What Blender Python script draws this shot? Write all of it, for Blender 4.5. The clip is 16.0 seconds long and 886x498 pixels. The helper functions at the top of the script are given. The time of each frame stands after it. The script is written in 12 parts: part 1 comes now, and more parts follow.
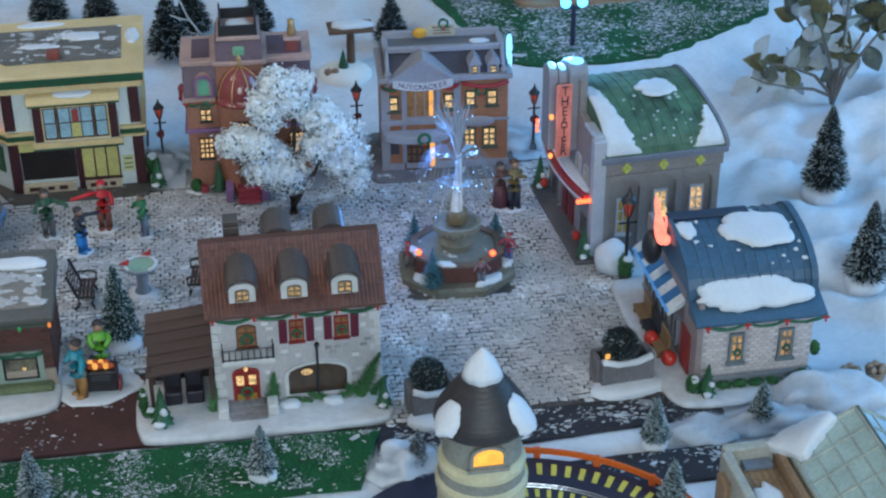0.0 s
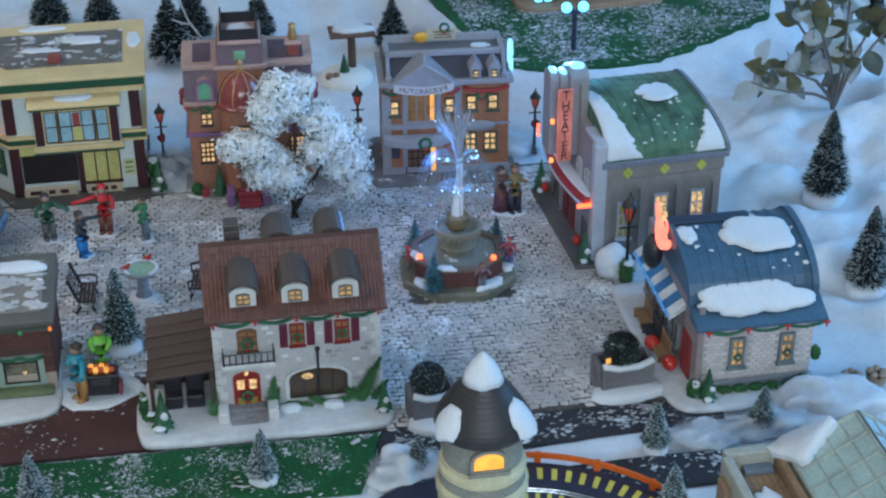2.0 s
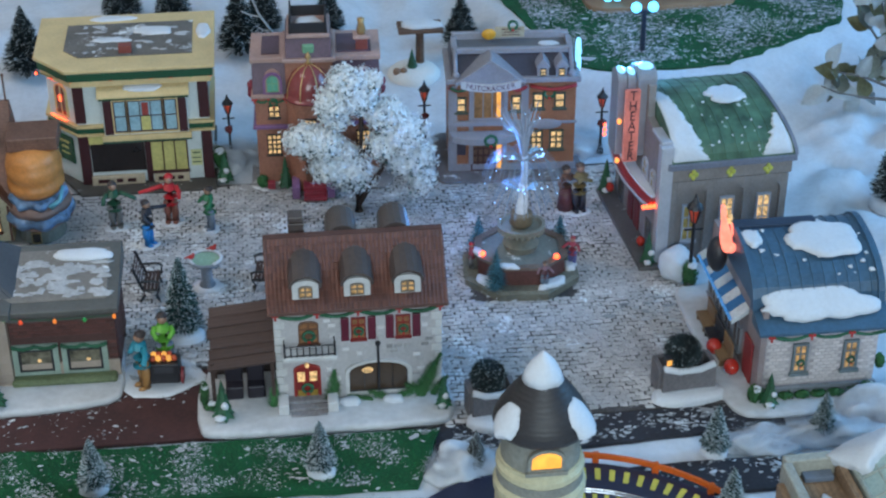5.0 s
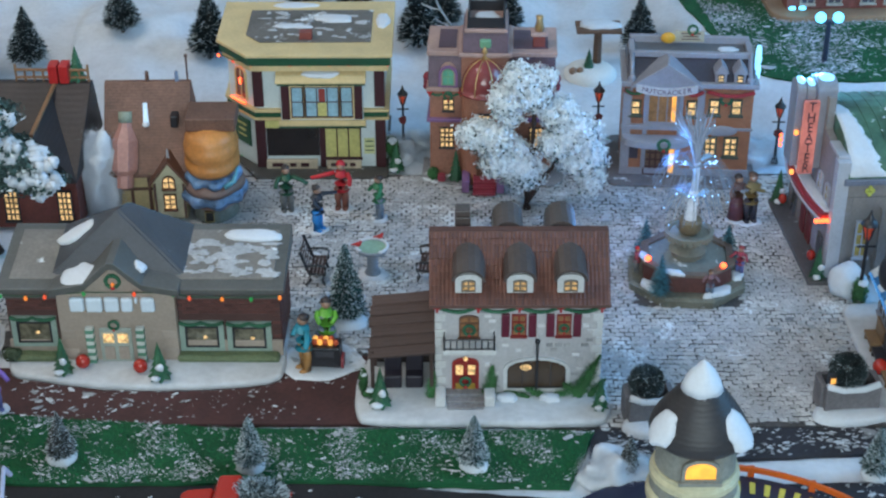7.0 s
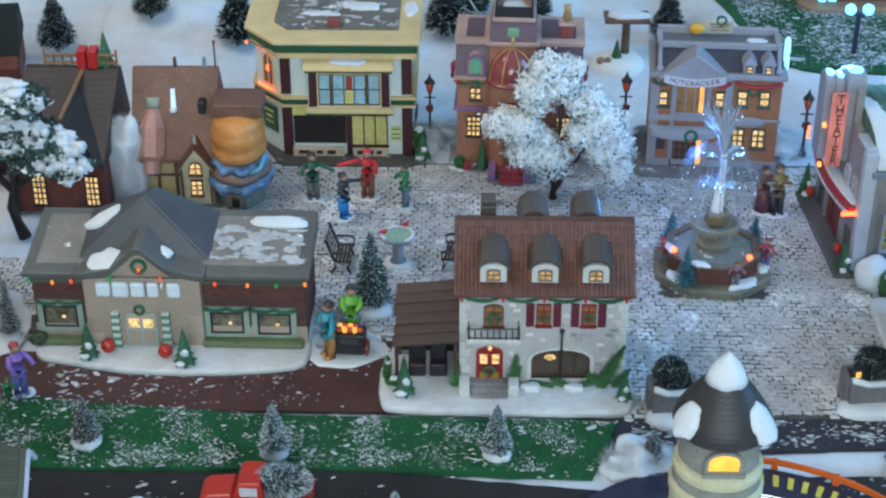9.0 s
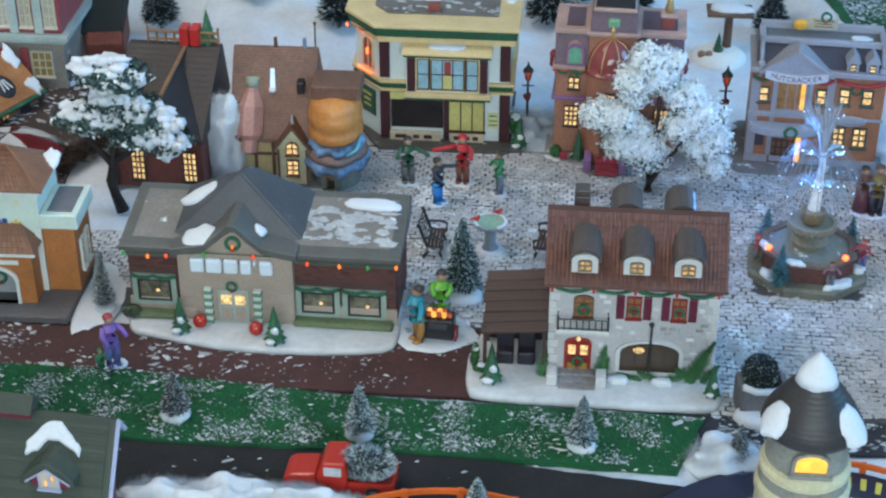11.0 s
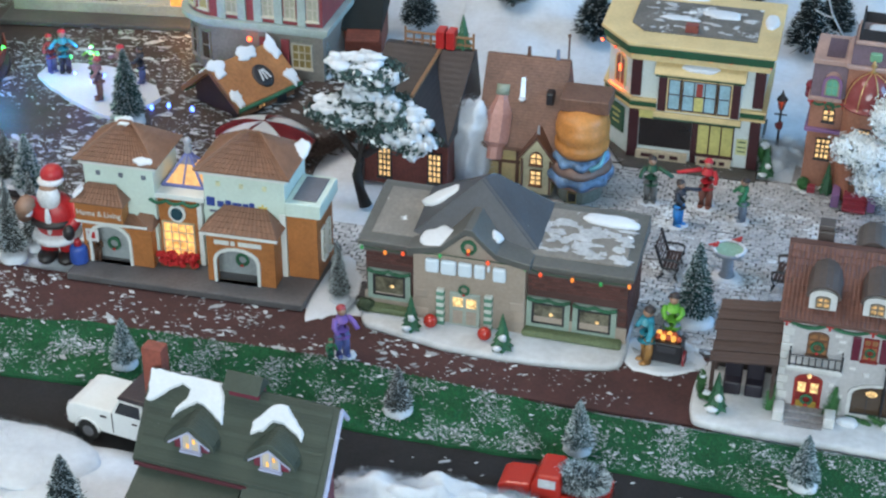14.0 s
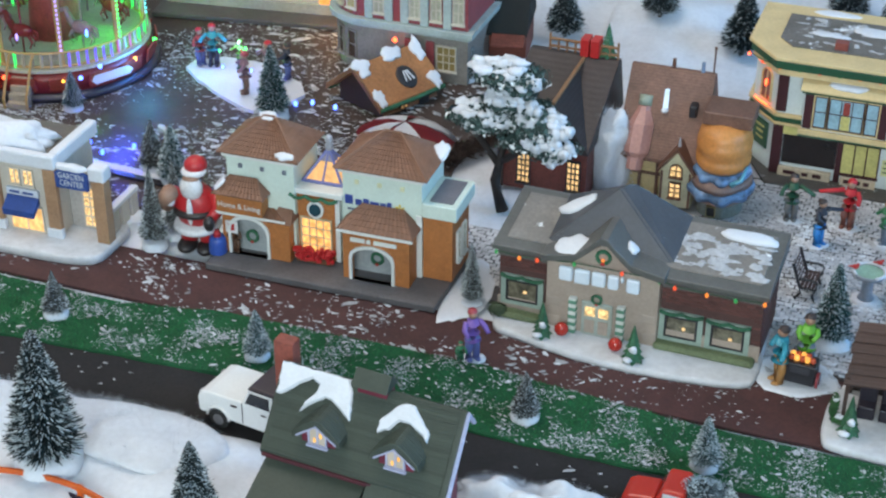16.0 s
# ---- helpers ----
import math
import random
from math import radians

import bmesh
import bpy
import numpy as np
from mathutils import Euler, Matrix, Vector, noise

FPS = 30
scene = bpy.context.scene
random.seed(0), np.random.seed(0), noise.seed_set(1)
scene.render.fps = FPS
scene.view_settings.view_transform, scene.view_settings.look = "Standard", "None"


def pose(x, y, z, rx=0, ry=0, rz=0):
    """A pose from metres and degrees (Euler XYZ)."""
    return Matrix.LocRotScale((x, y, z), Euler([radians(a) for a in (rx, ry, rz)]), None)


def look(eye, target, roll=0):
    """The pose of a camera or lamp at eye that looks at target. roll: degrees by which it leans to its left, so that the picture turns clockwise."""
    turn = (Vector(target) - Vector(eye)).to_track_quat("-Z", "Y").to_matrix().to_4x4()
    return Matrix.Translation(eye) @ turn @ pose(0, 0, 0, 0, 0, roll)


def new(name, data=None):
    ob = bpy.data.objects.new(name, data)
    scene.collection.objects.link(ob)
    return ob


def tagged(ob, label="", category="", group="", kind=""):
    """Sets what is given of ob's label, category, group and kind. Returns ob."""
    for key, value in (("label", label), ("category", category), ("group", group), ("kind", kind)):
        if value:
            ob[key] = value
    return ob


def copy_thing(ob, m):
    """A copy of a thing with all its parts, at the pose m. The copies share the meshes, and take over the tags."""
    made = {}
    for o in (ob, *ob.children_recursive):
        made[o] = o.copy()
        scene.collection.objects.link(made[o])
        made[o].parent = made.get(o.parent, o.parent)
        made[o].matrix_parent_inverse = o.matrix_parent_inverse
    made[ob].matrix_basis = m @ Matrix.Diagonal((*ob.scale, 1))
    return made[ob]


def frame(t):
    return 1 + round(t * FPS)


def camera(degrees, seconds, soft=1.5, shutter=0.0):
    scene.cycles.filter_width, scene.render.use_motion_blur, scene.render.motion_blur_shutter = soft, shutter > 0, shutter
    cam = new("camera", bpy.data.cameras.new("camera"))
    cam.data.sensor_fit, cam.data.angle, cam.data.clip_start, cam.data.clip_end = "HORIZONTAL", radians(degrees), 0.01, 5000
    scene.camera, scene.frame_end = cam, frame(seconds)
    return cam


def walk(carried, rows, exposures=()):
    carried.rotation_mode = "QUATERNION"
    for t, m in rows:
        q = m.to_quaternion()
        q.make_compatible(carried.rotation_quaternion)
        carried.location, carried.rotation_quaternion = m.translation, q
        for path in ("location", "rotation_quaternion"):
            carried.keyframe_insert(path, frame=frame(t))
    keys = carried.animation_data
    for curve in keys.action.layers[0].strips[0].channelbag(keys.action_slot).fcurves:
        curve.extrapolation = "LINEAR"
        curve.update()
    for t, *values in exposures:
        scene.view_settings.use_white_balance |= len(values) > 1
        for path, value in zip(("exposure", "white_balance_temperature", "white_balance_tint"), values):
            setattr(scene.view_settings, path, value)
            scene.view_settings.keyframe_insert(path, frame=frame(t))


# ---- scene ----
# The camera stands on one spot beside the display table and pans to the left.
cam = camera(30.27, 16.0, soft=2.3)
EYE = 1.0
ROWS = [
    (0.0, -9.32, -30.80, -0.33),
    (0.5, -9.28, -30.94, -0.30),
    (1.0, -9.05, -30.88, -0.24),
    (1.5, -9.08, -30.64, -0.39),
    (2.0, -9.29, -30.65, -0.28),
    (2.5, -9.32, -30.69, -0.26),
    (3.0, -9.06, -30.71, -0.23),
    (3.2, -8.95, -30.72, -0.22),
    (5.3, -5.86, -30.76, -0.14),
    (5.5, -5.21, -30.77, -0.13),
    (6.0, -3.74, -30.81, -0.12),
    (6.5, -1.45, -30.81, -0.06),
    (7.0, 0.00, -30.83, -0.18),
    (7.5, 0.91, -30.83, -0.16),
    (8.0, 0.74, -30.76, -0.19),
    (8.2, 0.66, -30.78, -0.18),
    (10.3, 3.10, -31.95, 0.16),
    (10.5, 3.55, -31.89, 0.16),
    (11.0, 4.81, -31.68, 0.13),
    (11.5, 6.50, -31.49, 0.0),
    (12.0, 8.05, -31.49, 0.01),
    (12.5, 9.86, -31.48, 0.06),
    (13.0, 11.60, -31.40, 0.06),
    (13.5, 12.88, -31.39, 0.12),
    (14.0, 14.44, -31.28, 0.33),
    (14.5, 16.54, -31.26, 0.19),
    (15.0, 17.58, -31.23, 0.20),
    (15.5, 18.66, -31.18, 0.40),
    (16.0, 19.94, -31.12, 0.25),
]
walk(cam, [(t, Matrix.Translation((0, 0, EYE)) @ pose(0, 0, 0, 0, 0, yaw) @ pose(0, 0, 0, 90 + pitch, 0, 0) @ pose(0, 0, 0, 0, 0, roll)) for t, yaw, pitch, roll in ROWS],
     exposures=[(0.0, -0.08, 6500, 10), (3.0, -0.08, 6500, 10), (6.0, 0.00, 6600, 9), (8.0, 0.20, 6720, 7), (11.0, 0.33, 6780, 8), (13.0, 0.50, 6880, 9), (16.0, 0.41, 6880, 11)])

# ---- light: unseen area lamps added, cool at right, pale in front, neutral overhead ----
world = bpy.data.worlds.new("sky")
scene.world = world
world.use_nodes = True
wn = world.node_tree.nodes
sky = wn.new("ShaderNodeTexSky")
sky.sky_type, sky.sun_disc = "NISHITA", False
sky.sun_elevation, sky.sun_rotation = radians(35), radians(120)
world.node_tree.links.new(sky.outputs[0], wn["Background"].inputs[0])
wn["Background"].inputs[1].default_value = 0.12


def area_lamp(name, m, sx, sy, power, col):
    lamp = bpy.data.lights.new(name, "AREA")
    lamp.shape, lamp.size, lamp.size_y, lamp.energy, lamp.color = "RECTANGLE", sx, sy, power, col
    ob = new(name, lamp)
    ob.matrix_world = m
    return ob


area_lamp("window_light", look((2.3, 1.6, 1.2), (0.5, 1.7, 0.0)), 1.3, 1.2, 40, (0.13, 0.50, 1.0))
area_lamp("front_window_light", look((0.1, -1.3, 1.25), (-0.2, 1.6, 0.0)), 2.2, 0.95, 52, (0.76, 0.92, 1.0))
area_lamp("ceiling_lamp_light", look((-1.1, 1.5, 1.74), (-1.1, 1.5001, 0.0)), 1.0, 0.9, 14, (1.0, 0.92, 0.86))


def spark(name, x, y, z, power, col, size=0.012):
    """A small point lamp, mostly inside a lit ornament."""
    lamp = bpy.data.lights.new(name, "POINT")
    lamp.energy, lamp.color, lamp.shadow_soft_size = power, col, size
    new(name, lamp).location = (x, y, z)


spark("fountain_light", 0.252, 1.612, 0.150, 0.50, (0.10, 0.36, 1.0))
spark("theater_light", 0.425, 1.715, 0.215, 0.48, (0.10, 0.42, 1.0))
spark("tall_lamp_light", 0.530, 2.065, 0.190, 0.35, (0.14, 0.50, 1.0))
spark("carousel_green_light", -1.175, 1.870, 0.130, 0.34, (0.04, 1.0, 0.12))
spark("carousel_blue_light", -1.110, 1.830, 0.050, 0.22, (0.04, 0.28, 1.0))
spark("slab_light", -1.000, 1.900, 0.060, 0.13, (0.20, 0.28, 1.0), 0.006)
spark("shop_window_light", -0.925, 2.075, 0.045, 0.06, (1.0, 0.55, 0.22), 0.012)
# no ornament here: unseen lamp added for the blue glow on the mat
spark("mat_light", -1.050, 1.650, 0.028, 0.42, (0.04, 0.08, 1.0), 0.006)


# ---- materials ----
MATS = {}


def mat(name, col, rough=0.5, var=0.16, grain=260.0, bump=0.12, metal=0.0, snow=0.0, snow_scale=55.0, island=0.0, stripes=None, wave=None):
    """Painted or natural surface: two scales of variation, fine relief, and snow specks that lie on faces turned upward."""
    if name in MATS:
        return MATS[name]
    m = bpy.data.materials.new(name)
    m.use_nodes = True
    nt = m.node_tree
    n, link = nt.nodes, nt.links.new
    bs = n["Principled BSDF"]
    bs.inputs["Roughness"].default_value, bs.inputs["Metallic"].default_value = rough, metal
    co = n.new("ShaderNodeTexCoord")
    big, fine = n.new("ShaderNodeTexNoise"), n.new("ShaderNodeTexNoise")
    big.inputs["Scale"].default_value, fine.inputs["Scale"].default_value = 28.0, grain
    big.inputs["Detail"].default_value, fine.inputs["Detail"].default_value = 4.0, 5.0
    for k in (big, fine):
        link(co.outputs["Object"], k.inputs["Vector"])
    add = n.new("ShaderNodeMath")
    add.operation = "MULTIPLY_ADD"
    link(big.outputs[0], add.inputs[0])
    add.inputs[1].default_value = 0.55
    half = n.new("ShaderNodeMath")
    half.operation = "MULTIPLY"
    link(fine.outputs[0], half.inputs[0])
    half.inputs[1].default_value = 0.45
    link(half.outputs[0], add.inputs[2])
    fac = add.outputs[0]
    if island:
        geo = n.new("ShaderNodeNewGeometry")
        info = n.new("ShaderNodeObjectInfo")
        s = n.new("ShaderNodeMath")
        s.operation = "ADD"
        link(geo.outputs["Random Per Island"], s.inputs[0])
        link(info.outputs["Random"], s.inputs[1])
        fr = n.new("ShaderNodeMath")
        fr.operation = "FRACT"
        link(s.outputs[0], fr.inputs[0])
        mx = n.new("ShaderNodeMix")
        mx.inputs[0].default_value = island
        link(fac, mx.inputs[2])
        link(fr.outputs[0], mx.inputs[3])
        fac = mx.outputs[0]
    ramp = n.new("ShaderNodeValToRGB")
    e = ramp.color_ramp.elements
    e[0].position, e[1].position = (0.3, 0.7) if not island else (0.15, 0.85)
    e[0].color = (*[max(0.0, c * (1 - 1.6 * var)) for c in col], 1)
    e[1].color = (*[min(1.0, c * (1 + 1.3 * var)) for c in col], 1)
    link(fac, ramp.inputs[0])
    out = ramp.outputs[0]
    relief = fine.outputs[0]
    if wave:
        w = n.new("ShaderNodeTexWave")
        w.wave_type, w.bands_direction = "BANDS", wave[0]
        w.inputs["Scale"].default_value, w.inputs["Distortion"].default_value, w.inputs["Detail"].default_value = wave[1], wave[2], 3.0
        w.inputs["Detail Scale"].default_value = 2.0
        link(co.outputs["Object"], w.inputs["Vector"])
        dk = n.new("ShaderNodeMix")
        dk.data_type, dk.blend_type = "RGBA", "MULTIPLY"
        rr = n.new("ShaderNodeValToRGB")
        rr.color_ramp.elements[0].color = (0.5, 0.48, 0.46, 1)
        rr.color_ramp.elements[0].position, rr.color_ramp.elements[1].position = 0.05, 0.4
        link(w.outputs[1], rr.inputs[0])
        dk.inputs[0].default_value = wave[3]
        link(out, dk.inputs[6])
        link(rr.outputs[0], dk.inputs[7])
        out = dk.outputs[2]
        relief = w.outputs[1]
    if snow:
        sn = n.new("ShaderNodeTexNoise")
        sn.inputs["Scale"].default_value, sn.inputs["Detail"].default_value = snow_scale, 6.0
        sn.inputs["Roughness"].default_value = 0.62
        link(co.outputs["Object"], sn.inputs["Vector"])
        sr = n.new("ShaderNodeValToRGB")
        sr.color_ramp.elements[0].position, sr.color_ramp.elements[1].position = 0.78 - 0.38 * snow, 0.85 - 0.38 * snow
        link(sn.outputs[0], sr.inputs[0])
        geo = n.new("ShaderNodeNewGeometry")
        sep = n.new("ShaderNodeSeparateXYZ")
        link(geo.outputs["Normal"], sep.inputs[0])
        up = n.new("ShaderNodeMath")
        up.operation = "MULTIPLY"
        up.use_clamp = True
        link(sep.outputs[2], up.inputs[0])
        up.inputs[1].default_value = 1.5
        ml = n.new("ShaderNodeMath")
        ml.operation = "MULTIPLY"
        link(sr.outputs[0], ml.inputs[0])
        link(up.outputs[0], ml.inputs[1])
        sm = n.new("ShaderNodeMix")
        sm.data_type = "RGBA"
        link(ml.outputs[0], sm.inputs[0])
        link(out, sm.inputs[6])
        sm.inputs[7].default_value = (0.78, 0.82, 0.86, 1)
        out = sm.outputs[2]
    link(out, bs.inputs["Base Color"])
    bp = n.new("ShaderNodeBump")
    bp.inputs["Strength"].default_value, bp.inputs["Distance"].default_value = bump, 0.002
    link(relief, bp.inputs["Height"])
    link(bp.outputs[0], bs.inputs["Normal"])
    MATS[name] = m
    return m


def glow(name, col, power, flicker=0.35, scale=120.0):
    """A lit pane or bulb; the light behind a pane is uneven."""
    if name in MATS:
        return MATS[name]
    m = bpy.data.materials.new(name)
    m.use_nodes = True
    n, link = m.node_tree.nodes, m.node_tree.links.new
    bs = n["Principled BSDF"]
    bs.inputs["Base Color"].default_value = (*[0.18 * c for c in col], 1)
    bs.inputs["Roughness"].default_value = 0.3
    bs.inputs["Emission Strength"].default_value = power
    co, ns, rp = n.new("ShaderNodeTexCoord"), n.new("ShaderNodeTexNoise"), n.new("ShaderNodeValToRGB")
    ns.inputs["Scale"].default_value = scale
    link(co.outputs["Object"], ns.inputs["Vector"])
    rp.color_ramp.elements[0].position, rp.color_ramp.elements[1].position = 0.35, 0.62
    rp.color_ramp.elements[0].color = (*[c * (1 - flicker) for c in col], 1)
    rp.color_ramp.elements[1].color = (*col, 1)
    link(ns.outputs[0], rp.inputs[0])
    link(rp.outputs[0], bs.inputs["Emission Color"])
    MATS[name] = m
    return m


# ---- mesh helpers ----
def box(bm, x0, y0, z0, x1, y1, z1, bev=0.0):
    vs = [bm.verts.new((x, y, z)) for x in (x0, x1) for y in (y0, y1) for z in (z0, z1)]
    fs = [bm.faces.new([vs[i] for i in q]) for q in ((0, 1, 3, 2), (4, 6, 7, 5), (0, 4, 5, 1), (2, 3, 7, 6), (0, 2, 6, 4), (1, 5, 7, 3))]
    if bev:
        bmesh.ops.bevel(bm, geom=list({e for f in fs for e in f.edges}), offset=bev, segments=2, affect="EDGES", profile=0.5)


def prism(bm, pts, axis, a, b, bev=0.0):
    """The outline pts drawn out along axis from a to b. Outline: (x, z) for y, (y, z) for x, (x, y) for z."""
    put = {"x": lambda p, d: (d, p[0], p[1]), "y": lambda p, d: (p[0], d, p[1]), "z": lambda p, d: (p[0], p[1], d)}[axis]
    lo, hi = [bm.verts.new(put(p, a)) for p in pts], [bm.verts.new(put(p, b)) for p in pts]
    n = len(pts)
    fs = [bm.faces.new(lo), bm.faces.new(hi[::-1])]
    fs += [bm.faces.new((lo[i], hi[i], hi[(i + 1) % n], lo[(i + 1) % n])) for i in range(n)]
    bmesh.ops.recalc_face_normals(bm, faces=fs)
    if bev:
        bmesh.ops.bevel(bm, geom=list({e for f in fs for e in f.edges}), offset=bev, segments=2, affect="EDGES", profile=0.5)


def rod(bm, p0, p1, r0, r1=None, n=10):
    p0, p1 = Vector(p0), Vector(p1)
    r1 = r0 if r1 is None else r1
    q = (p1 - p0).to_track_quat("Z", "Y")
    rings = []
    for p, r in ((p0, r0), (p1, r1)):
        rings.append([bm.verts.new(p + q @ Vector((r * math.cos(math.tau * i / n), r * math.sin(math.tau * i / n), 0))) for i in range(n)])
    for i in range(n):
        bm.faces.new((rings[0][i], rings[0][(i + 1) % n], rings[1][(i + 1) % n], rings[1][i]))
    bm.faces.new(rings[0][::-1])
    bm.faces.new(rings[1])


def tube(bm, pts, r, n=8, taper=1.0):
    pts = [Vector(p) for p in pts]
    rings = []
    for k, p in enumerate(pts):
        d = pts[min(k + 1, len(pts) - 1)] - pts[max(k - 1, 0)]
        q = d.to_track_quat("Z", "Y")
        rr = r * (1 + (taper - 1) * k / (len(pts) - 1))
        rings.append([bm.verts.new(p + q @ Vector((rr * math.cos(math.tau * i / n), rr * math.sin(math.tau * i / n), 0))) for i in range(n)])
    for a, b in zip(rings, rings[1:]):
        for i in range(n):
            bm.faces.new((a[i], a[(i + 1) % n], b[(i + 1) % n], b[i]))
    bm.faces.new(rings[0][::-1])
    bm.faces.new(rings[-1])


def ball(bm, c, r, n=12, wobble=0.0, seed=0.0):
    rx, ry, rz = (r, r, r) if isinstance(r, (int, float)) else r
    rows = []
    for j in range(1, n // 2):
        a = math.pi * j / (n // 2)
        rows.append([])
        for i in range(n):
            b = math.tau * i / n
            d = Vector((math.sin(a) * math.cos(b), math.sin(a) * math.sin(b), math.cos(a)))
            k = 1 + wobble * noise.noise(d * 1.7 + Vector((seed, seed * 1.3, 0)))
            rows[-1].append(bm.verts.new((c[0] + rx * d.x * k, c[1] + ry * d.y * k, c[2] + rz * d.z * k)))
    tp, bt = bm.verts.new((c[0], c[1], c[2] + rz)), bm.verts.new((c[0], c[1], c[2] - rz))
    for i in range(n):
        bm.faces.new((tp, rows[0][i], rows[0][(i + 1) % n]))
        bm.faces.new((bt, rows[-1][(i + 1) % n], rows[-1][i]))
        for a, b in zip(rows, rows[1:]):
            bm.faces.new((a[i], b[i], b[(i + 1) % n], a[(i + 1) % n]))


def lathe(bm, prof, n=24, c=(0, 0), turn=0.0):
    """A profile of (radius, height), turned round the upright axis through c."""
    rings = [[bm.verts.new((c[0] + r * math.cos(turn + math.tau * i / n), c[1] + r * math.sin(turn + math.tau * i / n), z)) for i in range(n)] for r, z in prof]
    for a, b in zip(rings, rings[1:]):
        for i in range(n):
            bm.faces.new((a[i], a[(i + 1) % n], b[(i + 1) % n], b[i]))
    bm.faces.new(rings[0][::-1])
    bm.faces.new(rings[-1])


def pad(bm, o, u, v, ru, rv, thick, seed=0.0, rough=0.28, n=36):
    """A cushion of snow with an uneven rim on the plane through o, spanned by u and v."""
    o, u, v = Vector(o), Vector(u).normalized(), Vector(v).normalized()
    up = u.cross(v).normalized()
    rings = []
    for s, h in ((1.0, -0.15), (0.97, 0.55), (0.85, 0.9), (0.5, 1.0)):
        ring = []
        for i in range(n):
            a = math.tau * i / n
            d = Vector((math.cos(a), math.sin(a), seed))
            k = s * (1 + rough * (noise.noise(d * 1.4) * 1.3 + 0.6 * noise.noise(d * 3.7)))
            ring.append(bm.verts.new(o + u * (ru * k * math.cos(a)) + v * (rv * k * math.sin(a)) + up * (thick * h)))
        rings.append(ring)
    for a, b in zip(rings, rings[1:]):
        for i in range(n):
            bm.faces.new((a[i], a[(i + 1) % n], b[(i + 1) % n], b[i]))
    mid = bm.verts.new(o + up * thick * 1.02)
    for i in range(n):
        bm.faces.new((rings[-1][i], rings[-1][(i + 1) % n], mid))


def rounded(w, d, r, x=0.0, y=0.0, n=5, wob=0.0, seed=0.0):
    """A rectangle's outline with round corners, centred at x, y."""
    out = []
    for cx, cy, a0 in ((w / 2 - r, d / 2 - r, 0), (-w / 2 + r, d / 2 - r, 90), (-w / 2 + r, -d / 2 + r, 180), (w / 2 - r, -d / 2 + r, 270)):
        for i in range(n + 1):
            a = radians(a0 + 90 * i / n)
            px, py = cx + r * math.cos(a), cy + r * math.sin(a)
            k = wob * noise.noise(Vector((px * 30, py * 30, seed)))
            out.append((x + px + k, y + py + k))
    return out


def finish(bm, name, material, smooth=False, m=None):
    if m is not None:
        bm.transform(m)
    bmesh.ops.recalc_face_normals(bm, faces=bm.faces)
    me = bpy.data.meshes.new(name)
    bm.to_mesh(me)
    bm.free()
    for k in material if isinstance(material, (list, tuple)) else [material]:
        me.materials.append(k)
    if smooth:
        for p in me.polygons:
            p.use_smooth = True
    return me


def part(name, bm, material, parent, label="", smooth=False, m=None):
    ob = new(name, finish(bm, name, material, smooth, m))
    ob.parent = parent
    if label:
        ob["label"] = label
    return ob


def thing(name, m, label, category, group="", kind=""):
    ob = new(name)
    ob.empty_display_size = 0.02
    ob.matrix_world = m
    return tagged(ob, label, category, group, kind)


def solo(name, bm, material, label, category, m=None, group="", kind="", smooth=False):
    ob = new(name, finish(bm, name, material, smooth))
    if m is not None:
        ob.matrix_world = m
    return tagged(ob, label, category, group, kind)


def bmnew():
    return bmesh.new()


def paint(bm, first, slot):
    """Gives all faces made since the count first the material slot."""
    bm.faces.ensure_lookup_table()
    for f in bm.faces[first:]:
        f.material_index = slot


# everyday surfaces
SNOW = mat("snow_paint", (0.62, 0.65, 0.70), rough=0.7, var=0.06, bump=0.25)
COTTON = mat("cotton_wool", (0.60, 0.64, 0.70), rough=1.0, var=0.08, grain=140, bump=0.35)
for m_, k_ in ((COTTON, 0.5), (SNOW, 0.25)):
    b_ = m_.node_tree.nodes["Principled BSDF"].inputs
    b_["Subsurface Weight"].default_value, b_["Subsurface Scale"].default_value = k_, 0.006
    b_["Subsurface Radius"].default_value = (1.0, 1.0, 1.0)
WARM = glow("warm_pane", (1.0, 0.66, 0.30), 1.1, 0.72, 300.0)
DIM = glow("dim_pane", (1.0, 0.58, 0.24), 0.45, 0.85, 210.0)
AMBER = glow("amber_pane", (1.0, 0.47, 0.10), 1.2, 0.4)
BULB_R = glow("red_bulb", (1.0, 0.10, 0.03), 5.0, 0.0)
BULB_Y = glow("orange_bulb", (1.0, 0.42, 0.05), 4.0, 0.0)
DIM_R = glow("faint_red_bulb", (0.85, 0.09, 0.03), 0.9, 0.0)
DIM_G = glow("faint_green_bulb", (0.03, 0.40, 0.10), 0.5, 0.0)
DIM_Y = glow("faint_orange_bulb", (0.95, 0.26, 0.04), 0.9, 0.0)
BASE_WHITE = mat("base_white", (0.52, 0.535, 0.56), rough=0.6, var=0.12, grain=120, bump=0.3)
BLACK = mat("black_paint", (0.02, 0.02, 0.025), rough=0.45)
# ---- unseen room shell, added to enclose the light, and the display table ----
ROOM = mat("room_paint", (0.62, 0.62, 0.60), rough=0.8, var=0.05, grain=20)
WOOD_FLOOR = mat("room_floor_wood", (0.28, 0.18, 0.1), rough=0.5, grain=12)
X0, X1, Y0, Y1, ZF, ZC = -2.6, 2.4, -1.4, 3.4, -0.75, 1.8


def wall(name, boxes, label):
    bm = bmnew()
    for b in boxes:
        box(bm, *b)
    solo(name, bm, ROOM, label, "wall", kind="structure")


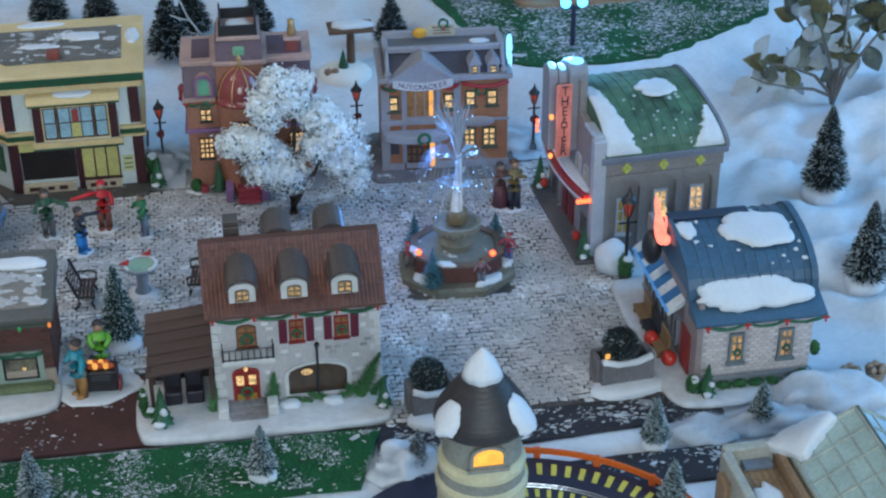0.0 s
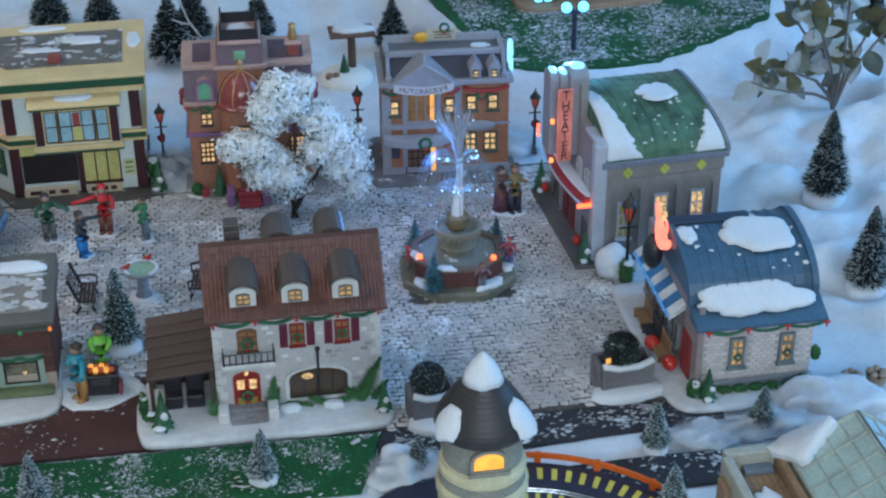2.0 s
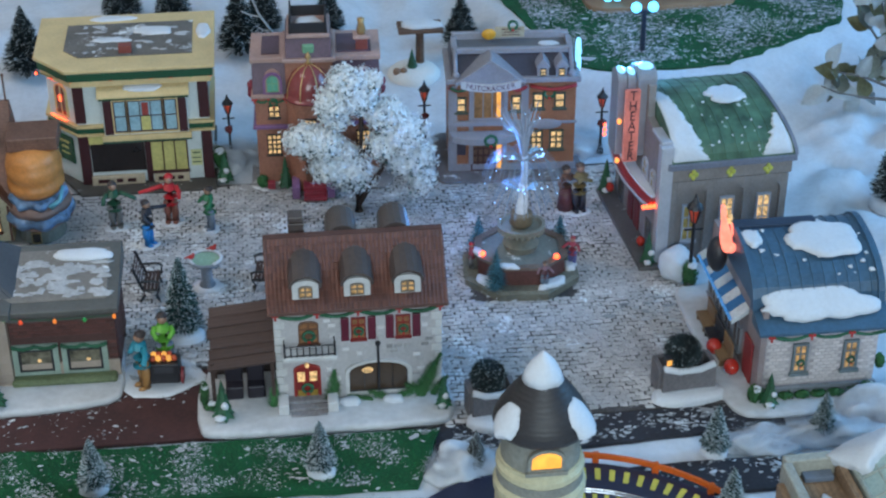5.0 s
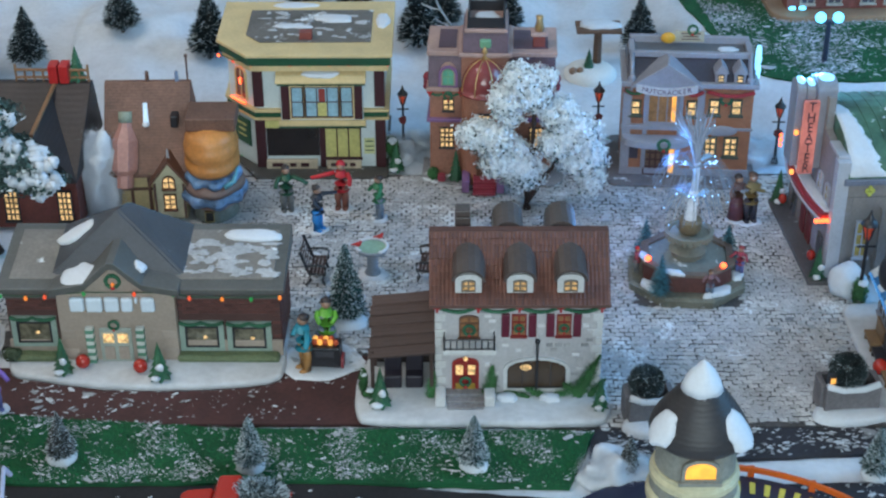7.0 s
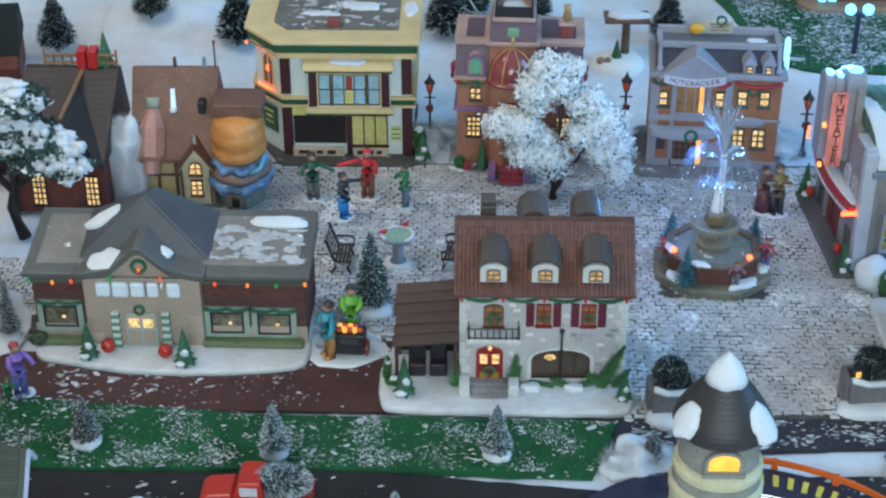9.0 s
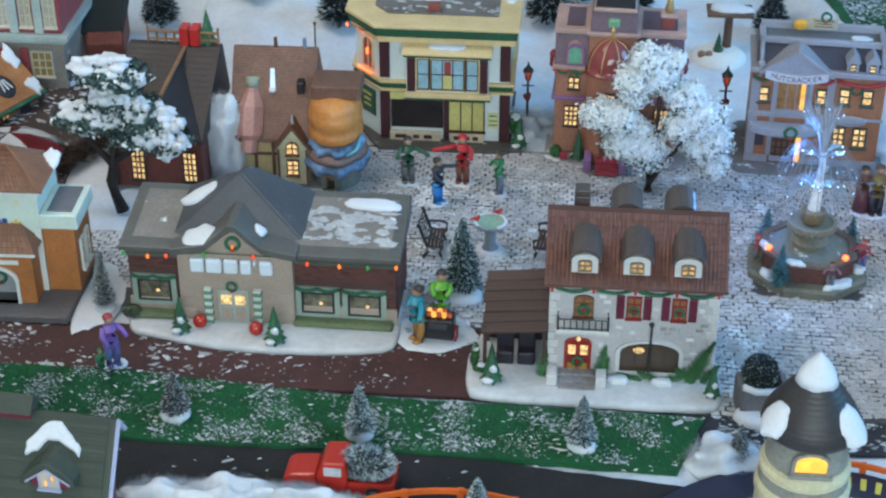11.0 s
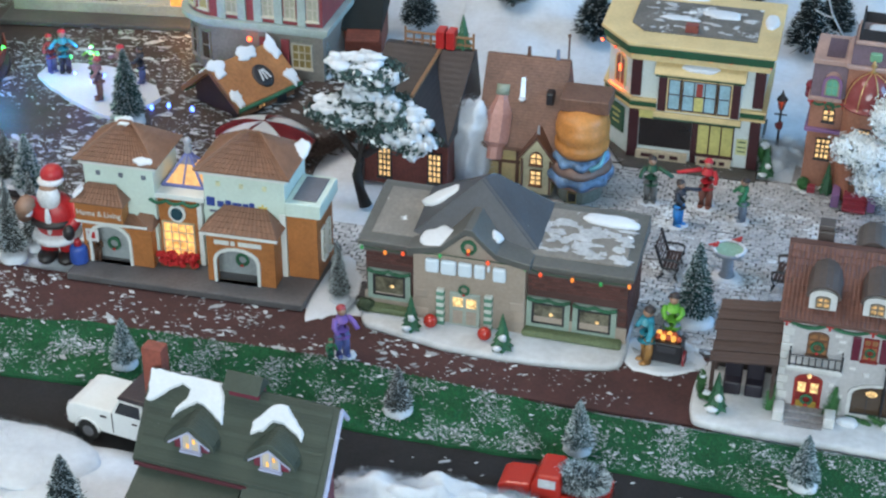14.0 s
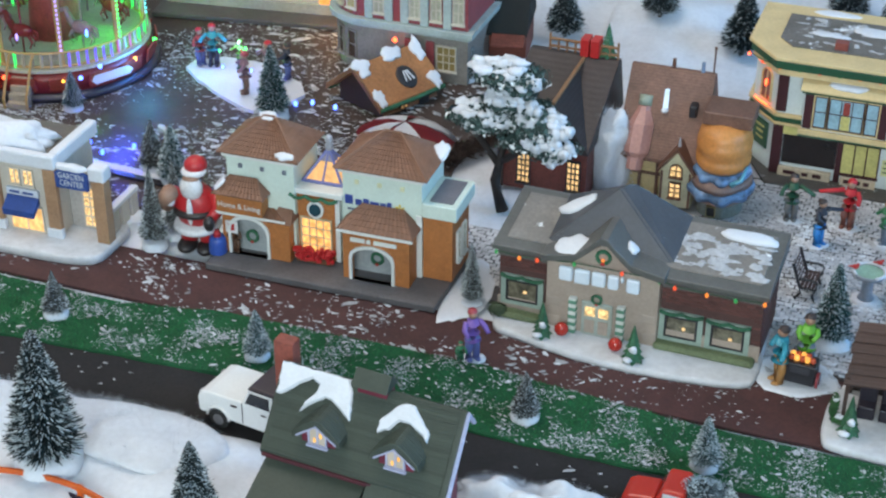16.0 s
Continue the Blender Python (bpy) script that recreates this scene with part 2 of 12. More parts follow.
bm = bmnew()
box(bm, X0 - 0.1, Y0 - 0.1, ZF - 0.1, X1 + 0.1, Y1 + 0.1, ZF)
solo("floor", bm, WOOD_FLOOR, "unseen brown wooden floor under the display table", "floor", kind="structure")
bm = bmnew()
box(bm, X0 - 0.1, Y0 - 0.1, ZC, X1 + 0.1, Y1 + 0.1, ZC + 0.1)
solo("ceiling", bm, ROOM, "unseen white ceiling above the display table", "ceiling", kind="structure")
wall("wall_north", [(X0 - 0.1, Y1, ZF, X1 + 0.1, Y1 + 0.1, ZC)], "unseen off-white wall behind the display")
wall("wall_south", [(X0 - 0.1, Y0 - 0.1, ZF, -1.0, Y0, ZC), (1.2, Y0 - 0.1, ZF, X1 + 0.1, Y0, ZC), (-1.0, Y0 - 0.1, ZF, 1.2, Y0, 0.75), (-1.0, Y0 - 0.1, 1.75, 1.2, Y0, ZC)],
     "unseen off-white wall with a wide opening for the front lamp")
wall("wall_west", [(X0 - 0.1, Y0, ZF, X0, Y1, ZC)], "unseen off-white wall beside the display")
wall("wall_east", [(X1, Y0, ZF, X1 + 0.1, 0.9, ZC), (X1, 2.3, ZF, X1 + 0.1, Y1, ZC), (X1, 0.9, ZF, X1 + 0.1, 2.3, 0.55), (X1, 0.9, 1.75, X1 + 0.1, 2.3, ZC)],
     "unseen off-white wall with an opening for the right lamp")

table = thing("display_table", pose(0, 0, 0), "long low table that carries the snowy model village", "table")
bm = bmnew()
box(bm, -2.3, 0.55, -0.075, 1.7, 3.1, -0.045)
part("tabletop", bm, mat("table_wood", (0.3, 0.2, 0.12), rough=0.5, grain=30), table)
for x in (-2.2, -0.3, 1.6):
    for y in (0.65, 3.0):
        bm = bmnew()
        box(bm, x - 0.03, y - 0.03, ZF, x + 0.03, y + 0.03, -0.0755)
        part("leg", bm, MATS["table_wood"], table)


# ---- ground: batting that rises into soft hills round the flat streets ----
def smooth01(a, b, x):
    k = min(1.0, max(0.0, (x - a) / (b - a)))
    return k * k * (3 - 2 * k)


FAR_LAWN = [(0.42, 2.06), (0.50, 2.02), (0.64, 2.03), (0.84, 2.15), (0.9, 2.3), (0.75, 2.75), (0.3, 2.75), (0.36, 2.3)]


def lawn_rise(x, y):
    """1 on the far lawn, falling to 0 within a hand's width around it."""
    if x < 0.2 or y < 1.9:
        return 0.0
    c, best = False, 9.0
    for (xa, ya), (xb, yb) in zip(FAR_LAWN, FAR_LAWN[1:] + FAR_LAWN[:1]):
        if (ya > y) != (yb > y) and x < (xb - xa) * (y - ya) / (yb - ya) + xa:
            c = not c
        ux, uy = xb - xa, yb - ya
        k = max(0.0, min(1.0, ((x - xa) * ux + (y - ya) * uy) / (ux * ux + uy * uy)))
        best = min(best, math.hypot(x - xa - k * ux, y - ya - k * uy))
    return 1.0 if c else smooth01(0.085, 0.0, best)


def hill(x, y):
    k = max(smooth01(0.62, 0.95, x - 0.1 * (y - 1.5)), smooth01(1.98, 2.3, y + 0.12 * max(0.0, -0.3 - x) * 0), 0)
    if x < -0.55:
        k = max(smooth01(2.2, 2.5, y), 0)
    k = max(k, 0.5 * smooth01(1.17, 1.09, y))
    v = Vector((x * 5.5, y * 5.5, 0.3))
    h = 0.5 + 0.5 * noise.noise(v) + 0.25 * noise.noise(v * 2.3)
    lump = 0.010 * noise.noise(Vector((x * 15, y * 15, 4.0))) + 0.0016 * noise.noise(Vector((x * 50, y * 50, 9.0)))
    z = -0.004 + k * (0.052 * h + lump + 0.004) + 0.0004 * noise.noise(Vector((x * 60, y * 60, 1)))
    r = lawn_rise(x, y)
    return z + r * (0.0525 - z)


PUFF_FREE = ((0.763, 1.700), (0.732, 1.487), (0.785, 1.52), (0.862, 1.93), (0.640, 1.41), (0.665, 1.40))


def puff(x, y):
    """Billows of loose cotton beside the houses, flat where something stands."""
    m = smooth01(0.60, 0.70, x - 0.1 * (y - 1.5)) * smooth01(1.34, 1.44, y) * (1.0 - lawn_rise(x, y))
    if m <= 0.0:
        return 0.0
    for px_, py_ in PUFF_FREE:
        m *= smooth01(0.025, 0.07, math.hypot(x - px_, y - py_))
    wx, wy = x + 0.03 * noise.noise(Vector((x * 9, y * 9, 2.0))), y + 0.03 * noise.noise(Vector((x * 9, y * 9, 6.0)))
    soft = [1.0 - (1.0 - min(1.0, 1.4 * abs(noise.noise(Vector((wx * f, wy * f, f)))))) ** 2 for f in (10.0, 25.0)]
    return m * (0.024 * soft[0] + 0.009 * soft[1])


bm = bmnew()
NX, NY = 440, 280
gv = []
for j in range(NY + 1):
    for i in range(NX + 1):
        x, y = -2.3 + 4.0 * i / NX, 0.55 + 2.55 * j / NY
        gv.append(bm.verts.new((x, y, hill(x, y) + puff(x, y))))
for j in range(NY):
    for i in range(NX):
        a = j * (NX + 1) + i
        bm.faces.new((gv[a], gv[a + 1], gv[a + NX + 2], gv[a + NX + 1]))
edge = [gv[i] for i in range(NX + 1)] + [gv[(j + 1) * (NX + 1) - 1] for j in range(1, NY + 1)] + [gv[NY * (NX + 1) + i] for i in range(NX - 1, -1, -1)] + [gv[j * (NX + 1)] for j in range(NY - 1, 0, -1)]
low = [bm.verts.new((v.co.x, v.co.y, -0.045)) for v in edge]
for i in range(len(edge)):
    bm.faces.new((edge[i], low[i], low[(i + 1) % len(edge)], edge[(i + 1) % len(edge)]))
solo("ground", bm, COTTON, "white cotton batting laid as snow over the table", "snow", kind="structure", smooth=True)


def mat_sheet(name, pts, z, material, label, category):
    bm = bmnew()
    prism(bm, pts, "z", -0.0035, z)
    return solo(name, bm, material, label, category, kind="structure")


def wavy(pts, amp, step, seed):
    """The outline with its sides broken into short uneven steps."""
    out = []
    for (xa, ya), (xb, yb) in zip(pts, pts[1:] + pts[:1]):
        n = max(1, int(math.hypot(xb - xa, yb - ya) / step))
        for i in range(n):
            x, y = xa + (xb - xa) * i / n, ya + (yb - ya) * i / n
            out.append((x + amp * noise.noise(Vector((x * 40, y * 40, seed))), y + amp * noise.noise(Vector((x * 40, y * 40, seed + 7)))))
    return out


MAROON = mat("maroon_road_paper", (0.060, 0.021, 0.020), rough=0.7, var=0.25, snow=0.12, snow_scale=75)
ASPHALT = mat("black_road_paper", (0.022, 0.022, 0.03), rough=0.7, var=0.3, snow=0.15, snow_scale=60)
BROWNMAT = mat("dark_brown_mat", (0.055, 0.036, 0.03), rough=0.6, var=0.3, snow=0.3, snow_scale=42)
GRASS = mat("green_felt", (0.006, 0.088, 0.030), rough=0.95, var=0.3, grain=500, bump=0.8, snow=0.26, snow_scale=60)
GROUT = mat("cobble_grout", (0.075, 0.070, 0.072), rough=0.9, var=0.35, snow=0.58, snow_scale=34)
mat_sheet("road", [(-1.6, 1.335), (-0.064, 1.33), (-0.064, 1.450), (-0.26, 1.450), (-0.28, 1.43), (-1.6, 1.43)], 0.001, MAROON, "dark maroon paper road strewn with snow flakes", "road")
mat_sheet("pavement", [(-0.27, 1.452), (-0.062, 1.452), (-0.062, 1.34), (0.15, 1.322), (0.48, 1.325), (0.46, 1.86), (-0.30, 1.86), (-0.29, 1.62), (-0.62, 1.62), (-0.62, 1.5), (-0.5, 1.5), (-0.5, 1.47), (-0.27, 1.47)], 0.0012, GROUT, "grey cobblestone paper square dusted with snow", "pavement")
mat_sheet("road", wavy([(0.14, 1.262), (0.50, 1.285), (0.50, 1.322), (0.15, 1.321)], 0.002, 0.02, 2), 0.001, ASPHALT, "black road strip with snow patches", "road")
mat_sheet("road", wavy([(0.26, 1.185), (0.475, 1.185), (0.495, 1.232), (0.42, 1.236), (0.28, 1.230)], 0.002, 0.02, 3), 0.001, ASPHALT, "black road strip beside the greenhouse", "road")
mat_sheet("road", wavy([(-1.6, 1.12), (-0.6, 1.145), (-0.1, 1.14), (0.2, 1.10), (0.2, 1.2), (-0.1, 1.236), (-1.6, 1.225)], 0.003, 0.02, 4), 0.001, mat("charcoal_road_paper", (0.013, 0.011, 0.012), rough=0.9, var=0.3), "plain charcoal road in front of the lawn", "road")
mat_sheet("ground", wavy([(-2.0, 1.545), (-0.93, 1.52), (-0.90, 1.60), (-0.60, 1.62), (-0.62, 1.75), (-0.6, 2.1), (-0.9, 2.2), (-2.0, 2.2)], 0.004, 0.03, 5), 0.001, BROWNMAT, "dark brown mat scattered with white snow scraps", "ground")
lawn = [(-1.6, 1.215), (-0.95, 1.218), (-0.64, 1.238), (-0.36, 1.23), (-0.1, 1.235), (0.12, 1.228), (0.15, 1.312), (-0.10, 1.318), (-0.22, 1.32), (-0.45, 1.343), (-0.74, 1.34), (-0.86, 1.318), (-1.6, 1.335)]
mat_sheet("lawn", wavy(lawn, 0.004, 0.015, 6), 0.004, GRASS, "green felt lawn sprinkled with artificial snow", "lawn")
mat_sheet("lawn", wavy(FAR_LAWN, 0.008, 0.02, 8), 0.055, GRASS, "green felt lawn half covered with snow", "lawn")
# ---- pieces that many houses share ----
def arch(w, h, rise, n=8):
    """An upright opening's outline, (x, z), its foot on z = 0 and its head arched by rise."""
    if not rise:
        return [(-w / 2, 0), (w / 2, 0), (w / 2, h), (-w / 2, h)]
    top = [(w / 2 * math.cos(math.pi * i / n), h - rise + rise * math.sin(math.pi * i / n)) for i in range(n + 1)]
    return [(-w / 2, 0), (w / 2, 0)] + top


def ring(bm, outer, inner, y0, y1):
    a, b = [bm.verts.new((x, y0, z)) for x, z in outer], [bm.verts.new((x, y0, z)) for x, z in inner]
    c, d = [bm.verts.new((x, y1, z)) for x, z in outer], [bm.verts.new((x, y1, z)) for x, z in inner]
    n = len(a)
    for i in range(n):
        j = (i + 1) % n
        bm.faces.new((a[i], a[j], b[j], b[i]))
        bm.faces.new((a[i], c[i], c[j], a[j]))
        bm.faces.new((b[i], b[j], d[j], d[i]))
        bm.faces.new((c[i], d[i], d[j], c[j]))


def at(x, y, z, turn=0.0, lean=0.0):
    return pose(x, y, z, lean, 0, turn)


def window(parent, m, w, h, cols, rows, frame_mat, pane_mat, rise=0.0, edge=0.002, sill=True, name="window", bar=0.0016):
    """A lit window on a wall that faces -y in the pose m; its foot is at m's origin."""
    bm = bmnew()
    inner = arch(w, h, rise)
    outer = [(x * (w + 2 * edge) / w, -edge + z * (h + 2 * edge) / h) for x, z in inner]
    ring(bm, outer, inner, -0.0024, 0.001)
    f = part(name, bm, frame_mat, parent, m=m)
    holder = f if parent.parent is None else parent
    for i in range(1, cols):
        x = -w / 2 + w * i / cols
        top = h if not rise else h - rise + rise * math.sqrt(max(0.0, 1 - (2 * x / w) ** 2))
        bm = bmnew()
        box(bm, x - bar / 2, -0.0017, 0, x + bar / 2, -0.0002, top)
        part("muntin", bm, frame_mat, holder, m=m)
    for j in range(1, rows):
        z = h * j / rows
        bm = bmnew()
        box(bm, -w / 2, -0.0016, z - bar / 2, w / 2, -0.0003, z + bar / 2)
        part("muntin", bm, frame_mat, holder, m=m)
    if sill:
        bm = bmnew()
        box(bm, -w / 2 - edge * 1.8, -0.0046, -edge * 1.9, w / 2 + edge * 1.8, -0.0005, -edge * 0.6, 0.0004)
        part("sill", bm, frame_mat, holder, m=m)
    bm = bmnew()
    prism(bm, inner, "y", -0.0009, 0.0006)
    part("pane", bm, pane_mat, holder, m=m)
    return f


def flatbox(parent, name, m, x0, y0, z0, x1, y1, z1, material, bev=0.0006, label=""):
    bm = bmnew()
    box(bm, x0, y0, z0, x1, y1, z1, bev)
    return part(name, bm, material, parent, label, m=m)


I4 = Matrix()
GARLAND = mat("garland_green", (0.03, 0.13, 0.07), rough=0.8, var=0.35, grain=500, bump=0.9)
REDBOW = mat("red_bow", (0.45, 0.02, 0.02), rough=0.4)
LEAF = mat("shrub_green", (0.03, 0.12, 0.035), rough=0.7, var=0.4, grain=420, bump=0.8, snow=0.25, snow_scale=160)


def garland(parent, m, x0, x1, z, swags, drop=0.006, r=0.0018, bows=True):
    bm = bmnew()
    pts = []
    for k in range(swags * 6 + 1):
        u = k / (swags * 6)
        s = (u * swags) % 1.0
        pts.append((x0 + (x1 - x0) * u, -0.003, z - drop * math.sin(math.pi * s)))
    tube(bm, pts, r, 6)
    for v in bm.verts:
        v.co += Vector((noise.noise(v.co * 900), noise.noise(v.co * 900 + Vector((5, 0, 0))), noise.noise(v.co * 900 + Vector((0, 7, 0))))) * 0.0009
    g = part("garland", bm, GARLAND, parent, "green garland", m=m)
    if bows:
        for k in range(swags + 1):
            x = x0 + (x1 - x0) * k / swags
            bm = bmnew()
            for s in (-1, 1):
                ball(bm, (x + s * 0.002, -0.005, z), (0.0022, 0.0012, 0.0016), 8)
            rod(bm, (x, -0.0048, z), (x, -0.0048, z - 0.005), 0.0009, 0.0014, 6)
            part("bow", bm, REDBOW, g, "red bow", m=m)


def wreath(parent, m, r):
    bm = bmnew()
    pts = [(r * math.cos(math.tau * k / 16), -0.002, r * math.sin(math.tau * k / 16)) for k in range(17)]
    tube(bm, pts, r * 0.3, 6)
    for v in bm.verts:
        v.co += Vector((noise.noise(v.co * 1100), 0, noise.noise(v.co * 1100 + Vector((5, 0, 0))))) * r * 0.16
    w = part("wreath", bm, GARLAND, parent, "green wreath", m=m)
    bm = bmnew()
    ball(bm, (0, -0.004, -r), (r * 0.35, r * 0.2, r * 0.3), 8)
    part("bow", bm, REDBOW, w, m=m)


def shrub(parent, c, r, material=None, seed=0, name="shrub", snow=True, n=180):
    """A small clipped bush: leaf flakes round a core."""
    rnd = random.Random(seed)
    bm = bmnew()
    rx, ry, rz = r
    ball(bm, c, (rx * 0.82, ry * 0.82, rz * 0.86), 10, 0.4, seed)
    for _ in range(n):
        d = Vector((rnd.gauss(0, 1), rnd.gauss(0, 1), rnd.gauss(0, 1))).normalized()
        p = Vector(c) + Vector((d.x * rx, d.y * ry, d.z * rz)) * rnd.uniform(0.8, 1.05)
        a = d.orthogonal().normalized()
        a.rotate(Matrix.Rotation(rnd.uniform(0, 6.28), 3, d))
        b = d.cross(a)
        s = 0.0016 + 0.0012 * rnd.random()
        vs = [bm.verts.new(p + a * s), bm.verts.new(p + b * s * 0.6 + d * 0.001), bm.verts.new(p - a * s + d * 0.0006), bm.verts.new(p - b * s * 0.6)]
        bm.faces.new(vs)
    ob = part(name, bm, material or LEAF, parent)
    if snow:
        bm = bmnew()
        pad(bm, (c[0] + rx * 0.15, c[1] - ry * 0.35, c[2] + rz * 0.72), (1, 0, 0), (0, 0.8, 0.5), rx * 0.6, ry * 0.55, 0.0016, seed)
        part("snow", bm, SNOW, ob, smooth=True)
    return ob


def sprig(parent, a, b, wide, seed=0):
    """A flat fir branch leaning on a wall: a stem with rows of short needles."""
    rnd = random.Random(seed)
    a, b = Vector(a), Vector(b)
    bm = bmnew()
    rod(bm, a, b, 0.0008, 0.0004, 5)
    side = (b - a).cross(Vector((0, -1, 0))).normalized()
    wide *= 1.5
    n = max(14, int((b - a).length / 0.0006))
    for k in range(n):
        u = k / n
        w = wide * (0.35 + 0.65 * math.sin(math.pi * min(1.0, 0.2 + u * 0.85))) * (1 - 0.35 * u)
        for s in (-1, 1):
            p = a.lerp(b, u)
            q = p + side * (s * w * rnd.uniform(0.6, 1.05)) + (b - a).normalized() * w * rnd.uniform(0.3, 0.8) + Vector((0, rnd.uniform(-0.003, 0.0005), 0))
            t = (b - a).normalized() * 0.0008
            bm.faces.new([bm.verts.new(p - t), bm.verts.new(p + t), bm.verts.new(q)])
    return part("fir_sprig", bm, LEAF, parent, "green fir branch against the wall")


def topiary(parent, c, h, r, seed=0, snow=True):
    """A small conifer in painted resin, in tiers."""
    bm = bmnew()
    tiers = 5
    for k in range(tiers):
        z0 = c[2] + h * (0.06 + 0.17 * k)
        rr = r * (1 - 0.17 * k)
        n = 14
        ring1 = [bm.verts.new((c[0] + rr * (1 + 0.16 * ((i % 2) * 2 - 1)) * math.cos(math.tau * i / n + k), c[1] + rr * (1 + 0.16 * ((i % 2) * 2 - 1)) * math.sin(math.tau * i / n + k), z0 - 0.002 * (i % 2))) for i in range(n)]
        tip = bm.verts.new((c[0], c[1], z0 + h * 0.3))
        low = bm.verts.new((c[0], c[1], z0 + h * 0.04))
        for i in range(n):
            bm.faces.new((ring1[i], ring1[(i + 1) % n], tip))
            bm.faces.new((ring1[(i + 1) % n], ring1[i], low))
    rod(bm, c, (c[0], c[1], c[2] + h * 0.12), r * 0.2, r * 0.2, 8)
    ob = part("shrub", bm, mat("resin_conifer", (0.02, 0.10, 0.045), rough=0.6, var=0.4, snow=0.3, snow_scale=130), parent, "small dark green resin conifer")
    if snow:
        bm = bmnew()
        ball(bm, (c[0] + r * 0.2, c[1] - r * 0.75, c[2] + h * 0.42), (r * 0.4, r * 0.25, h * 0.1), 8, 0.5, seed)
        ball(bm, (c[0] - r * 0.3, c[1] - r * 0.9, c[2] + h * 0.12), (r * 0.55, r * 0.4, h * 0.07), 8, 0.5, seed + 3)
        part("snow", bm, SNOW, ob, smooth=True)


def snow_base(parent, pts, h=0.009, material=None):
    """The snow-painted foot that a porcelain house is moulded on, its corners rounded."""
    for _ in range(3):
        pts = [(xa + (xb - xa) * k, ya + (yb - ya) * k) for (xa, ya), (xb, yb) in zip(pts, pts[1:] + pts[:1]) for k in (0.22, 0.78)]
    pts = [(x + 0.0012 * noise.noise(Vector((x * 70, y * 70, h * 900))), y + 0.0016 * noise.noise(Vector((x * 70, y * 70, 5 + h * 900)))) for x, y in pts]
    bm = bmnew()
    prism(bm, pts, "z", 0.0018, h)
    bmesh.ops.recalc_face_normals(bm, faces=bm.faces)
    up = [e for e in bm.edges if all(v.co.z > h - 1e-5 for v in e.verts) and len(e.link_faces) == 2 and any(abs(f.normal.z) < 0.5 for f in e.link_faces)]
    bmesh.ops.bevel(bm, geom=up, offset=0.004, segments=3, affect="EDGES", profile=0.5)
    return part("base", bm, material or BASE_WHITE, parent, "snow-white moulded base", smooth=True)


def snow_sheet(bm, o, u, v, outline, thick, seed=0.0):
    """A flat layer of snow with a soft uneven rim; the outline is given along u and v from o."""
    o, u, v = Vector(o), Vector(u).normalized(), Vector(v).normalized()
    up = u.cross(v).normalized()
    pts = []
    for (xa, ya), (xb, yb) in zip(outline, outline[1:] + outline[:1]):
        n = max(1, int(math.hypot(xb - xa, yb - ya) / 0.004))
        for k in range(n):
            x, y = xa + (xb - xa) * k / n, ya + (yb - ya) * k / n
            pts.append((x + 0.0018 * noise.noise(Vector((x * 160, y * 160, seed))), y + 0.0018 * noise.noise(Vector((x * 160, y * 160, seed + 7)))))
    n = len(pts)
    rims = []
    for inset, h in ((0.0, -0.2), (0.0006, 0.6), (0.002, 1.0)):
        rim = []
        for k, (x, y) in enumerate(pts):
            (xa, ya), (xb, yb) = pts[k - 2], pts[(k + 2) % n]
            d = math.hypot(xb - xa, yb - ya) or 1.0
            sgn = -1.0 if sum(p[0] * q[1] - q[0] * p[1] for p, q in zip(pts, pts[1:] + pts[:1])) > 0 else 1.0
            x2, y2 = x + sgn * (yb - ya) / d * inset, y - sgn * (xb - xa) / d * inset
            rim.append(bm.verts.new(o + u * x2 + v * y2 + up * (thick * h)))
        rims.append(rim)
    for a, b in zip(rims, rims[1:]):
        for i in range(n):
            bm.faces.new((a[i], a[(i + 1) % n], b[(i + 1) % n], b[i]))
    bm.faces.new(rims[-1])
    bmesh.ops.recalc_face_normals(bm, faces=list(bm.faces))


def tiles(bm, o, u, v, w0, w1, h, nu, nv, thick=0.0012):
    """Rows of lapped roof tiles on the slope from o along u (across) and v (up); w0 wide at the foot, w1 at the head, centred."""
    o, u, v = Vector(o), Vector(u).normalized(), Vector(v).normalized()
    up = u.cross(v).normalized()
    for j in range(nv):
        b0, b1 = j / nv, (j + 1.15) / nv
        for i in range(nu):
            rowv = []
            for b, lift in ((b0, thick), (b1, 0.0)):
                b = min(b, 1.0)
                wd = w0 + (w1 - w0) * b
                for s, bulge in ((0.03, 0.0), (0.5, 1.0), (0.97, 0.0)):
                    k = ((i + s) / nu - 0.5) * wd
                    rowv.append(bm.verts.new(o + u * k + v * (h * b) + up * (lift + thick * 0.8 * bulge)))
            foot = [bm.verts.new(rowv[q].co - up * (thick * 1.5)) for q in range(3)]
            for q in (0, 1):
                bm.faces.new((rowv[q], rowv[q + 1], rowv[q + 4], rowv[q + 3]))
                bm.faces.new((foot[q], foot[q + 1], rowv[q + 1], rowv[q]))


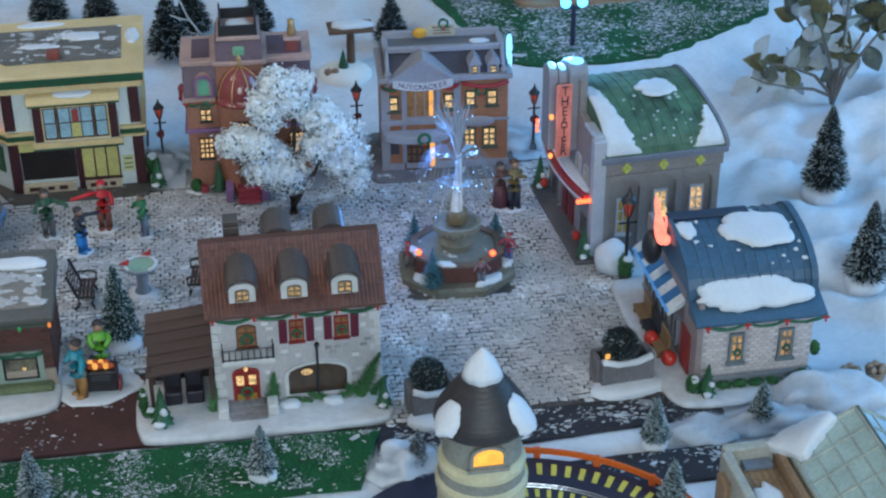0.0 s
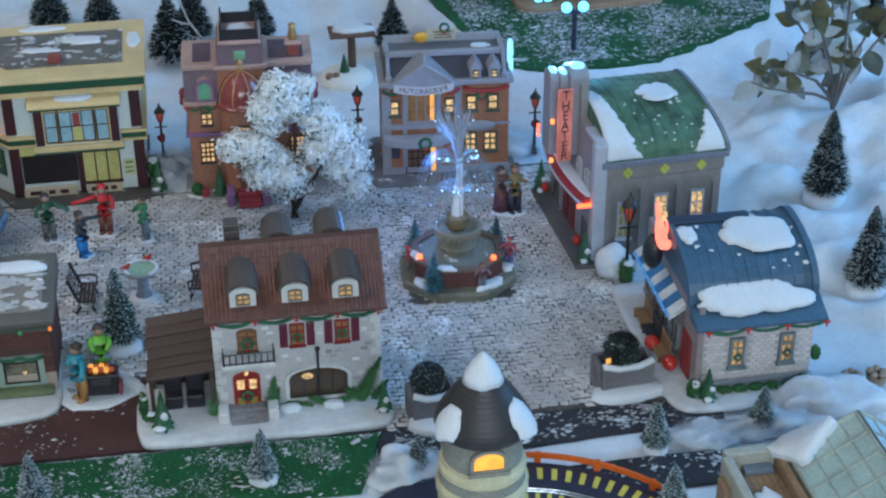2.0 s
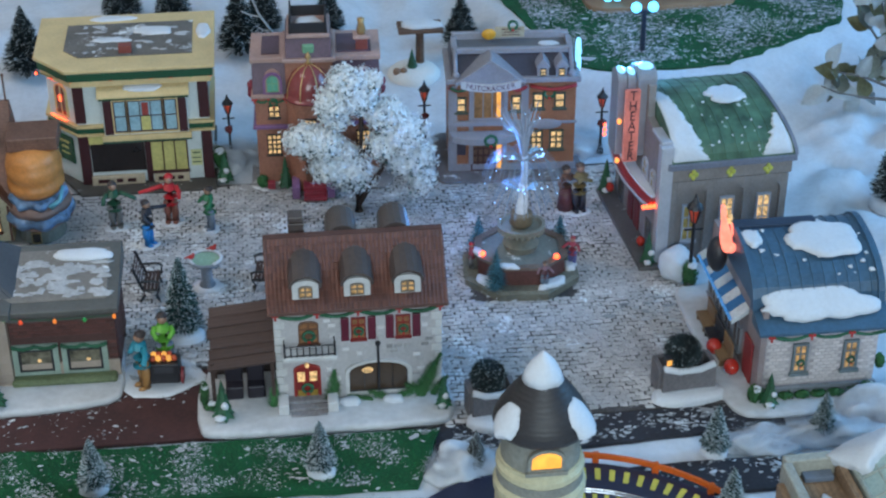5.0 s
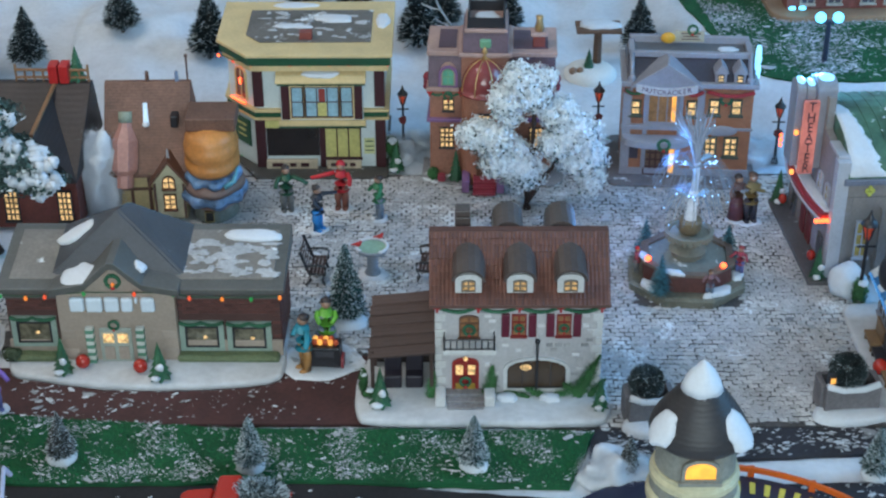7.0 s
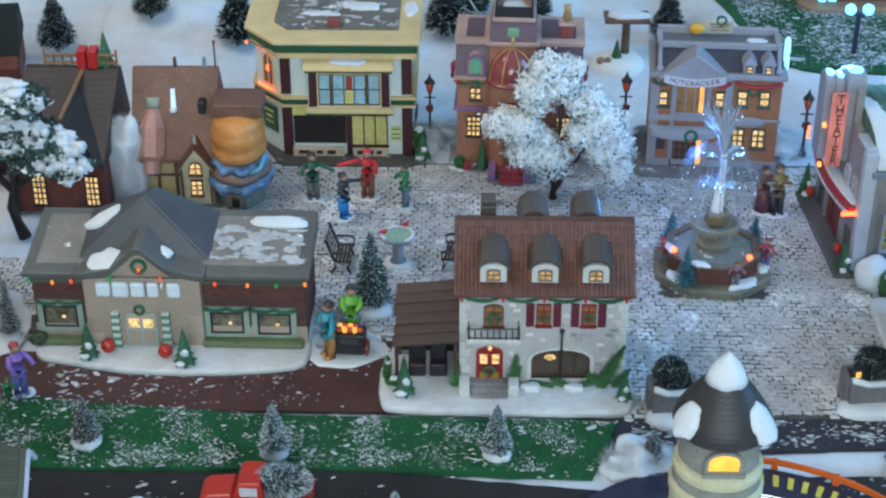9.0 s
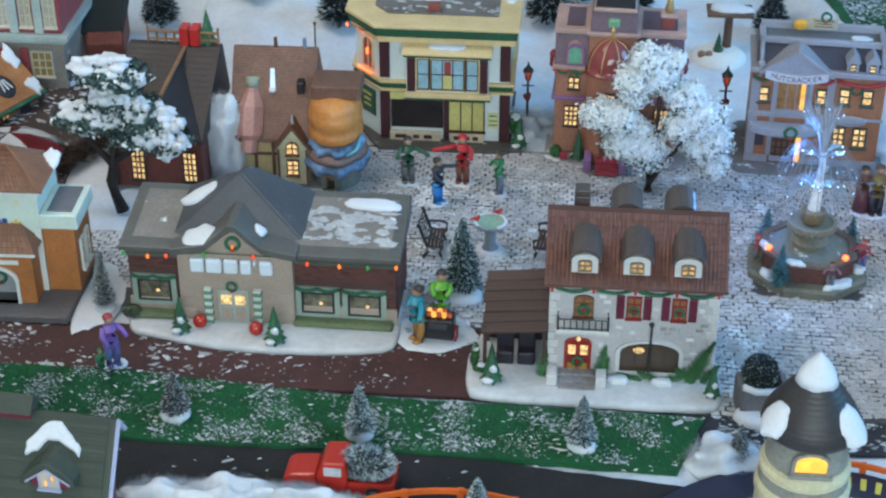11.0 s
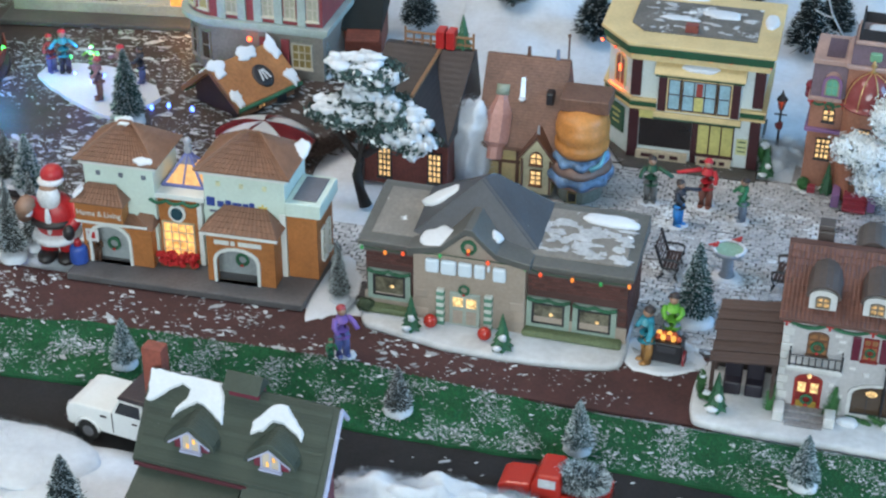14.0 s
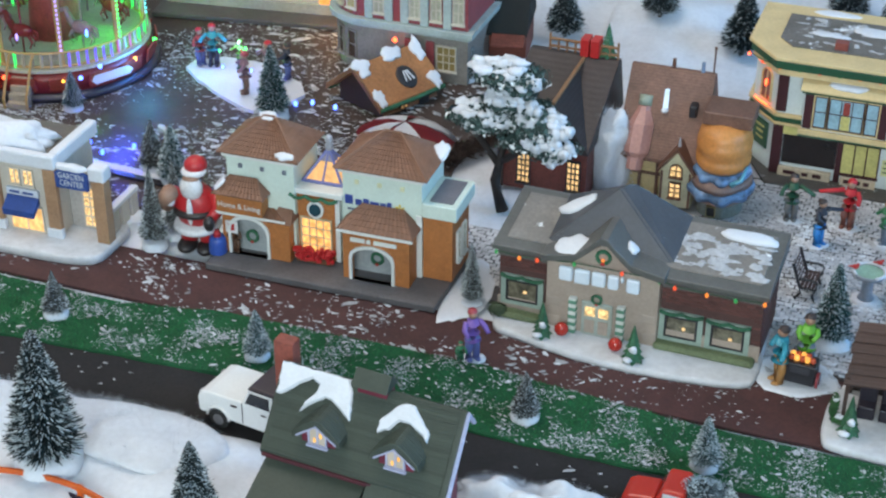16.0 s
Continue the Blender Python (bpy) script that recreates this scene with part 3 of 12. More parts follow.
def stones(parent, m, x0, z0, x1, z1, nx, nz, material, name="stone", holes=(), seed=1, joint=0.0008, proud=0.0010, stagger=True, keep=1.0, ragged=0.0):
    """Stones of a wall that faces -y in m, each its own piece, on two shared meshes a row length."""
    rnd = random.Random(seed)
    cw, ch = (x1 - x0) / nx, (z1 - z0) / nz
    shapes = []
    for k in range(3 if ragged else 1):
        bm = bmnew()
        w, h = cw - joint - ragged * cw * rnd.random(), ch - joint - ragged * ch * rnd.random()
        b = min(w, h) * 0.16
        lo = [bm.verts.new(p) for p in ((-w / 2, 0, -h / 2), (w / 2, 0, -h / 2), (w / 2, 0, h / 2), (-w / 2, 0, h / 2))]
        hi = [bm.verts.new(p) for p in ((-w / 2 + b, -proud, -h / 2 + b), (w / 2 - b, -proud, -h / 2 + b), (w / 2 - b, -proud, h / 2 - b), (-w / 2 + b, -proud, h / 2 - b))]
        bm.faces.new(hi)
        for i in range(4):
            bm.faces.new((lo[i], lo[(i + 1) % 4], hi[(i + 1) % 4], hi[i]))
        shapes.append(finish(bm, name, material))
    for j in range(nz):
        off = (j % 2) * 0.5 * cw if stagger else 0.0
        for i in range(nx - (1 if off else 0)):
            x, z = x0 + cw * (i + 0.5) + off, z0 + ch * (j + 0.5)
            if any(a - cw * 0.45 < x < b + cw * 0.45 and c - ch * 0.45 < z < d + ch * 0.45 for a, c, b, d in holes) or rnd.random() > keep:
                continue
            ob = new(name, shapes[rnd.randrange(len(shapes))])
            ob.parent = parent
            ob.matrix_local = m @ Matrix.Translation((x, 0, z))


def bars(parent, m, rows, material, name="lettering", depth=0.0006):
    """Writing too small to read: plain bars. rows of (x, z, width, height)."""
    bm = bmnew()
    for x, z, w, h in rows:
        box(bm, x - w / 2, -depth, z - h / 2, x + w / 2, 0, z + h / 2)
    part(name, bm, material, parent, m=m)


def words(parent, m, text, size, material, name="lettering", depth=0.0005):
    """Readable words as a mesh that faces -y in m, centred on its origin."""
    cu = bpy.data.curves.new(name, "FONT")
    cu.body, cu.size, cu.extrude, cu.align_x, cu.align_y = text, size, depth, "CENTER", "CENTER"
    cu.resolution_u = 2
    tmp = bpy.data.objects.new(name, cu)
    scene.collection.objects.link(tmp)
    bpy.context.view_layer.update()
    me = bpy.data.meshes.new_from_object(tmp.evaluated_get(bpy.context.evaluated_depsgraph_get()))
    bpy.data.objects.remove(tmp)
    me.transform(m @ pose(0, 0, 0, 90, 0, 0))
    me.materials.clear()
    me.materials.append(material)
    ob = new(name, me)
    ob.parent = parent
    return ob


def bulbs(parent, pts, mats, r=0.0022):
    for k, p in enumerate(pts):
        bm = bmnew()
        ball(bm, p, (r, r, r * 1.35), 8)
        part("bulb", bm, mats[k % len(mats)], parent, "small coloured light bulb", smooth=True)


# ---- white stone restaurant ----
def restaurant():
    r = thing("restaurant_house", pose(0.076, 1.372, 0), "white stone porcelain restaurant with brown tiled roof and lit windows", "house")
    stone = mat("restaurant_stucco", (0.47, 0.455, 0.47), rough=0.6, var=0.14, bump=0.3)
    pale = mat("restaurant_stone", (0.50, 0.49, 0.50), rough=0.55, var=0.3, island=0.7)
    trim = mat("restaurant_trim", (0.58, 0.575, 0.575), rough=0.5, var=0.1)
    tile = mat("restaurant_tile", (0.125, 0.048, 0.034), rough=0.5, var=0.2, island=0.5)
    under = mat("restaurant_roof", (0.09, 0.036, 0.026), rough=0.6)
    greyroof = mat("dormer_slate", (0.075, 0.057, 0.053), rough=0.42, var=0.2, snow=0.1, snow_scale=120)
    upper = glow("upper_pane", (1.0, 0.50, 0.24), 0.11, 0.95, 190.0)
    iron = BLACK
    red = mat("door_red", (0.22, 0.02, 0.02), rough=0.35)
    maroon = mat("shutter_maroon", (0.12, 0.015, 0.035), rough=0.4)
    snow_base(r, [(-0.166, -0.038), (-0.15, -0.049), (-0.02, -0.051), (0.084, -0.051), (0.094, -0.032), (0.092, 0.03), (0.086, 0.10), (-0.15, 0.10), (-0.160, 0.045), (-0.168, 0.02)])
    bm = bmnew()
    box(bm, -0.084, 0, 0.004, 0.084, 0.094, 0.118, 0.001)
    wall_ = part("wall", bm, stone, r)
    holes = [(-0.07, 0.0, -0.036, 0.106), (-0.018, 0.075, 0.018, 0.108), (0.027, 0.075, 0.063, 0.108), (-0.016, 0.012, 0.054, 0.056), (-0.08, 0.0, -0.02, 0.02)]
    stones(wall_, at(0, -0.0002, 0), -0.076, 0.012, 0.076, 0.112, 17, 17, pale, holes=holes, seed=3, keep=0.42, ragged=0.35)
    stones(wall_, at(0.084, 0.0, 0, 90), 0.002, 0.012, 0.092, 0.112, 8, 14, pale, seed=4, keep=0.35, ragged=0.35)
    for sx in (-1, 1):
        for k in range(11):
            w = 0.011 if k % 2 else 0.007
            x = sx * 0.0845
            flatbox(r, "quoin", I4, min(x, x - sx * w), -0.0016, 0.012 + 0.0095 * k, max(x, x - sx * w), 0.006, 0.0205 + 0.0095 * k, trim, 0.0008)
    # steep tiled roof with three arched dormers
    bm = bmnew()
    prism(bm, [(-0.011, 0.1185), (-0.010, 0.122), (0.040, 0.178), (0.050, 0.178), (0.104, 0.122), (0.105, 0.1185)], "x", -0.090, 0.090, 0.0008)
    roof = part("roof", bm, under, r)
    bm = bmnew()
    tiles(bm, (0, -0.0105, 0.122), (1, 0, 0), (0, 0.050, 0.056), 0.180, 0.180, 0.0745, 44, 11, 0.001)
    tagged(part("tile", bm, tile, roof, "brown lapped roof tiles"), kind="stuff")
    for x in (-0.051, 0.000, 0.050):
        d = part("dormer", *[(lambda b: (prism(b, [(px, 0.133 + pz) for px, pz in arch(0.026, 0.021, 0.006)], "y", -0.004, 0.045), b)[1])(bmnew())], trim, r)
        bm = bmnew()
        pr = arch(0.033, 0.0270, 0.0125)[2:]
        inn = [(px * 0.86, pz - 0.0022) for px, pz in pr]
        prism(bm, [(x + px, 0.1335 + pz) for px, pz in pr] + [(x + px, 0.1335 + pz) for px, pz in inn[::-1]], "y", -0.007, 0.052)
        for v in bm.verts:
            v.co.z += 0.26 * max(0.0, v.co.y + 0.007)
        part("dormer_roof", bm, greyroof, d, "dark arched dormer roof")
        d.data.transform(Matrix.Translation((x, 0, 0)))
        window(d, at(x, -0.0042, 0.1365), 0.0115, 0.0105, 2, 2, mat("dormer_frame", (0.16, 0.13, 0.10)), glow("dormer_pane", (1.0, 0.62, 0.26), 0.6, 0.85, 300.0), 0.002, 0.0012, False, bar=0.0018)
    for x in (-0.01, 0.044):
        bm = bmnew()
        prism(bm, [(x + px, 0.135 + pz) for px, pz in arch(0.032, 0.045, 0.016)], "y", 0.055, 0.098)
        part("dormer", bm, greyroof, r, "dark arched rear dormer")
    flatbox(r, "chimney", I4, -0.064, 0.060, 0.13, -0.048, 0.078, 0.182, greyroof, 0.001)
    flatbox(r, "chimney_pot", I4, -0.0635, 0.0605, 0.1825, -0.0485, 0.0775, 0.189, greyroof, 0.001)
    garland(r, at(0, -0.001, 0), -0.082, 0.082, 0.116, 4, 0.006, 0.0018)
    # upper floor
    window(r, at(-0.050, 0, 0.079), 0.017, 0.024, 2, 3, mat("window_brown", (0.16, 0.08, 0.05)), upper, 0.004, 0.0016, bar=0.002)
    wreath(r, at(-0.050, -0.003, 0.089), 0.0055)
    for x in (0.0, 0.045):
        w = window(r, at(x, 0, 0.081), 0.012, 0.023, 2, 3, red, upper, 0.0, 0.0014, bar=0.0018)
        for s in (-1, 1):
            flatbox(w, "shutter", I4, x + s * 0.0135 - 0.004, -0.003, 0.079, x + s * 0.0135 + 0.004, 0.0005, 0.106, maroon, 0.0006)
        wreath(r, at(x, -0.003, 0.091), 0.0042)
    bm = bmnew()
    box(bm, -0.077, -0.017, 0.0665, -0.023, 0.001, 0.072, 0.0012)
    balcony = part("balcony", bm, trim, r, "white balcony slab with black railing")
    bm = bmnew()
    tube(bm, [(-0.075, 0.0, 0.0845), (-0.075, -0.0155, 0.0845), (-0.025, -0.0155, 0.0845), (-0.025, 0.0, 0.0845)], 0.0008, 6)
    part("railing", bm, iron, balcony, "black iron railing")
    bm = bmnew()
    tube(bm, [(-0.075, 0.0, 0.0735), (-0.075, -0.0155, 0.0735), (-0.025, -0.0155, 0.0735), (-0.025, 0.0, 0.0735)], 0.0008, 6)
    part("rail", bm, iron, balcony)
    for k in range(9):
        x = -0.075 + 0.05 * k / 8
        bm = bmnew()
        rod(bm, (x, -0.0155, 0.072), (x, -0.0155, 0.0845 + (0.004 if k in (0, 8) else 0)), 0.0007 + (0.0004 if k in (0, 8) else 0), None, 6)
        part("baluster", bm, iron, balcony)
    # ground floor
    d = window(r, at(-0.0535, 0, 0.010), 0.023, 0.041, 2, 1, mat("door_frame_red", (0.30, 0.03, 0.025), rough=0.35), red, 0.006, 0.0022, False, "door", 0.0022)
    for s in (-1, 1):
        flatbox(d, "pane", I4, -0.0535 + s * 0.0062 - 0.0038, -0.0022, 0.033, -0.0535 + s * 0.0062 + 0.0038, -0.0012, 0.044, WARM, 0.0)
        flatbox(d, "pane", I4, -0.0535 + s * 0.0062 - 0.0038, -0.0022, 0.015, -0.0535 + s * 0.0062 + 0.0038, -0.0012, 0.022, mat("dim_yellow", (0.35, 0.22, 0.04), rough=0.3), 0.0)
    wreath(d, at(-0.0535, -0.003, 0.026), 0.005)
    bm = bmnew()
    ball(bm, (-0.0535, -0.006, 0.055), 0.0026, 8)
    part("lamp", bm, WARM, r, "small lit lamp over the door", smooth=True)
    for k in range(3):
        flatbox(r, "step", I4, -0.072 - 0.001 * k, -0.030 + 0.009 * k, 0.009, -0.035 + 0.001 * k, 0.0, 0.0105 + 0.0022 * k, mat("step_stone", (0.25, 0.24, 0.25), rough=0.7, var=0.25, snow=0.3, snow_scale=90), 0.0006)
    for x in (-0.079, -0.029):
        flatbox(r, "pillar", I4, x - 0.0055, -0.026, 0.009, x + 0.0055, -0.004, 0.021, trim, 0.0015, "white door pillar capped with snow")
    w = window(r, at(0.019, 0, 0.017), 0.058, 0.034, 4, 1, iron, mat("dim_interior", (0.07, 0.045, 0.03), rough=0.2), 0.011, 0.0026, False, "window", 0.0008)
    bm = bmnew()
    ring(bm, [(x * 1.17, -0.005 + z * 1.26) for x, z in arch(0.058, 0.034, 0.011)], [(x * 1.03, z * 1.03) for x, z in arch(0.058, 0.034, 0.011)], -0.003, 0.001)
    part("window_surround", bm, trim, r, m=at(0.019, 0, 0.016))
    bm = bmnew()
    ball(bm, (0.008, -0.0012, 0.041), (0.006, 0.0006, 0.004), 8)
    part("lampshade", bm, WARM, w, "warm light inside the window", smooth=True)
    bm = bmnew()
    rod(bm, (0.019, -0.006, 0.017), (0.019, -0.006, 0.074), 0.0012, None, 8)
    ball(bm, (0.019, -0.006, 0.076), 0.0030, 8)
    rod(bm, (0.019, -0.006, 0.050), (0.019, 0.001, 0.050), 0.0010, None, 6)
    part("lamp_post", bm, iron, r, "thin black lamp post")
    # plants along the wall
    for k, (xa, za, xb, zb, wd) in enumerate(((-0.029, 0.010, -0.026, 0.046, 0.0075), (-0.036, 0.010, -0.022, 0.030, 0.006), (0.058, 0.011, 0.083, 0.058, 0.0080), (0.062, 0.011, 0.074, 0.040, 0.008), (0.066, 0.011, 0.046, 0.024, 0.007), (0.072, 0.011, 0.090, 0.030, 0.006), (0.036, 0.010, 0.058, 0.018, 0.006), (0.030, 0.010, 0.008, 0.017, 0.006), (0.012, 0.010, -0.014, 0.014, 0.005), (-0.090, 0.010, -0.086, 0.040, 0.006))):
        sprig(r, (xa, -0.010, za), (xb, -0.004, zb), wd, k)
    for k, x in enumerate((-0.010, 0.032)):
        bm = bmnew()
        pad(bm, (x, -0.012, 0.0095), (1, 0, 0), (0, 1, 0), 0.011, 0.006, 0.005, k, 0.3)
        part("snow", bm, SNOW, r, "snow heap", smooth=True)
    topiary(r, (0.083, -0.026, 0.009), 0.036, 0.0085, 2)
    topiary(r, (-0.140, -0.020, 0.009), 0.045, 0.011, 4)
    shrub(r, (-0.158, -0.002, 0.024), (0.005, 0.006, 0.016), seed=21, n=120)
    shrub(r, (-0.152, -0.006, 0.014), (0.008, 0.006, 0.006), seed=22, n=90)
    # lean-to with plank roof, open in front
    plank = mat("dark_plank", (0.070, 0.042, 0.036), rough=0.55, var=0.25, island=0.4, wave=("Y", 60.0, 3.0, 0.3))
    shed = part("shed", *[(lambda b: (box(b, -0.150, 0.055, 0.008, -0.0845, 0.058, 0.075), b)[1])(bmnew())], mat("shed_inside", (0.03, 0.022, 0.02), rough=0.8), r, "open timber lean-to with plank roof")
    for k in range(6):
        y, z = -0.012 + 0.0124 * k, 0.064 + 0.0046 * k
        flatbox(shed, "plank", Matrix.Translation((-0.117, y, z)) @ pose(0, 0, 0, 13, -5 - 0.6 * (k % 2), 0), -0.035 + 0.0012 * (k % 3), -0.0012, -0.0015, 0.033, 0.0128, 0.0016, plank, 0.0005)
    for x, y in ((-0.148, -0.006), (-0.088, -0.006), (-0.148, 0.05)):
        flatbox(shed, "post", I4, x - 0.002, y - 0.002, 0.008, x + 0.002, y + 0.002, 0.066, plank, 0.0004)
    for x in (-0.128, -0.106):
        bm = bmnew()
        box(bm, x - 0.009, 0.008, 0.0085, x + 0.009, 0.022, 0.024, 0.002)
        box(bm, x - 0.009, 0.020, 0.0085, x + 0.009, 0.025, 0.048, 0.002)
        part("chair", bm, mat("dark_violet_seat", (0.016, 0.013, 0.022), rough=0.5), shed, "dark high-backed seat")


restaurant()


# ---- long grey store with a gabled entrance ----
def store():
    r = thing("store_house", pose(-0.315, 1.445, 0, 0, 0, -0.6), "grey-roofed porcelain store with a lit gabled entrance", "house")
    brick = mat("store_brick", (0.10, 0.036, 0.03), rough=0.6, var=0.3, island=0.5)
    mortar = mat("store_wall", (0.085, 0.04, 0.036), rough=0.7)
    beige = mat("store_stone", (0.36, 0.29, 0.24), rough=0.55, var=0.12)
    grey = mat("store_roof_edge", (0.10, 0.10, 0.095), rough=0.45, var=0.15)
    flat = mat("store_roof_flat", (0.19, 0.175, 0.16), rough=0.5, var=0.2, snow=0.42, snow_scale=40)
    dark = mat("store_roof_dark", (0.060, 0.062, 0.072), rough=0.4, var=0.15, snow=0.08)
    green = mat("window_mint", (0.28, 0.36, 0.31), rough=0.5)
    hedge = mat("hedge_paint", (0.11, 0.14, 0.07), rough=0.7, var=0.3, bump=0.6)
    snow_base(r, [(-0.150, -0.034), (-0.10, -0.044), (-0.04, -0.058), (0.03, -0.060), (0.13, -0.050), (0.146, -0.038), (0.149, -0.01), (0.146, 0.02), (0.144, 0.11), (-0.146, 0.11)])
    for x0, x1 in ((-0.144, -0.086), (0.036, 0.144)):
        bm = bmnew()
        box(bm, x0, 0, 0.006, x1, 0.095, 0.090, 0.0008)
        w = part("wall", bm, mortar, r, "dark red brick wall")
        holes = [(-0.139, 0.02, -0.093, 0.06), (0.036, 0.014, 0.086, 0.056), (0.084, 0.014, 0.134, 0.056)]
        stones(w, at(0, -0.0001, 0), x0, 0.030, x1, 0.089, int((x1 - x0) / 0.0085), 14, brick, "brick", holes, seed=int(1000 * x1), proud=0.0006, joint=0.0007)
        flatbox(r, "plinth", I4, x0 - 0.001, -0.003, 0.006, x1 + 0.001, 0.0, 0.028, beige, 0.0008)
        flatbox(r, "frieze", I4, x0 - 0.001, -0.0035, 0.080, x1 + 0.001, 0.001, 0.0895, grey, 0.0008)
    stones(r.children[1], at(0.1441, 0, 0, 90), 0.0, 0.012, 0.094, 0.088, 11, 16, brick, "brick", seed=6, proud=0.0006, joint=0.0007)
    # wing roofs: low slope with a raised rim
    for x0, x1 in ((-0.150, -0.070), (0.020, 0.150)):
        bm = bmnew()
        prism(bm, [(-0.010, 0.090), (-0.010, 0.096), (0.095, 0.112), (0.100, 0.112), (0.100, 0.090)], "x", x0, x1, 0.001)
        roof = part("roof", bm, grey, r)
        bm = bmnew()
        a, b = x0 + (0.012 if x0 < 0 else 0.0), x1 - (0.012 if x1 > 0.1 else 0.0)
        prism(bm, [(0.006, 0.0978), (0.086, 0.1100), (0.086, 0.1122), (0.006, 0.1000)], "x", a, b, 0.0006)
        part("roof_field", bm, flat, roof, "worn grey roof dusted with snow")
    # entrance front
    bm = bmnew()
    cx, hw = -0.0255, 0.0615
    sh = [(cx - hw, 0.006), (cx + hw, 0.006), (cx + hw, 0.094), (cx + hw * 0.5, 0.098), (cx + 0.016, 0.111), (cx, 0.123), (cx - 0.016, 0.111), (cx - hw * 0.5, 0.098), (cx - hw, 0.094)]
    prism(bm, sh, "y", -0.012, 0.06, 0.0008)
    front = part("gable_wall", bm, beige, r, "beige stone entrance front")
    stones(front, at(0, -0.0121, 0), cx - hw, 0.012, cx + hw, 0.094, 7, 7, mat("store_block", (0.38, 0.31, 0.26), rough=0.55, var=0.16, island=0.5), "stone", [(-0.05, 0.0, -0.006, 0.055), (-0.076, 0.066, 0.022, 0.09), (-0.066, 0.0, 0.012, 0.055)], 9, proud=0.0005)
    edge = [(cx - hw - 0.006, 0.091), (cx - hw * 0.5, 0.098), (cx - 0.016, 0.1115), (cx - 0.004, 0.1235), (cx + 0.004, 0.1235), (cx + 0.016, 0.1115), (cx + hw * 0.5, 0.098), (cx + hw + 0.006, 0.091)]
    bm = bmnew()
    prism(bm, edge + [(x, z + 0.0085) for x, z in edge[::-1]], "y", -0.018, 0.055, 0.001)
    part("gable_roof", bm, grey, r, "grey curved gable roof")
    bm = bmnew()
    base = [(-0.096, 0.010, 0.099), (0.046, 0.010, 0.099), (0.046, 0.096, 0.113), (-0.096, 0.096, 0.113)]
    bv = [bm.verts.new(p) for p in base]
    t0, t1 = bm.verts.new((cx - 0.002, 0.050, 0.158)), bm.verts.new((cx + 0.010, 0.066, 0.158))
    for q in ((bv[0], bv[1], t0), (bv[1], bv[2], t1, t0), (bv[2], bv[3], t1), (bv[3], bv[0], t0, t1), (bv[3], bv[2], bv[1], bv[0])):
        bm.faces.new(q)
    bmesh.ops.bevel(bm, geom=list(bm.edges), offset=0.002, segments=2, affect="EDGES")
    part("hip_roof", bm, dark, r, "dark slate hip roof")
    for o, u, v, ru, rv, th, sd, rg in (((-0.062, 0.000, 0.1065), (1, 0, 0.22), (0, 1, 0.30), 0.020, 0.016, 0.004, 2.0, 0.2), ((-0.074, 0.058, 0.1235), (1, 0, 0.62), (0, 1, 0.15), 0.024, 0.012, 0.004, 5.0, 0.22), ((0.000, 0.008, 0.1130), (1, 0, -0.62), (0, 1, 0.1), 0.007, 0.008, 0.0025, 8.0, 0.3), ((0.108, 0.074, 0.1105), (1, 0, 0), (0, 1, 0.15), 0.032, 0.010, 0.004, 3.3, 0.2)):
        bm = bmnew()
        pad(bm, o, u, v, ru, rv, th, sd, rg)
        part("snow", bm, SNOW, r, "snow patch", smooth=True)
    bm = bmnew()
    for k in range(60):
        rnd = random.Random(k)
        pad(bm, (rnd.uniform(0.03, 0.138), (y := rnd.uniform(0.01, 0.065)), 0.0995 + 0.152 * (y - 0.006)), (1, 0, 0), (0, 1, 0.15), rnd.uniform(0.003, 0.012), rnd.uniform(0.002, 0.006), 0.0010, k * 1.7, 0.6, 14)
    tagged(part("snow", bm, mat("thin_snow", (0.42, 0.43, 0.45), rough=0.8, var=0.25), r, "thin scraps of snow", smooth=True), kind="stuff")
    wreath(r, at(cx, -0.0125, 0.108), 0.007)
    bm = bmnew()
    ball(bm, (cx, -0.0155, 0.105), 0.0020, 8)
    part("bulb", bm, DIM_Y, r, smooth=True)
    # the shop's sign: plain pale blocks
    for x, w, z0 in ((-0.0650, 0.0155, 0.0722), (-0.0470, 0.0175, 0.0716), (-0.0290, 0.0155, 0.0722), (-0.0130, 0.0125, 0.0722), (-0.0032, 0.0038, 0.0825), (0.0085, 0.0145, 0.0718)):
        flatbox(r, "sign_block", I4, x - w / 2, -0.0185, z0, x + w / 2, -0.0122, 0.0893, mat("sign_pale_blue", (0.66, 0.74, 0.82), rough=0.45, var=0.05), 0.0028, "pale blue rounded sign block")
    # door with striped posts
    d = part("door", *[(lambda b: (box(b, -0.046, -0.0145, 0.008, -0.012, -0.0121, 0.050, 0.0008), b)[1])(bmnew())], mat("door_sage", (0.33, 0.37, 0.33), rough=0.5), r, "sage green double door with lit panes")
    for x in (-0.0365, -0.0215):
        flatbox(d, "pane", I4, x - 0.0055, -0.0156, 0.033, x + 0.0055, -0.0147, 0.044, WARM, 0.0)
        flatbox(d, "door_panel", I4, x - 0.0055, -0.0156, 0.012, x + 0.0055, -0.0147, 0.028, beige, 0.0004)
    for x in (-0.0555, -0.0025):
        flatbox(r, "post", I4, x - 0.0040, -0.0186, 0.008, x + 0.0040, -0.0122, 0.0525, mat("post_white", (0.6, 0.62, 0.58), rough=0.5), 0.0004, "green and white striped post")
        post = r.children[-1]
        for k in range(5):
            flatbox(post, "stripe", I4, x - 0.0043, -0.0190, 0.0090 + 0.0092 * k, x + 0.0043, -0.0121, 0.0134 + 0.0092 * k, mat("post_green", (0.10, 0.25, 0.17), rough=0.5), 0.0002)
    wreath(r, at(-0.029, -0.0155, 0.056), 0.005)
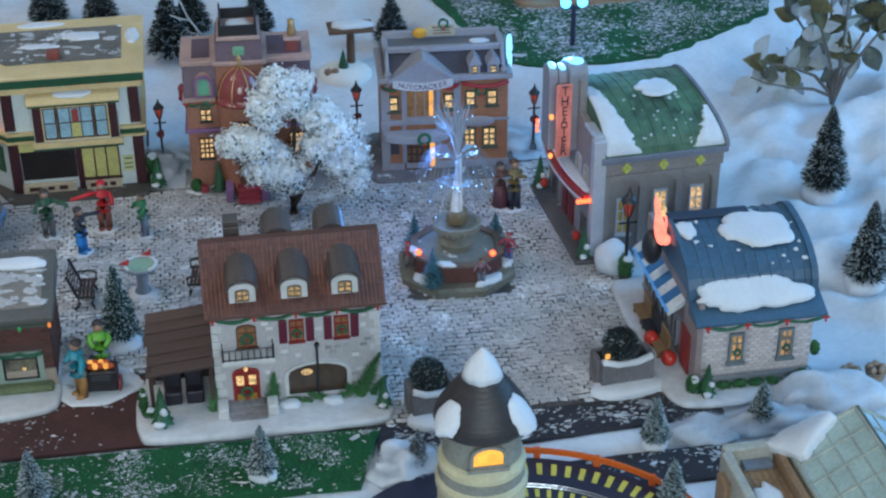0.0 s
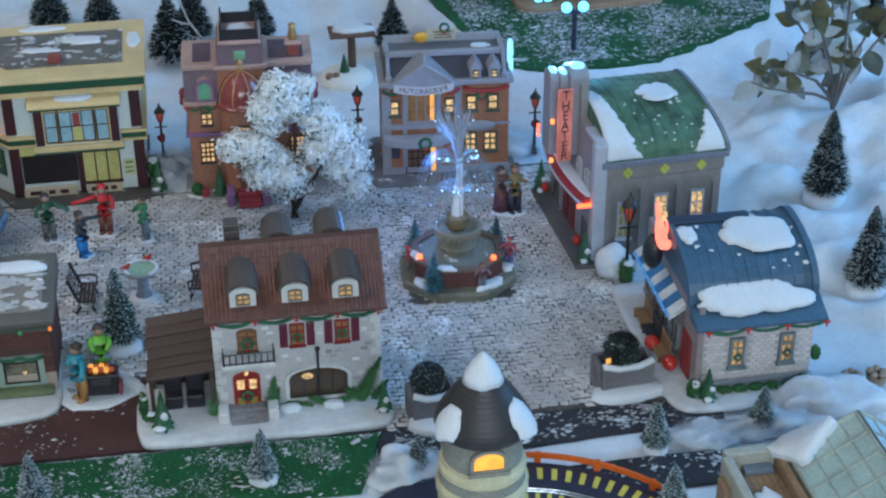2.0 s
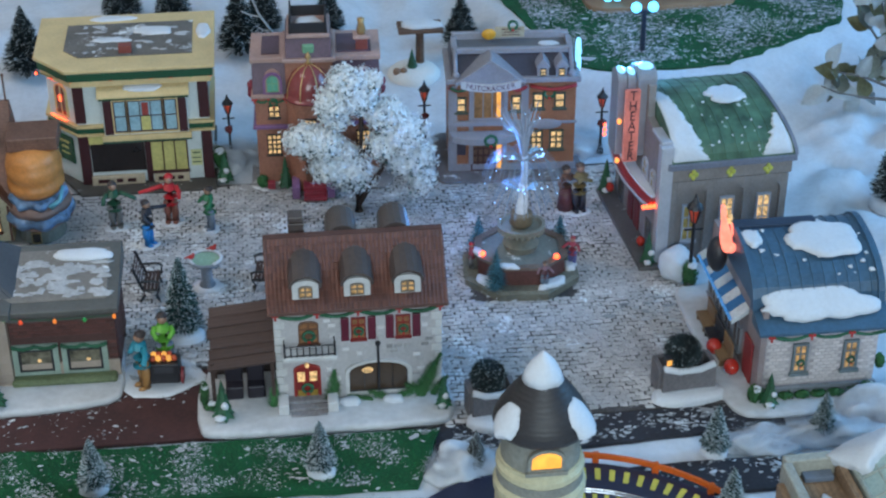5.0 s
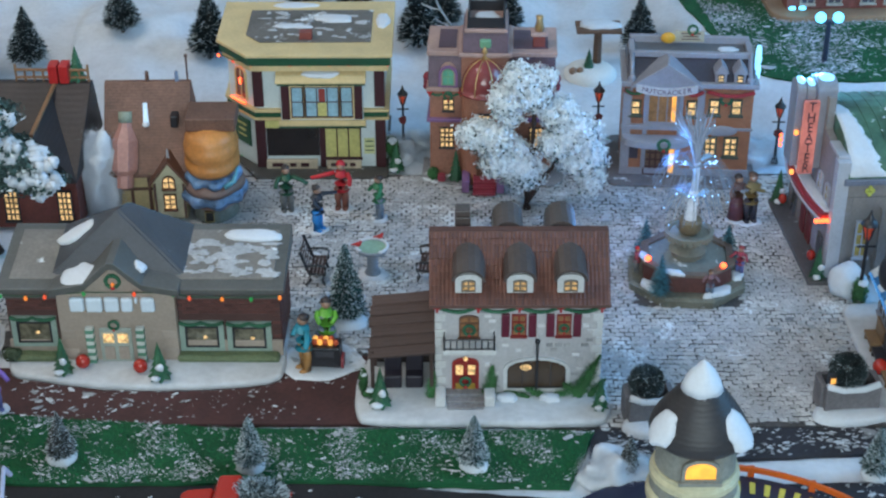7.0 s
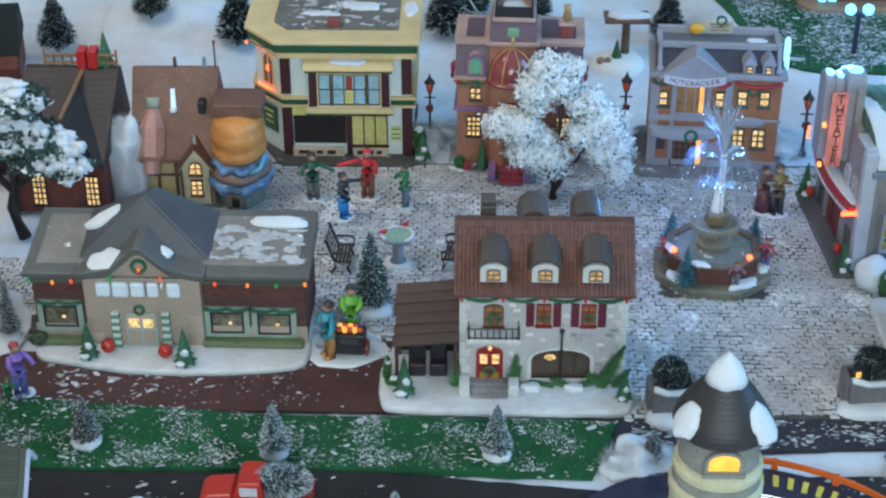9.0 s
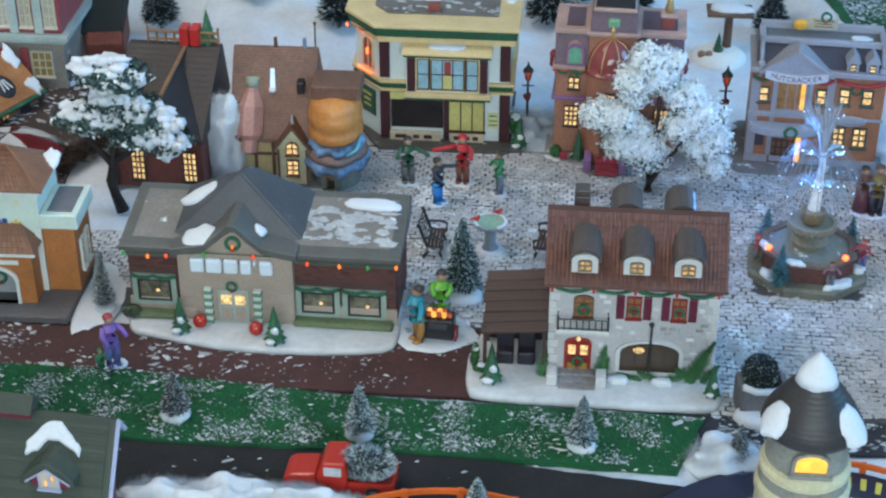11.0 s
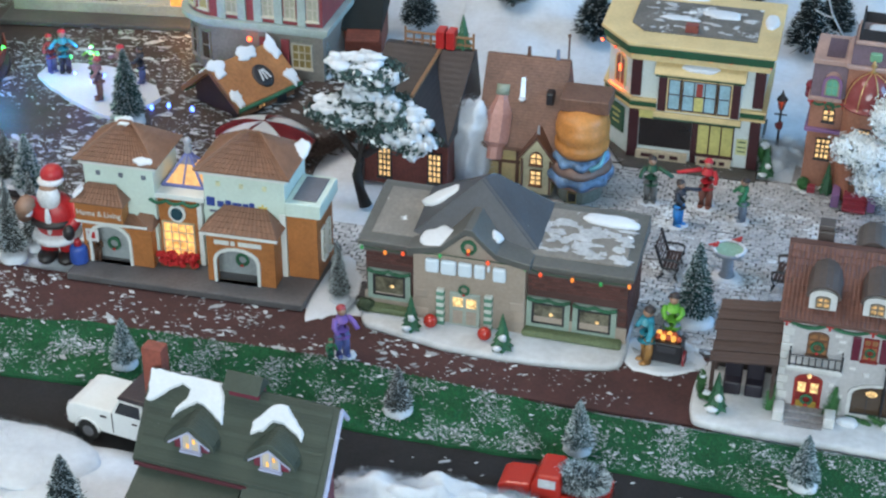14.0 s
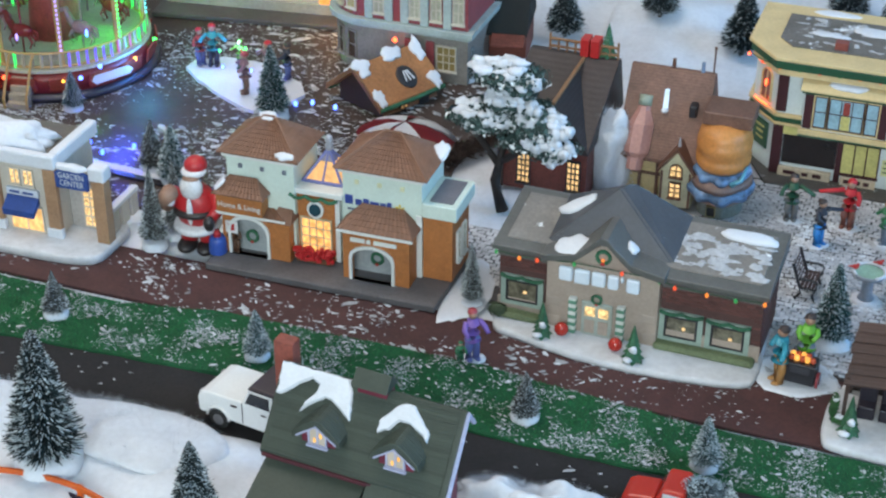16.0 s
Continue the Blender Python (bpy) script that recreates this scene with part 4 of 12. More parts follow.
    # windows
    scene_mat = mat("window_display", (0.15, 0.135, 0.095), rough=0.25, var=0.6, grain=150)
    for x, z, w, h in ((-0.117, 0.027, 0.032, 0.022), (0.060, 0.0215, 0.031, 0.022), (0.110, 0.0205, 0.031, 0.022)):
        wi = window(r, at(x, -0.001, z), w, h, 1, 1, BLACK, scene_mat, 0, 0.0024, False)
        bm = bmnew()
        ring(bm, [(-w / 2 - 0.008, -0.007), (w / 2 + 0.008, -0.007), (w / 2 + 0.008, h + 0.008), (-w / 2 - 0.008, h + 0.008)], [(-w / 2 - 0.0024, -0.0024), (w / 2 + 0.0024, -0.0024), (w / 2 + 0.0024, h + 0.0024), (-w / 2 - 0.0024, h + 0.0024)], -0.003, 0.001)
        part("window_frame", bm, green, wi, "mint window frame", m=at(x, -0.0005, z))
        bm = bmnew()
        ball(bm, (x + 0.003, -0.0016, z + h * 0.45), (0.0032, 0.0005, 0.0030), 8)
        part("pane", bm, WARM, wi, "warm light spot behind the pane", smooth=True)
        garland(wi, at(x, -0.002, 0), -w / 2 - 0.008, w / 2 + 0.008, z + h + 0.008, 2, 0.003, 0.002, False)
    for x0, x1 in ((-0.142, -0.092), (0.034, 0.142)):
        bm = bmnew()
        box(bm, x0, -0.017, 0.0085, x1, -0.004, 0.016, 0.003)
        bmesh.ops.subdivide_edges(bm, edges=list(bm.edges), cuts=2)
        for v in bm.verts:
            v.co += Vector((0, noise.noise(v.co * 300), noise.noise(v.co * 320 + Vector((3, 0, 0))))) * 0.0014
        part("hedge", bm, hedge, r, "low olive hedge under the windows")
    topiary(r, (-0.083, -0.034, 0.009), 0.042, 0.0105, 5)
    topiary(r, (0.020, -0.044, 0.009), 0.043, 0.0115, 6)
    shrub(r, (-0.142, -0.012, 0.015), (0.011, 0.008, 0.007), mat("dark_shrub", (0.05, 0.075, 0.04), rough=0.7, var=0.4), 31, snow=False)
    for x, y in ((-0.064, -0.026), (-0.002, -0.034)):
        bm = bmnew()
        ball(bm, (x, y, 0.0165), (0.0078, 0.0075, 0.0078), 14)
        b = part("ball_ornament", bm, mat("red_gloss", (0.42, 0.03, 0.02), rough=0.2), r, "glossy red ball", smooth=True)
    pts = [(-0.144, -0.013, 0.089), (-0.118, -0.013, 0.0865), (-0.098, -0.013, 0.088), (-0.055, -0.021, 0.097), (-0.003, -0.021, 0.097), (0.036, -0.014, 0.092), (0.052, -0.013, 0.087), (0.086, -0.013, 0.086), (0.116, -0.013, 0.086), (0.146, -0.013, 0.088)]
    bm = bmnew()
    tube(bm, [(x, y, z + 0.002) for x, y, z in pts], 0.0006, 5)
    wire = part("light_string", bm, mat("wire_green", (0.02, 0.06, 0.03)), r, "string of small coloured bulbs")
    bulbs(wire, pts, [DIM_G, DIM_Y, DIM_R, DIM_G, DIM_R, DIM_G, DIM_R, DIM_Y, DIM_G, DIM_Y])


store()
# ---- yellow corner shop ----
def shop():
    r = thing("corner_shop_house", pose(-0.164, 1.877, 0), "yellow-trimmed porcelain corner shop with snow on its flat roof", "house")
    cream = mat("shop_cream", (0.62, 0.47, 0.24), rough=0.5, var=0.12)
    white = mat("shop_white", (0.60, 0.66, 0.66), rough=0.5, var=0.08)
    maroon = mat("shop_maroon", (0.05, 0.012, 0.016), rough=0.45)
    green = mat("shop_green", (0.012, 0.075, 0.035), rough=0.45)
    flat = mat("shop_roof_grey", (0.13, 0.12, 0.11), rough=0.6, var=0.25, snow=0.5, snow_scale=34)
    dark = mat("shop_dark_glass", (0.02, 0.015, 0.015), rough=0.12)
    lemon = mat("shop_lemon", (0.55, 0.50, 0.18), rough=0.4, var=0.2)
    body = [(-0.072, 0), (0.090, 0), (0.090, 0.15), (-0.110, 0.15), (-0.110, 0.042)]
    bm = bmnew()
    prism(bm, [(x * 1.04, y - 0.03 if y == 0 else y) for x, y in body], "z", 0.0018, 0.005, 0.001)
    part("base", bm, mat("shop_base", (0.07, 0.065, 0.06), rough=0.7, snow=0.4), r, "dark base dusted with snow")
    bm = bmnew()
    prism(bm, body, "z", 0.005, 0.160, 0.0008)
    part("wall", bm, white, r)
    # roof slab with an inset grey field
    o = 0.0165
    slab = [(-0.080, -o), (0.090 + 0.012, -o), (0.090 + 0.012, 0.158), (-0.110 - 0.012, 0.158), (-0.110 - 0.012, 0.034)]
    bm = bmnew()
    prism(bm, slab, "z", 0.1645, 0.169, 0.0012)
    roof = part("roof", bm, cream, r, "cream roof slab")
    bm = bmnew()
    prism(bm, [(x * 0.97, 0.001 + y * 0.97) for x, y in slab], "z", 0.1535, 0.1643, 0.001)
    part("cornice", bm, green, r, "dark green cornice")
    bm = bmnew()
    prism(bm, [(x * 0.945, 0.002 + y * 0.95) for x, y in slab], "z", 0.146, 0.1533)
    part("moulding", bm, cream, r)
    bm = bmnew()
    prism(bm, [(-0.066, 0.022), (0.074, 0.022), (0.074, 0.125), (-0.085, 0.125), (-0.085, 0.046)], "z", 0.168, 0.1702)
    part("roof_field", bm, flat, roof, "grey flat roof strewn with snow")
    bm = bmnew()
    pad(bm, (0.022, 0.095, 0.170), (1, 0, 0), (0, 1, 0), 0.026, 0.013, 0.003, 1.0)
    pad(bm, (-0.03, 0.070, 0.170), (1, 0, 0), (0, 1, 0), 0.022, 0.008, 0.002, 3.0, 0.5)
    part("snow", bm, SNOW, roof, smooth=True)
    bm = bmnew()
    for k in range(46):
        q = random.Random(300 + k)
        pad(bm, (q.uniform(-0.066, 0.068), q.uniform(0.035, 0.118), 0.1702), (1, 0, 0), (0, 1, 0), q.uniform(0.002, 0.008), q.uniform(0.0015, 0.004), 0.0008, k * 1.9, 0.6, 12)
    tagged(part("snow", bm, mat("thin_snow", (0.42, 0.43, 0.45), rough=0.8, var=0.25), roof, "thin scraps of snow", smooth=True), kind="stuff")
    bm = bmnew()
    pad(bm, (0.088, 0.09, 0.169), (1, 0, 0), (0, 1, 0), 0.010, 0.022, 0.003, 4.0, 0.2)
    part("snow", bm, SNOW, roof, smooth=True)
    bm = bmnew()
    pad(bm, (-0.03, 0.143, 0.169), (1, 0, 0), (0, 1, 0), 0.03, 0.008, 0.002, 6.0, 0.2)
    part("snow", bm, SNOW, roof, smooth=True)
    flatbox(r, "chimney", I4, -0.016, 0.028, 0.170, 0.0, 0.040, 0.180, mat("brick_red", (0.22, 0.05, 0.04)), 0.0008, "small red chimney capped with snow")
    # corner pilasters and floor band
    for x0, x1 in ((0.078, 0.091), (-0.075, -0.062)):
        for z0, z1 in ((0.006, 0.076), (0.092, 0.146)):
            flatbox(r, "pilaster", I4, x0, -0.004, z0, x1, 0.004, z1, maroon, 0.0008)
    for z0, z1, o2, mt in ((0.078, 0.085, 0.004, green), (0.0855, 0.089, 0.006, cream), (0.0745, 0.0775, 0.006, cream)):
        bm = bmnew()
        prism(bm, [(-0.074, -o2), (0.090 + o2, -o2), (0.090 + o2, 0.15), (-0.110 - o2, 0.15), (-0.110 - o2, 0.040)], "z", z0, z1)
        part("band", bm, mt, r)
    # bay
    bm = bmnew()
    box(bm, -0.040, -0.013, 0.068, 0.064, 0.001, 0.130, 0.0008)
    bay = part("bay", bm, white, r, "projecting bay with wide window")
    bm = bmnew()
    prism(bm, [(-0.019, 0.1305), (-0.019, 0.133), (0.001, 0.147), (0.001, 0.1305)], "x", -0.045, 0.068, 0.0006)
    part("bay_roof", bm, cream, bay, "cream bay roof")
    bm = bmnew()
    pad(bm, (0.012, -0.009, 0.1405), (1, 0, 0), (0, 0.8, 0.56), 0.024, 0.006, 0.0018, 2.0, 0.2)
    part("snow", bm, SNOW, bay, smooth=True)
    for z0, z1, o2, mt in ((0.127, 0.1300, 0.0165, green), (0.0685, 0.0712, 0.0165, green), (0.0715, 0.0785, 0.0175, cream)):
        flatbox(bay, "moulding", I4, -0.043, -o2, z0, 0.067, -0.012, z1, mt, 0.0005)
    sky_pane = mat("pale_blue_pane", (0.30, 0.48, 0.56), rough=0.15, var=0.2)
    for x, w, c in ((-0.0185, 0.013, 1), (0.0125, 0.040, 3), (0.0435, 0.013, 1)):
        wi = window(bay, at(x, -0.0131, 0.084), w, 0.040, c, 2, maroon, sky_pane, 0, 0.0014, False, bar=0.0011)
        bm = bmnew()
        ring(bm, [(-w / 2 - 0.003, -0.003), (w / 2 + 0.003, -0.003), (w / 2 + 0.003, 0.043), (-w / 2 - 0.003, 0.043)], [(-w / 2 - 0.0013, -0.0013), (w / 2 + 0.0013, -0.0013), (w / 2 + 0.0013, 0.0413), (-w / 2 - 0.0013, 0.0413)], -0.0026, 0.0005)
        part("window_frame", bm, cream, wi, m=at(x, -0.0131, 0.084))
    flatbox(bay, "curtain", I4, 0.0070, -0.0150, 0.0845, 0.0180, -0.0141, 0.103, lemon, 0)
    flatbox(bay, "curtain", I4, 0.0085, -0.0150, 0.105, 0.0165, -0.0141, 0.122, mat("shop_red", (0.3, 0.05, 0.04)), 0)
    for x in (-0.0335, 0.058):
        flatbox(bay, "shutter", I4, x - 0.0052, -0.0158, 0.080, x + 0.0052, -0.0131, 0.126, maroon, 0.0006)
    # ground floor
    flatbox(r, "shop_window", I4, -0.061, -0.0025, 0.022, 0.006, 0.001, 0.062, dark, 0.0004, "dark shop window")
    flatbox(r, "doorway", I4, 0.0065, -0.0032, 0.006, 0.0135, 0.001, 0.066, maroon, 0.0004)
    window(r, at(0.036, -0.001, 0.020), 0.044, 0.041, 3, 1, maroon, lemon, 0, 0.0015, True)
    for x, w in ((-0.030, 0.066), (0.037, 0.044)):
        flatbox(r, "sign_board", I4, x - w / 2, -0.006, 0.004, x + w / 2, -0.0005, 0.017, mat("sign_cream", (0.55, 0.45, 0.32), rough=0.5), 0.0005)
        bars(r, at(x, -0.0062, 0.0108), [(-w * 0.28, 0, w * 0.22, 0.005), (w * 0.02, 0, w * 0.12, 0.005), (w * 0.25, 0, w * 0.16, 0.005)], maroon)
    flatbox(r, "awning", I4, -0.062, -0.0045, 0.0625, -0.042, 0.0, 0.073, lemon, 0.0004)
    flatbox(r, "notice", I4, 0.063, -0.001, 0.024, 0.077, 0.0005, 0.046, mat("notice_lemon", (0.58, 0.58, 0.30), rough=0.5), 0)
    bars(r, at(0.070, -0.0011, 0.035), [(0, 0.007, 0.010, 0.0015), (0, 0.0, 0.011, 0.0012), (0, -0.006, 0.010, 0.0012)], green)
    # chamfered corner with its lit arch
    m = at(-0.091, 0.021, 0.0, -48)
    window(r, m @ at(0, -0.0005, 0.096), 0.020, 0.040, 2, 1, cream, mat("warm_dim", (0.20, 0.07, 0.05), rough=0.2), 0.009, 0.0015, False)
    bm = bmnew()
    ball(bm, (0, -0.003, 0.118), (0.0025, 0.001, 0.005), 8)
    part("lamp", bm, BULB_R, r, "red light in the corner window", smooth=True, m=m)
    for z in (0.1445, 0.0925):
        bm = bmnew()
        tube(bm, [(-0.016, -0.006, z), (-0.003, -0.0075, z + 0.0005), (0.012, -0.006, z)], 0.0014, 6)
        part("neon_tube", bm, BULB_R, r, "glowing orange-red light strip", smooth=True, m=m)
    flatbox(r, "sign_board", m, -0.018, -0.0025, 0.030, 0.014, -0.0005, 0.066, green, 0.0006, "dark green sign board")
    bars(r, m @ at(-0.002, -0.0027, 0.05), [(0, 0.008, 0.018, 0.003), (0, 0.0, 0.014, 0.003), (0, -0.008, 0.016, 0.002)], lemon)
    topiary(r, (0.104, -0.004, 0.0018), 0.040, 0.011, 5)
    shrub(r, (0.098, 0.02, 0.020), (0.010, 0.010, 0.018), seed=41)
    # bulbs along the cornice
    pts = [(-0.118, 0.020, 0.153), (-0.098, 0.001, 0.153)] + [(-0.074 + 0.0243 * k, -0.013, 0.154) for k in range(8)]
    bm = bmnew()
    tube(bm, [(x, y + 0.001, z + 0.002) for x, y, z in pts], 0.0006, 5)
    wire = part("light_string", bm, mat("wire_green", (0.02, 0.06, 0.03)), r, "string of small coloured bulbs")
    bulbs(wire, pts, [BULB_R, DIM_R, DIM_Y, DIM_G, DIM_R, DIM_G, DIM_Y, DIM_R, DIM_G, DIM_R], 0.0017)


shop()


# ---- brick mansion with a domed bay ----
def mansion():
    r = thing("mansion_house", pose(0.0590, 1.852, 0, 0, 0, -2.6) @ Matrix.Diagonal((0.950, 0.937, 0.991, 1)), "orange brick porcelain mansion with glossy red dome and lit windows", "house")
    brick = mat("mansion_brick", (0.36, 0.15, 0.095), rough=0.55, var=0.25, bump=0.3, wave=("Z", 160.0, 1.5, 0.35))
    purple = mat("mansion_purple", (0.22, 0.11, 0.24), rough=0.5)
    tan = mat("mansion_tan", (0.44, 0.29, 0.26), rough=0.55, snow=0.15, snow_scale=60)
    slate = mat("mansion_slate", (0.10, 0.055, 0.085), rough=0.5, var=0.25, snow=0.15, snow_scale=60)
    dome_m = mat("mansion_dome", (0.24, 0.055, 0.055), rough=0.12, var=0.15, bump=0.02)
    gold = mat("finial_gold", (0.5, 0.32, 0.14), rough=0.35, metal=0.5)
    mint = mat("mansion_mint", (0.16, 0.36, 0.22), rough=0.5)
    red = mat("mansion_red", (0.26, 0.03, 0.05), rough=0.5)
    bm = bmnew()
    prism(bm, rounded(0.19, 0.15, 0.02, 0.005, 0.05), "z", 0.0018, 0.005, 0.001)
    part("base", bm, mat("mansion_base", (0.26, 0.25, 0.26), rough=0.7, snow=0.62), r, "grey base dusted with snow")
    for x0, x1, y0, z1 in ((-0.079, -0.036, 0.0, 0.128), (0.022, 0.083, 0.004, 0.128)):
        flatbox(r, "wall", I4, x0, y0, 0.005, x1, 0.10, z1, brick, 0.0008)
        bm = bmnew()
        prism(bm, [(y0 - 0.003, z1), (0.012, 0.168), (0.088, 0.168), (0.103, z1)], "x", x0 - 0.002, x1 + 0.002, 0.0008)
        part("mansard_roof", bm, slate, r, "grey mansard roof")
        flatbox(r, "roof_edge", I4, x0 - 0.004, 0.008, 0.168, x1 + 0.004, 0.094, 0.1745, tan, 0.001)
        for z in (z1 - 0.003, 0.082):
            flatbox(r, "cornice", I4, x0 - 0.004, y0 - 0.005, z, x1 + 0.004, 0.101, z + 0.005, tan if z > 0.1 else purple, 0.0008)
    flatbox(r, "roof_field", I4, -0.068, 0.02, 0.1746, -0.045, 0.08, 0.1756, slate, 0)
    flatbox(r, "roof_field", I4, 0.03, 0.02, 0.1746, 0.075, 0.08, 0.1756, slate, 0)
    # middle tower and cresting
    flatbox(r, "tower", I4, -0.0375, -0.002, 0.005, 0.0245, 0.09, 0.172, brick, 0.0008)
    flatbox(r, "cornice", I4, -0.041, -0.006, 0.1722, 0.028, 0.092, 0.1775, tan, 0.0012)
    bm = bmnew()
    prism(bm, [(-0.003, 0.1777), (0.010, 0.200), (0.075, 0.200), (0.090, 0.1777)], "x", -0.036, 0.023, 0.0008)
    part("mansard_roof", bm, slate, r, "grey mansard roof")
    flatbox(r, "roof_edge", I4, -0.034, 0.006, 0.2002, 0.022, 0.078, 0.205, tan, 0.0012)
    bm = bmnew()
    for x in (-0.029, 0.017):
        box(bm, x - 0.0012, 0.012, 0.205, x + 0.0012, 0.072, 0.219)
    for y in (0.012, 0.072):
        box(bm, -0.029, y - 0.0012, 0.205, 0.017, y + 0.0012, 0.2185)
    for x, y in ((-0.029, 0.012), (0.017, 0.012), (-0.029, 0.072), (0.017, 0.072)):
        rod(bm, (x, y, 0.205), (x, y, 0.226), 0.0022, 0.001, 8)
    part("cresting", bm, BLACK, r, "black roof cresting")
    bm = bmnew()
    pad(bm, (-0.006, 0.042, 0.2055), (1, 0, 0), (0, 1, 0), 0.017, 0.02, 0.004, 3.0)
    part("snow", bm, SNOW, r, smooth=True)
    # round bay under the dome
    bm = bmnew()
    lathe(bm, [(0.030, 0.005), (0.030, 0.122), (0.032, 0.123), (0.032, 0.127)], 24, (-0.007, -0.004))
    part("bay", bm, brick, r, "round brick bay")
    bm = bmnew()
    prof = [(0.0335, 0.1272), (0.0335, 0.130)] + [(0.031 * math.cos(a), 0.130 + 0.040 * math.sin(a)) for a in [math.pi / 2 * k / 10 for k in range(10)]] + [(0.002, 0.1705)]
    lathe(bm, prof, 28, (-0.007, -0.004))
    dome = part("dome", bm, dome_m, r, "glossy dark red dome", smooth=True)
    bm = bmnew()
    for k in range(8):
        a = math.tau * k / 8 + 0.39
        tube(bm, [(-0.007 + 0.0315 * math.cos(b) * math.cos(a), -0.004 + 0.0315 * math.cos(b) * math.sin(a), 0.130 + 0.0405 * math.sin(b)) for b in [math.pi / 2 * q / 6 for q in range(7)]], 0.0008, 5)
    part("rib", bm, gold, dome)
    bm = bmnew()
    lathe(bm, [(0.003, 0.170), (0.004, 0.173), (0.0022, 0.176), (0.004, 0.180), (0.001, 0.186)], 12, (-0.007, -0.004))
    part("finial", bm, gold, dome, smooth=True)
    # windows
    for x, y, z, w, h, c, rw in ((-0.0565, 0, 0.046, 0.016, 0.026, 3, 4), (-0.0545, 0, 0.098, 0.012, 0.014, 2, 2), (-0.007, -0.0345, 0.090, 0.013, 0.017, 3, 3), (0.058, 0.004, 0.098, 0.012, 0.015, 2, 2), (0.062, 0.004, 0.046, 0.016, 0.026, 3, 4)):
        window(r, at(x, y, z), w, h, c, rw, BLACK, WARM, 0, 0.0014, bar=0.0021)
    for x in (-0.0545, 0.036, 0.064):
        bm = bmnew()
        prism(bm, [(x + px, 0.133 + pz) for px, pz in arch(0.022, 0.027, 0.011)], "y", -0.006, 0.03, 0.0008)
        d = part("dormer", bm, tan, r, "round-headed tan dormer")
        bm = bmnew()
        ring(bm, [(x + px * 1.12, 0.1325 + pz * 1.06) for px, pz in arch(0.022, 0.027, 0.011)], [(x + px * 0.86, 0.134 + pz * 0.90) for px, pz in arch(0.022, 0.027, 0.011)], -0.0085, -0.005)
        part("dormer_arch", bm, purple, d, "lavender dormer arch")
        window(d, at(x, -0.0062, 0.1365), 0.0125, 0.0195, 2, 2, mint, mat("mansion_mint_pane", (0.13, 0.38, 0.28), rough=0.2, var=0.3) if x < 0 else WARM, 0.006, 0.0012, False)
    for x in (-0.0545, 0.036, 0.064):
        wreath(r, at(x, -0.005, 0.120), 0.005)
    flatbox(r, "dormer", I4, -0.014, 0.0, 0.181, 0.001, 0.02, 0.193, mint, 0.002, "mint dormer")
    garland(r, at(0, -0.001, 0), -0.079, -0.038, 0.124, 2, 0.005, 0.0015)
    # chimney and porch
    flatbox(r, "chimney", I4, 0.055, 0.024, 0.1745, 0.071, 0.042, 0.190, mat("brick_red", (0.22, 0.05, 0.04)), 0.001)
    flatbox(r, "chimney_cap", I4, 0.052, 0.021, 0.1902, 0.074, 0.045, 0.194, tan, 0.001)
    bm = bmnew()
    lathe(bm, [(0.005, 0.194), (0.006, 0.200), (0.004, 0.208), (0.005, 0.214)], 12, (0.063, 0.033))
    part("chimney_pot", bm, gold, r, smooth=True)
    for k in range(4):
        flatbox(r, "step", I4, -0.020, -0.060 + 0.008 * k, 0.005, 0.010, -0.03, 0.009 + 0.004 * k, red, 0.0006, "dark red porch step")
    for x in (-0.030, 0.016):
        flatbox(r, "porch_wall", I4, x - 0.005, -0.052, 0.005, x + 0.005, -0.02, 0.022, purple, 0.001)
    flatbox(r, "door", I4, -0.016, -0.0352, 0.020, 0.004, -0.03, 0.060, mat("door_brown", (0.16, 0.07, 0.04)), 0.0008)
    topiary(r, (-0.044, -0.014, 0.005), 0.042, 0.010, 3, False)
    topiary(r, (0.045, -0.014, 0.005), 0.038, 0.010, 3, False)
    shrub(r, (-0.074, -0.012, 0.012), (0.008, 0.007, 0.009), seed=51, snow=False)
    flatbox(r, "gift_box", I4, -0.068, -0.022, 0.005, -0.058, -0.013, 0.014, red, 0.0006, "small red gift box")
    for x in (-0.084, 0.088):
        for z in (0.130, 0.120):
            bm = bmnew()
            ball(bm, (x, 0.03, z), (0.006, 0.01, 0.006), 8, 0.4, z * 99)
            part("bow", bm, red, r, smooth=True)


mansion()


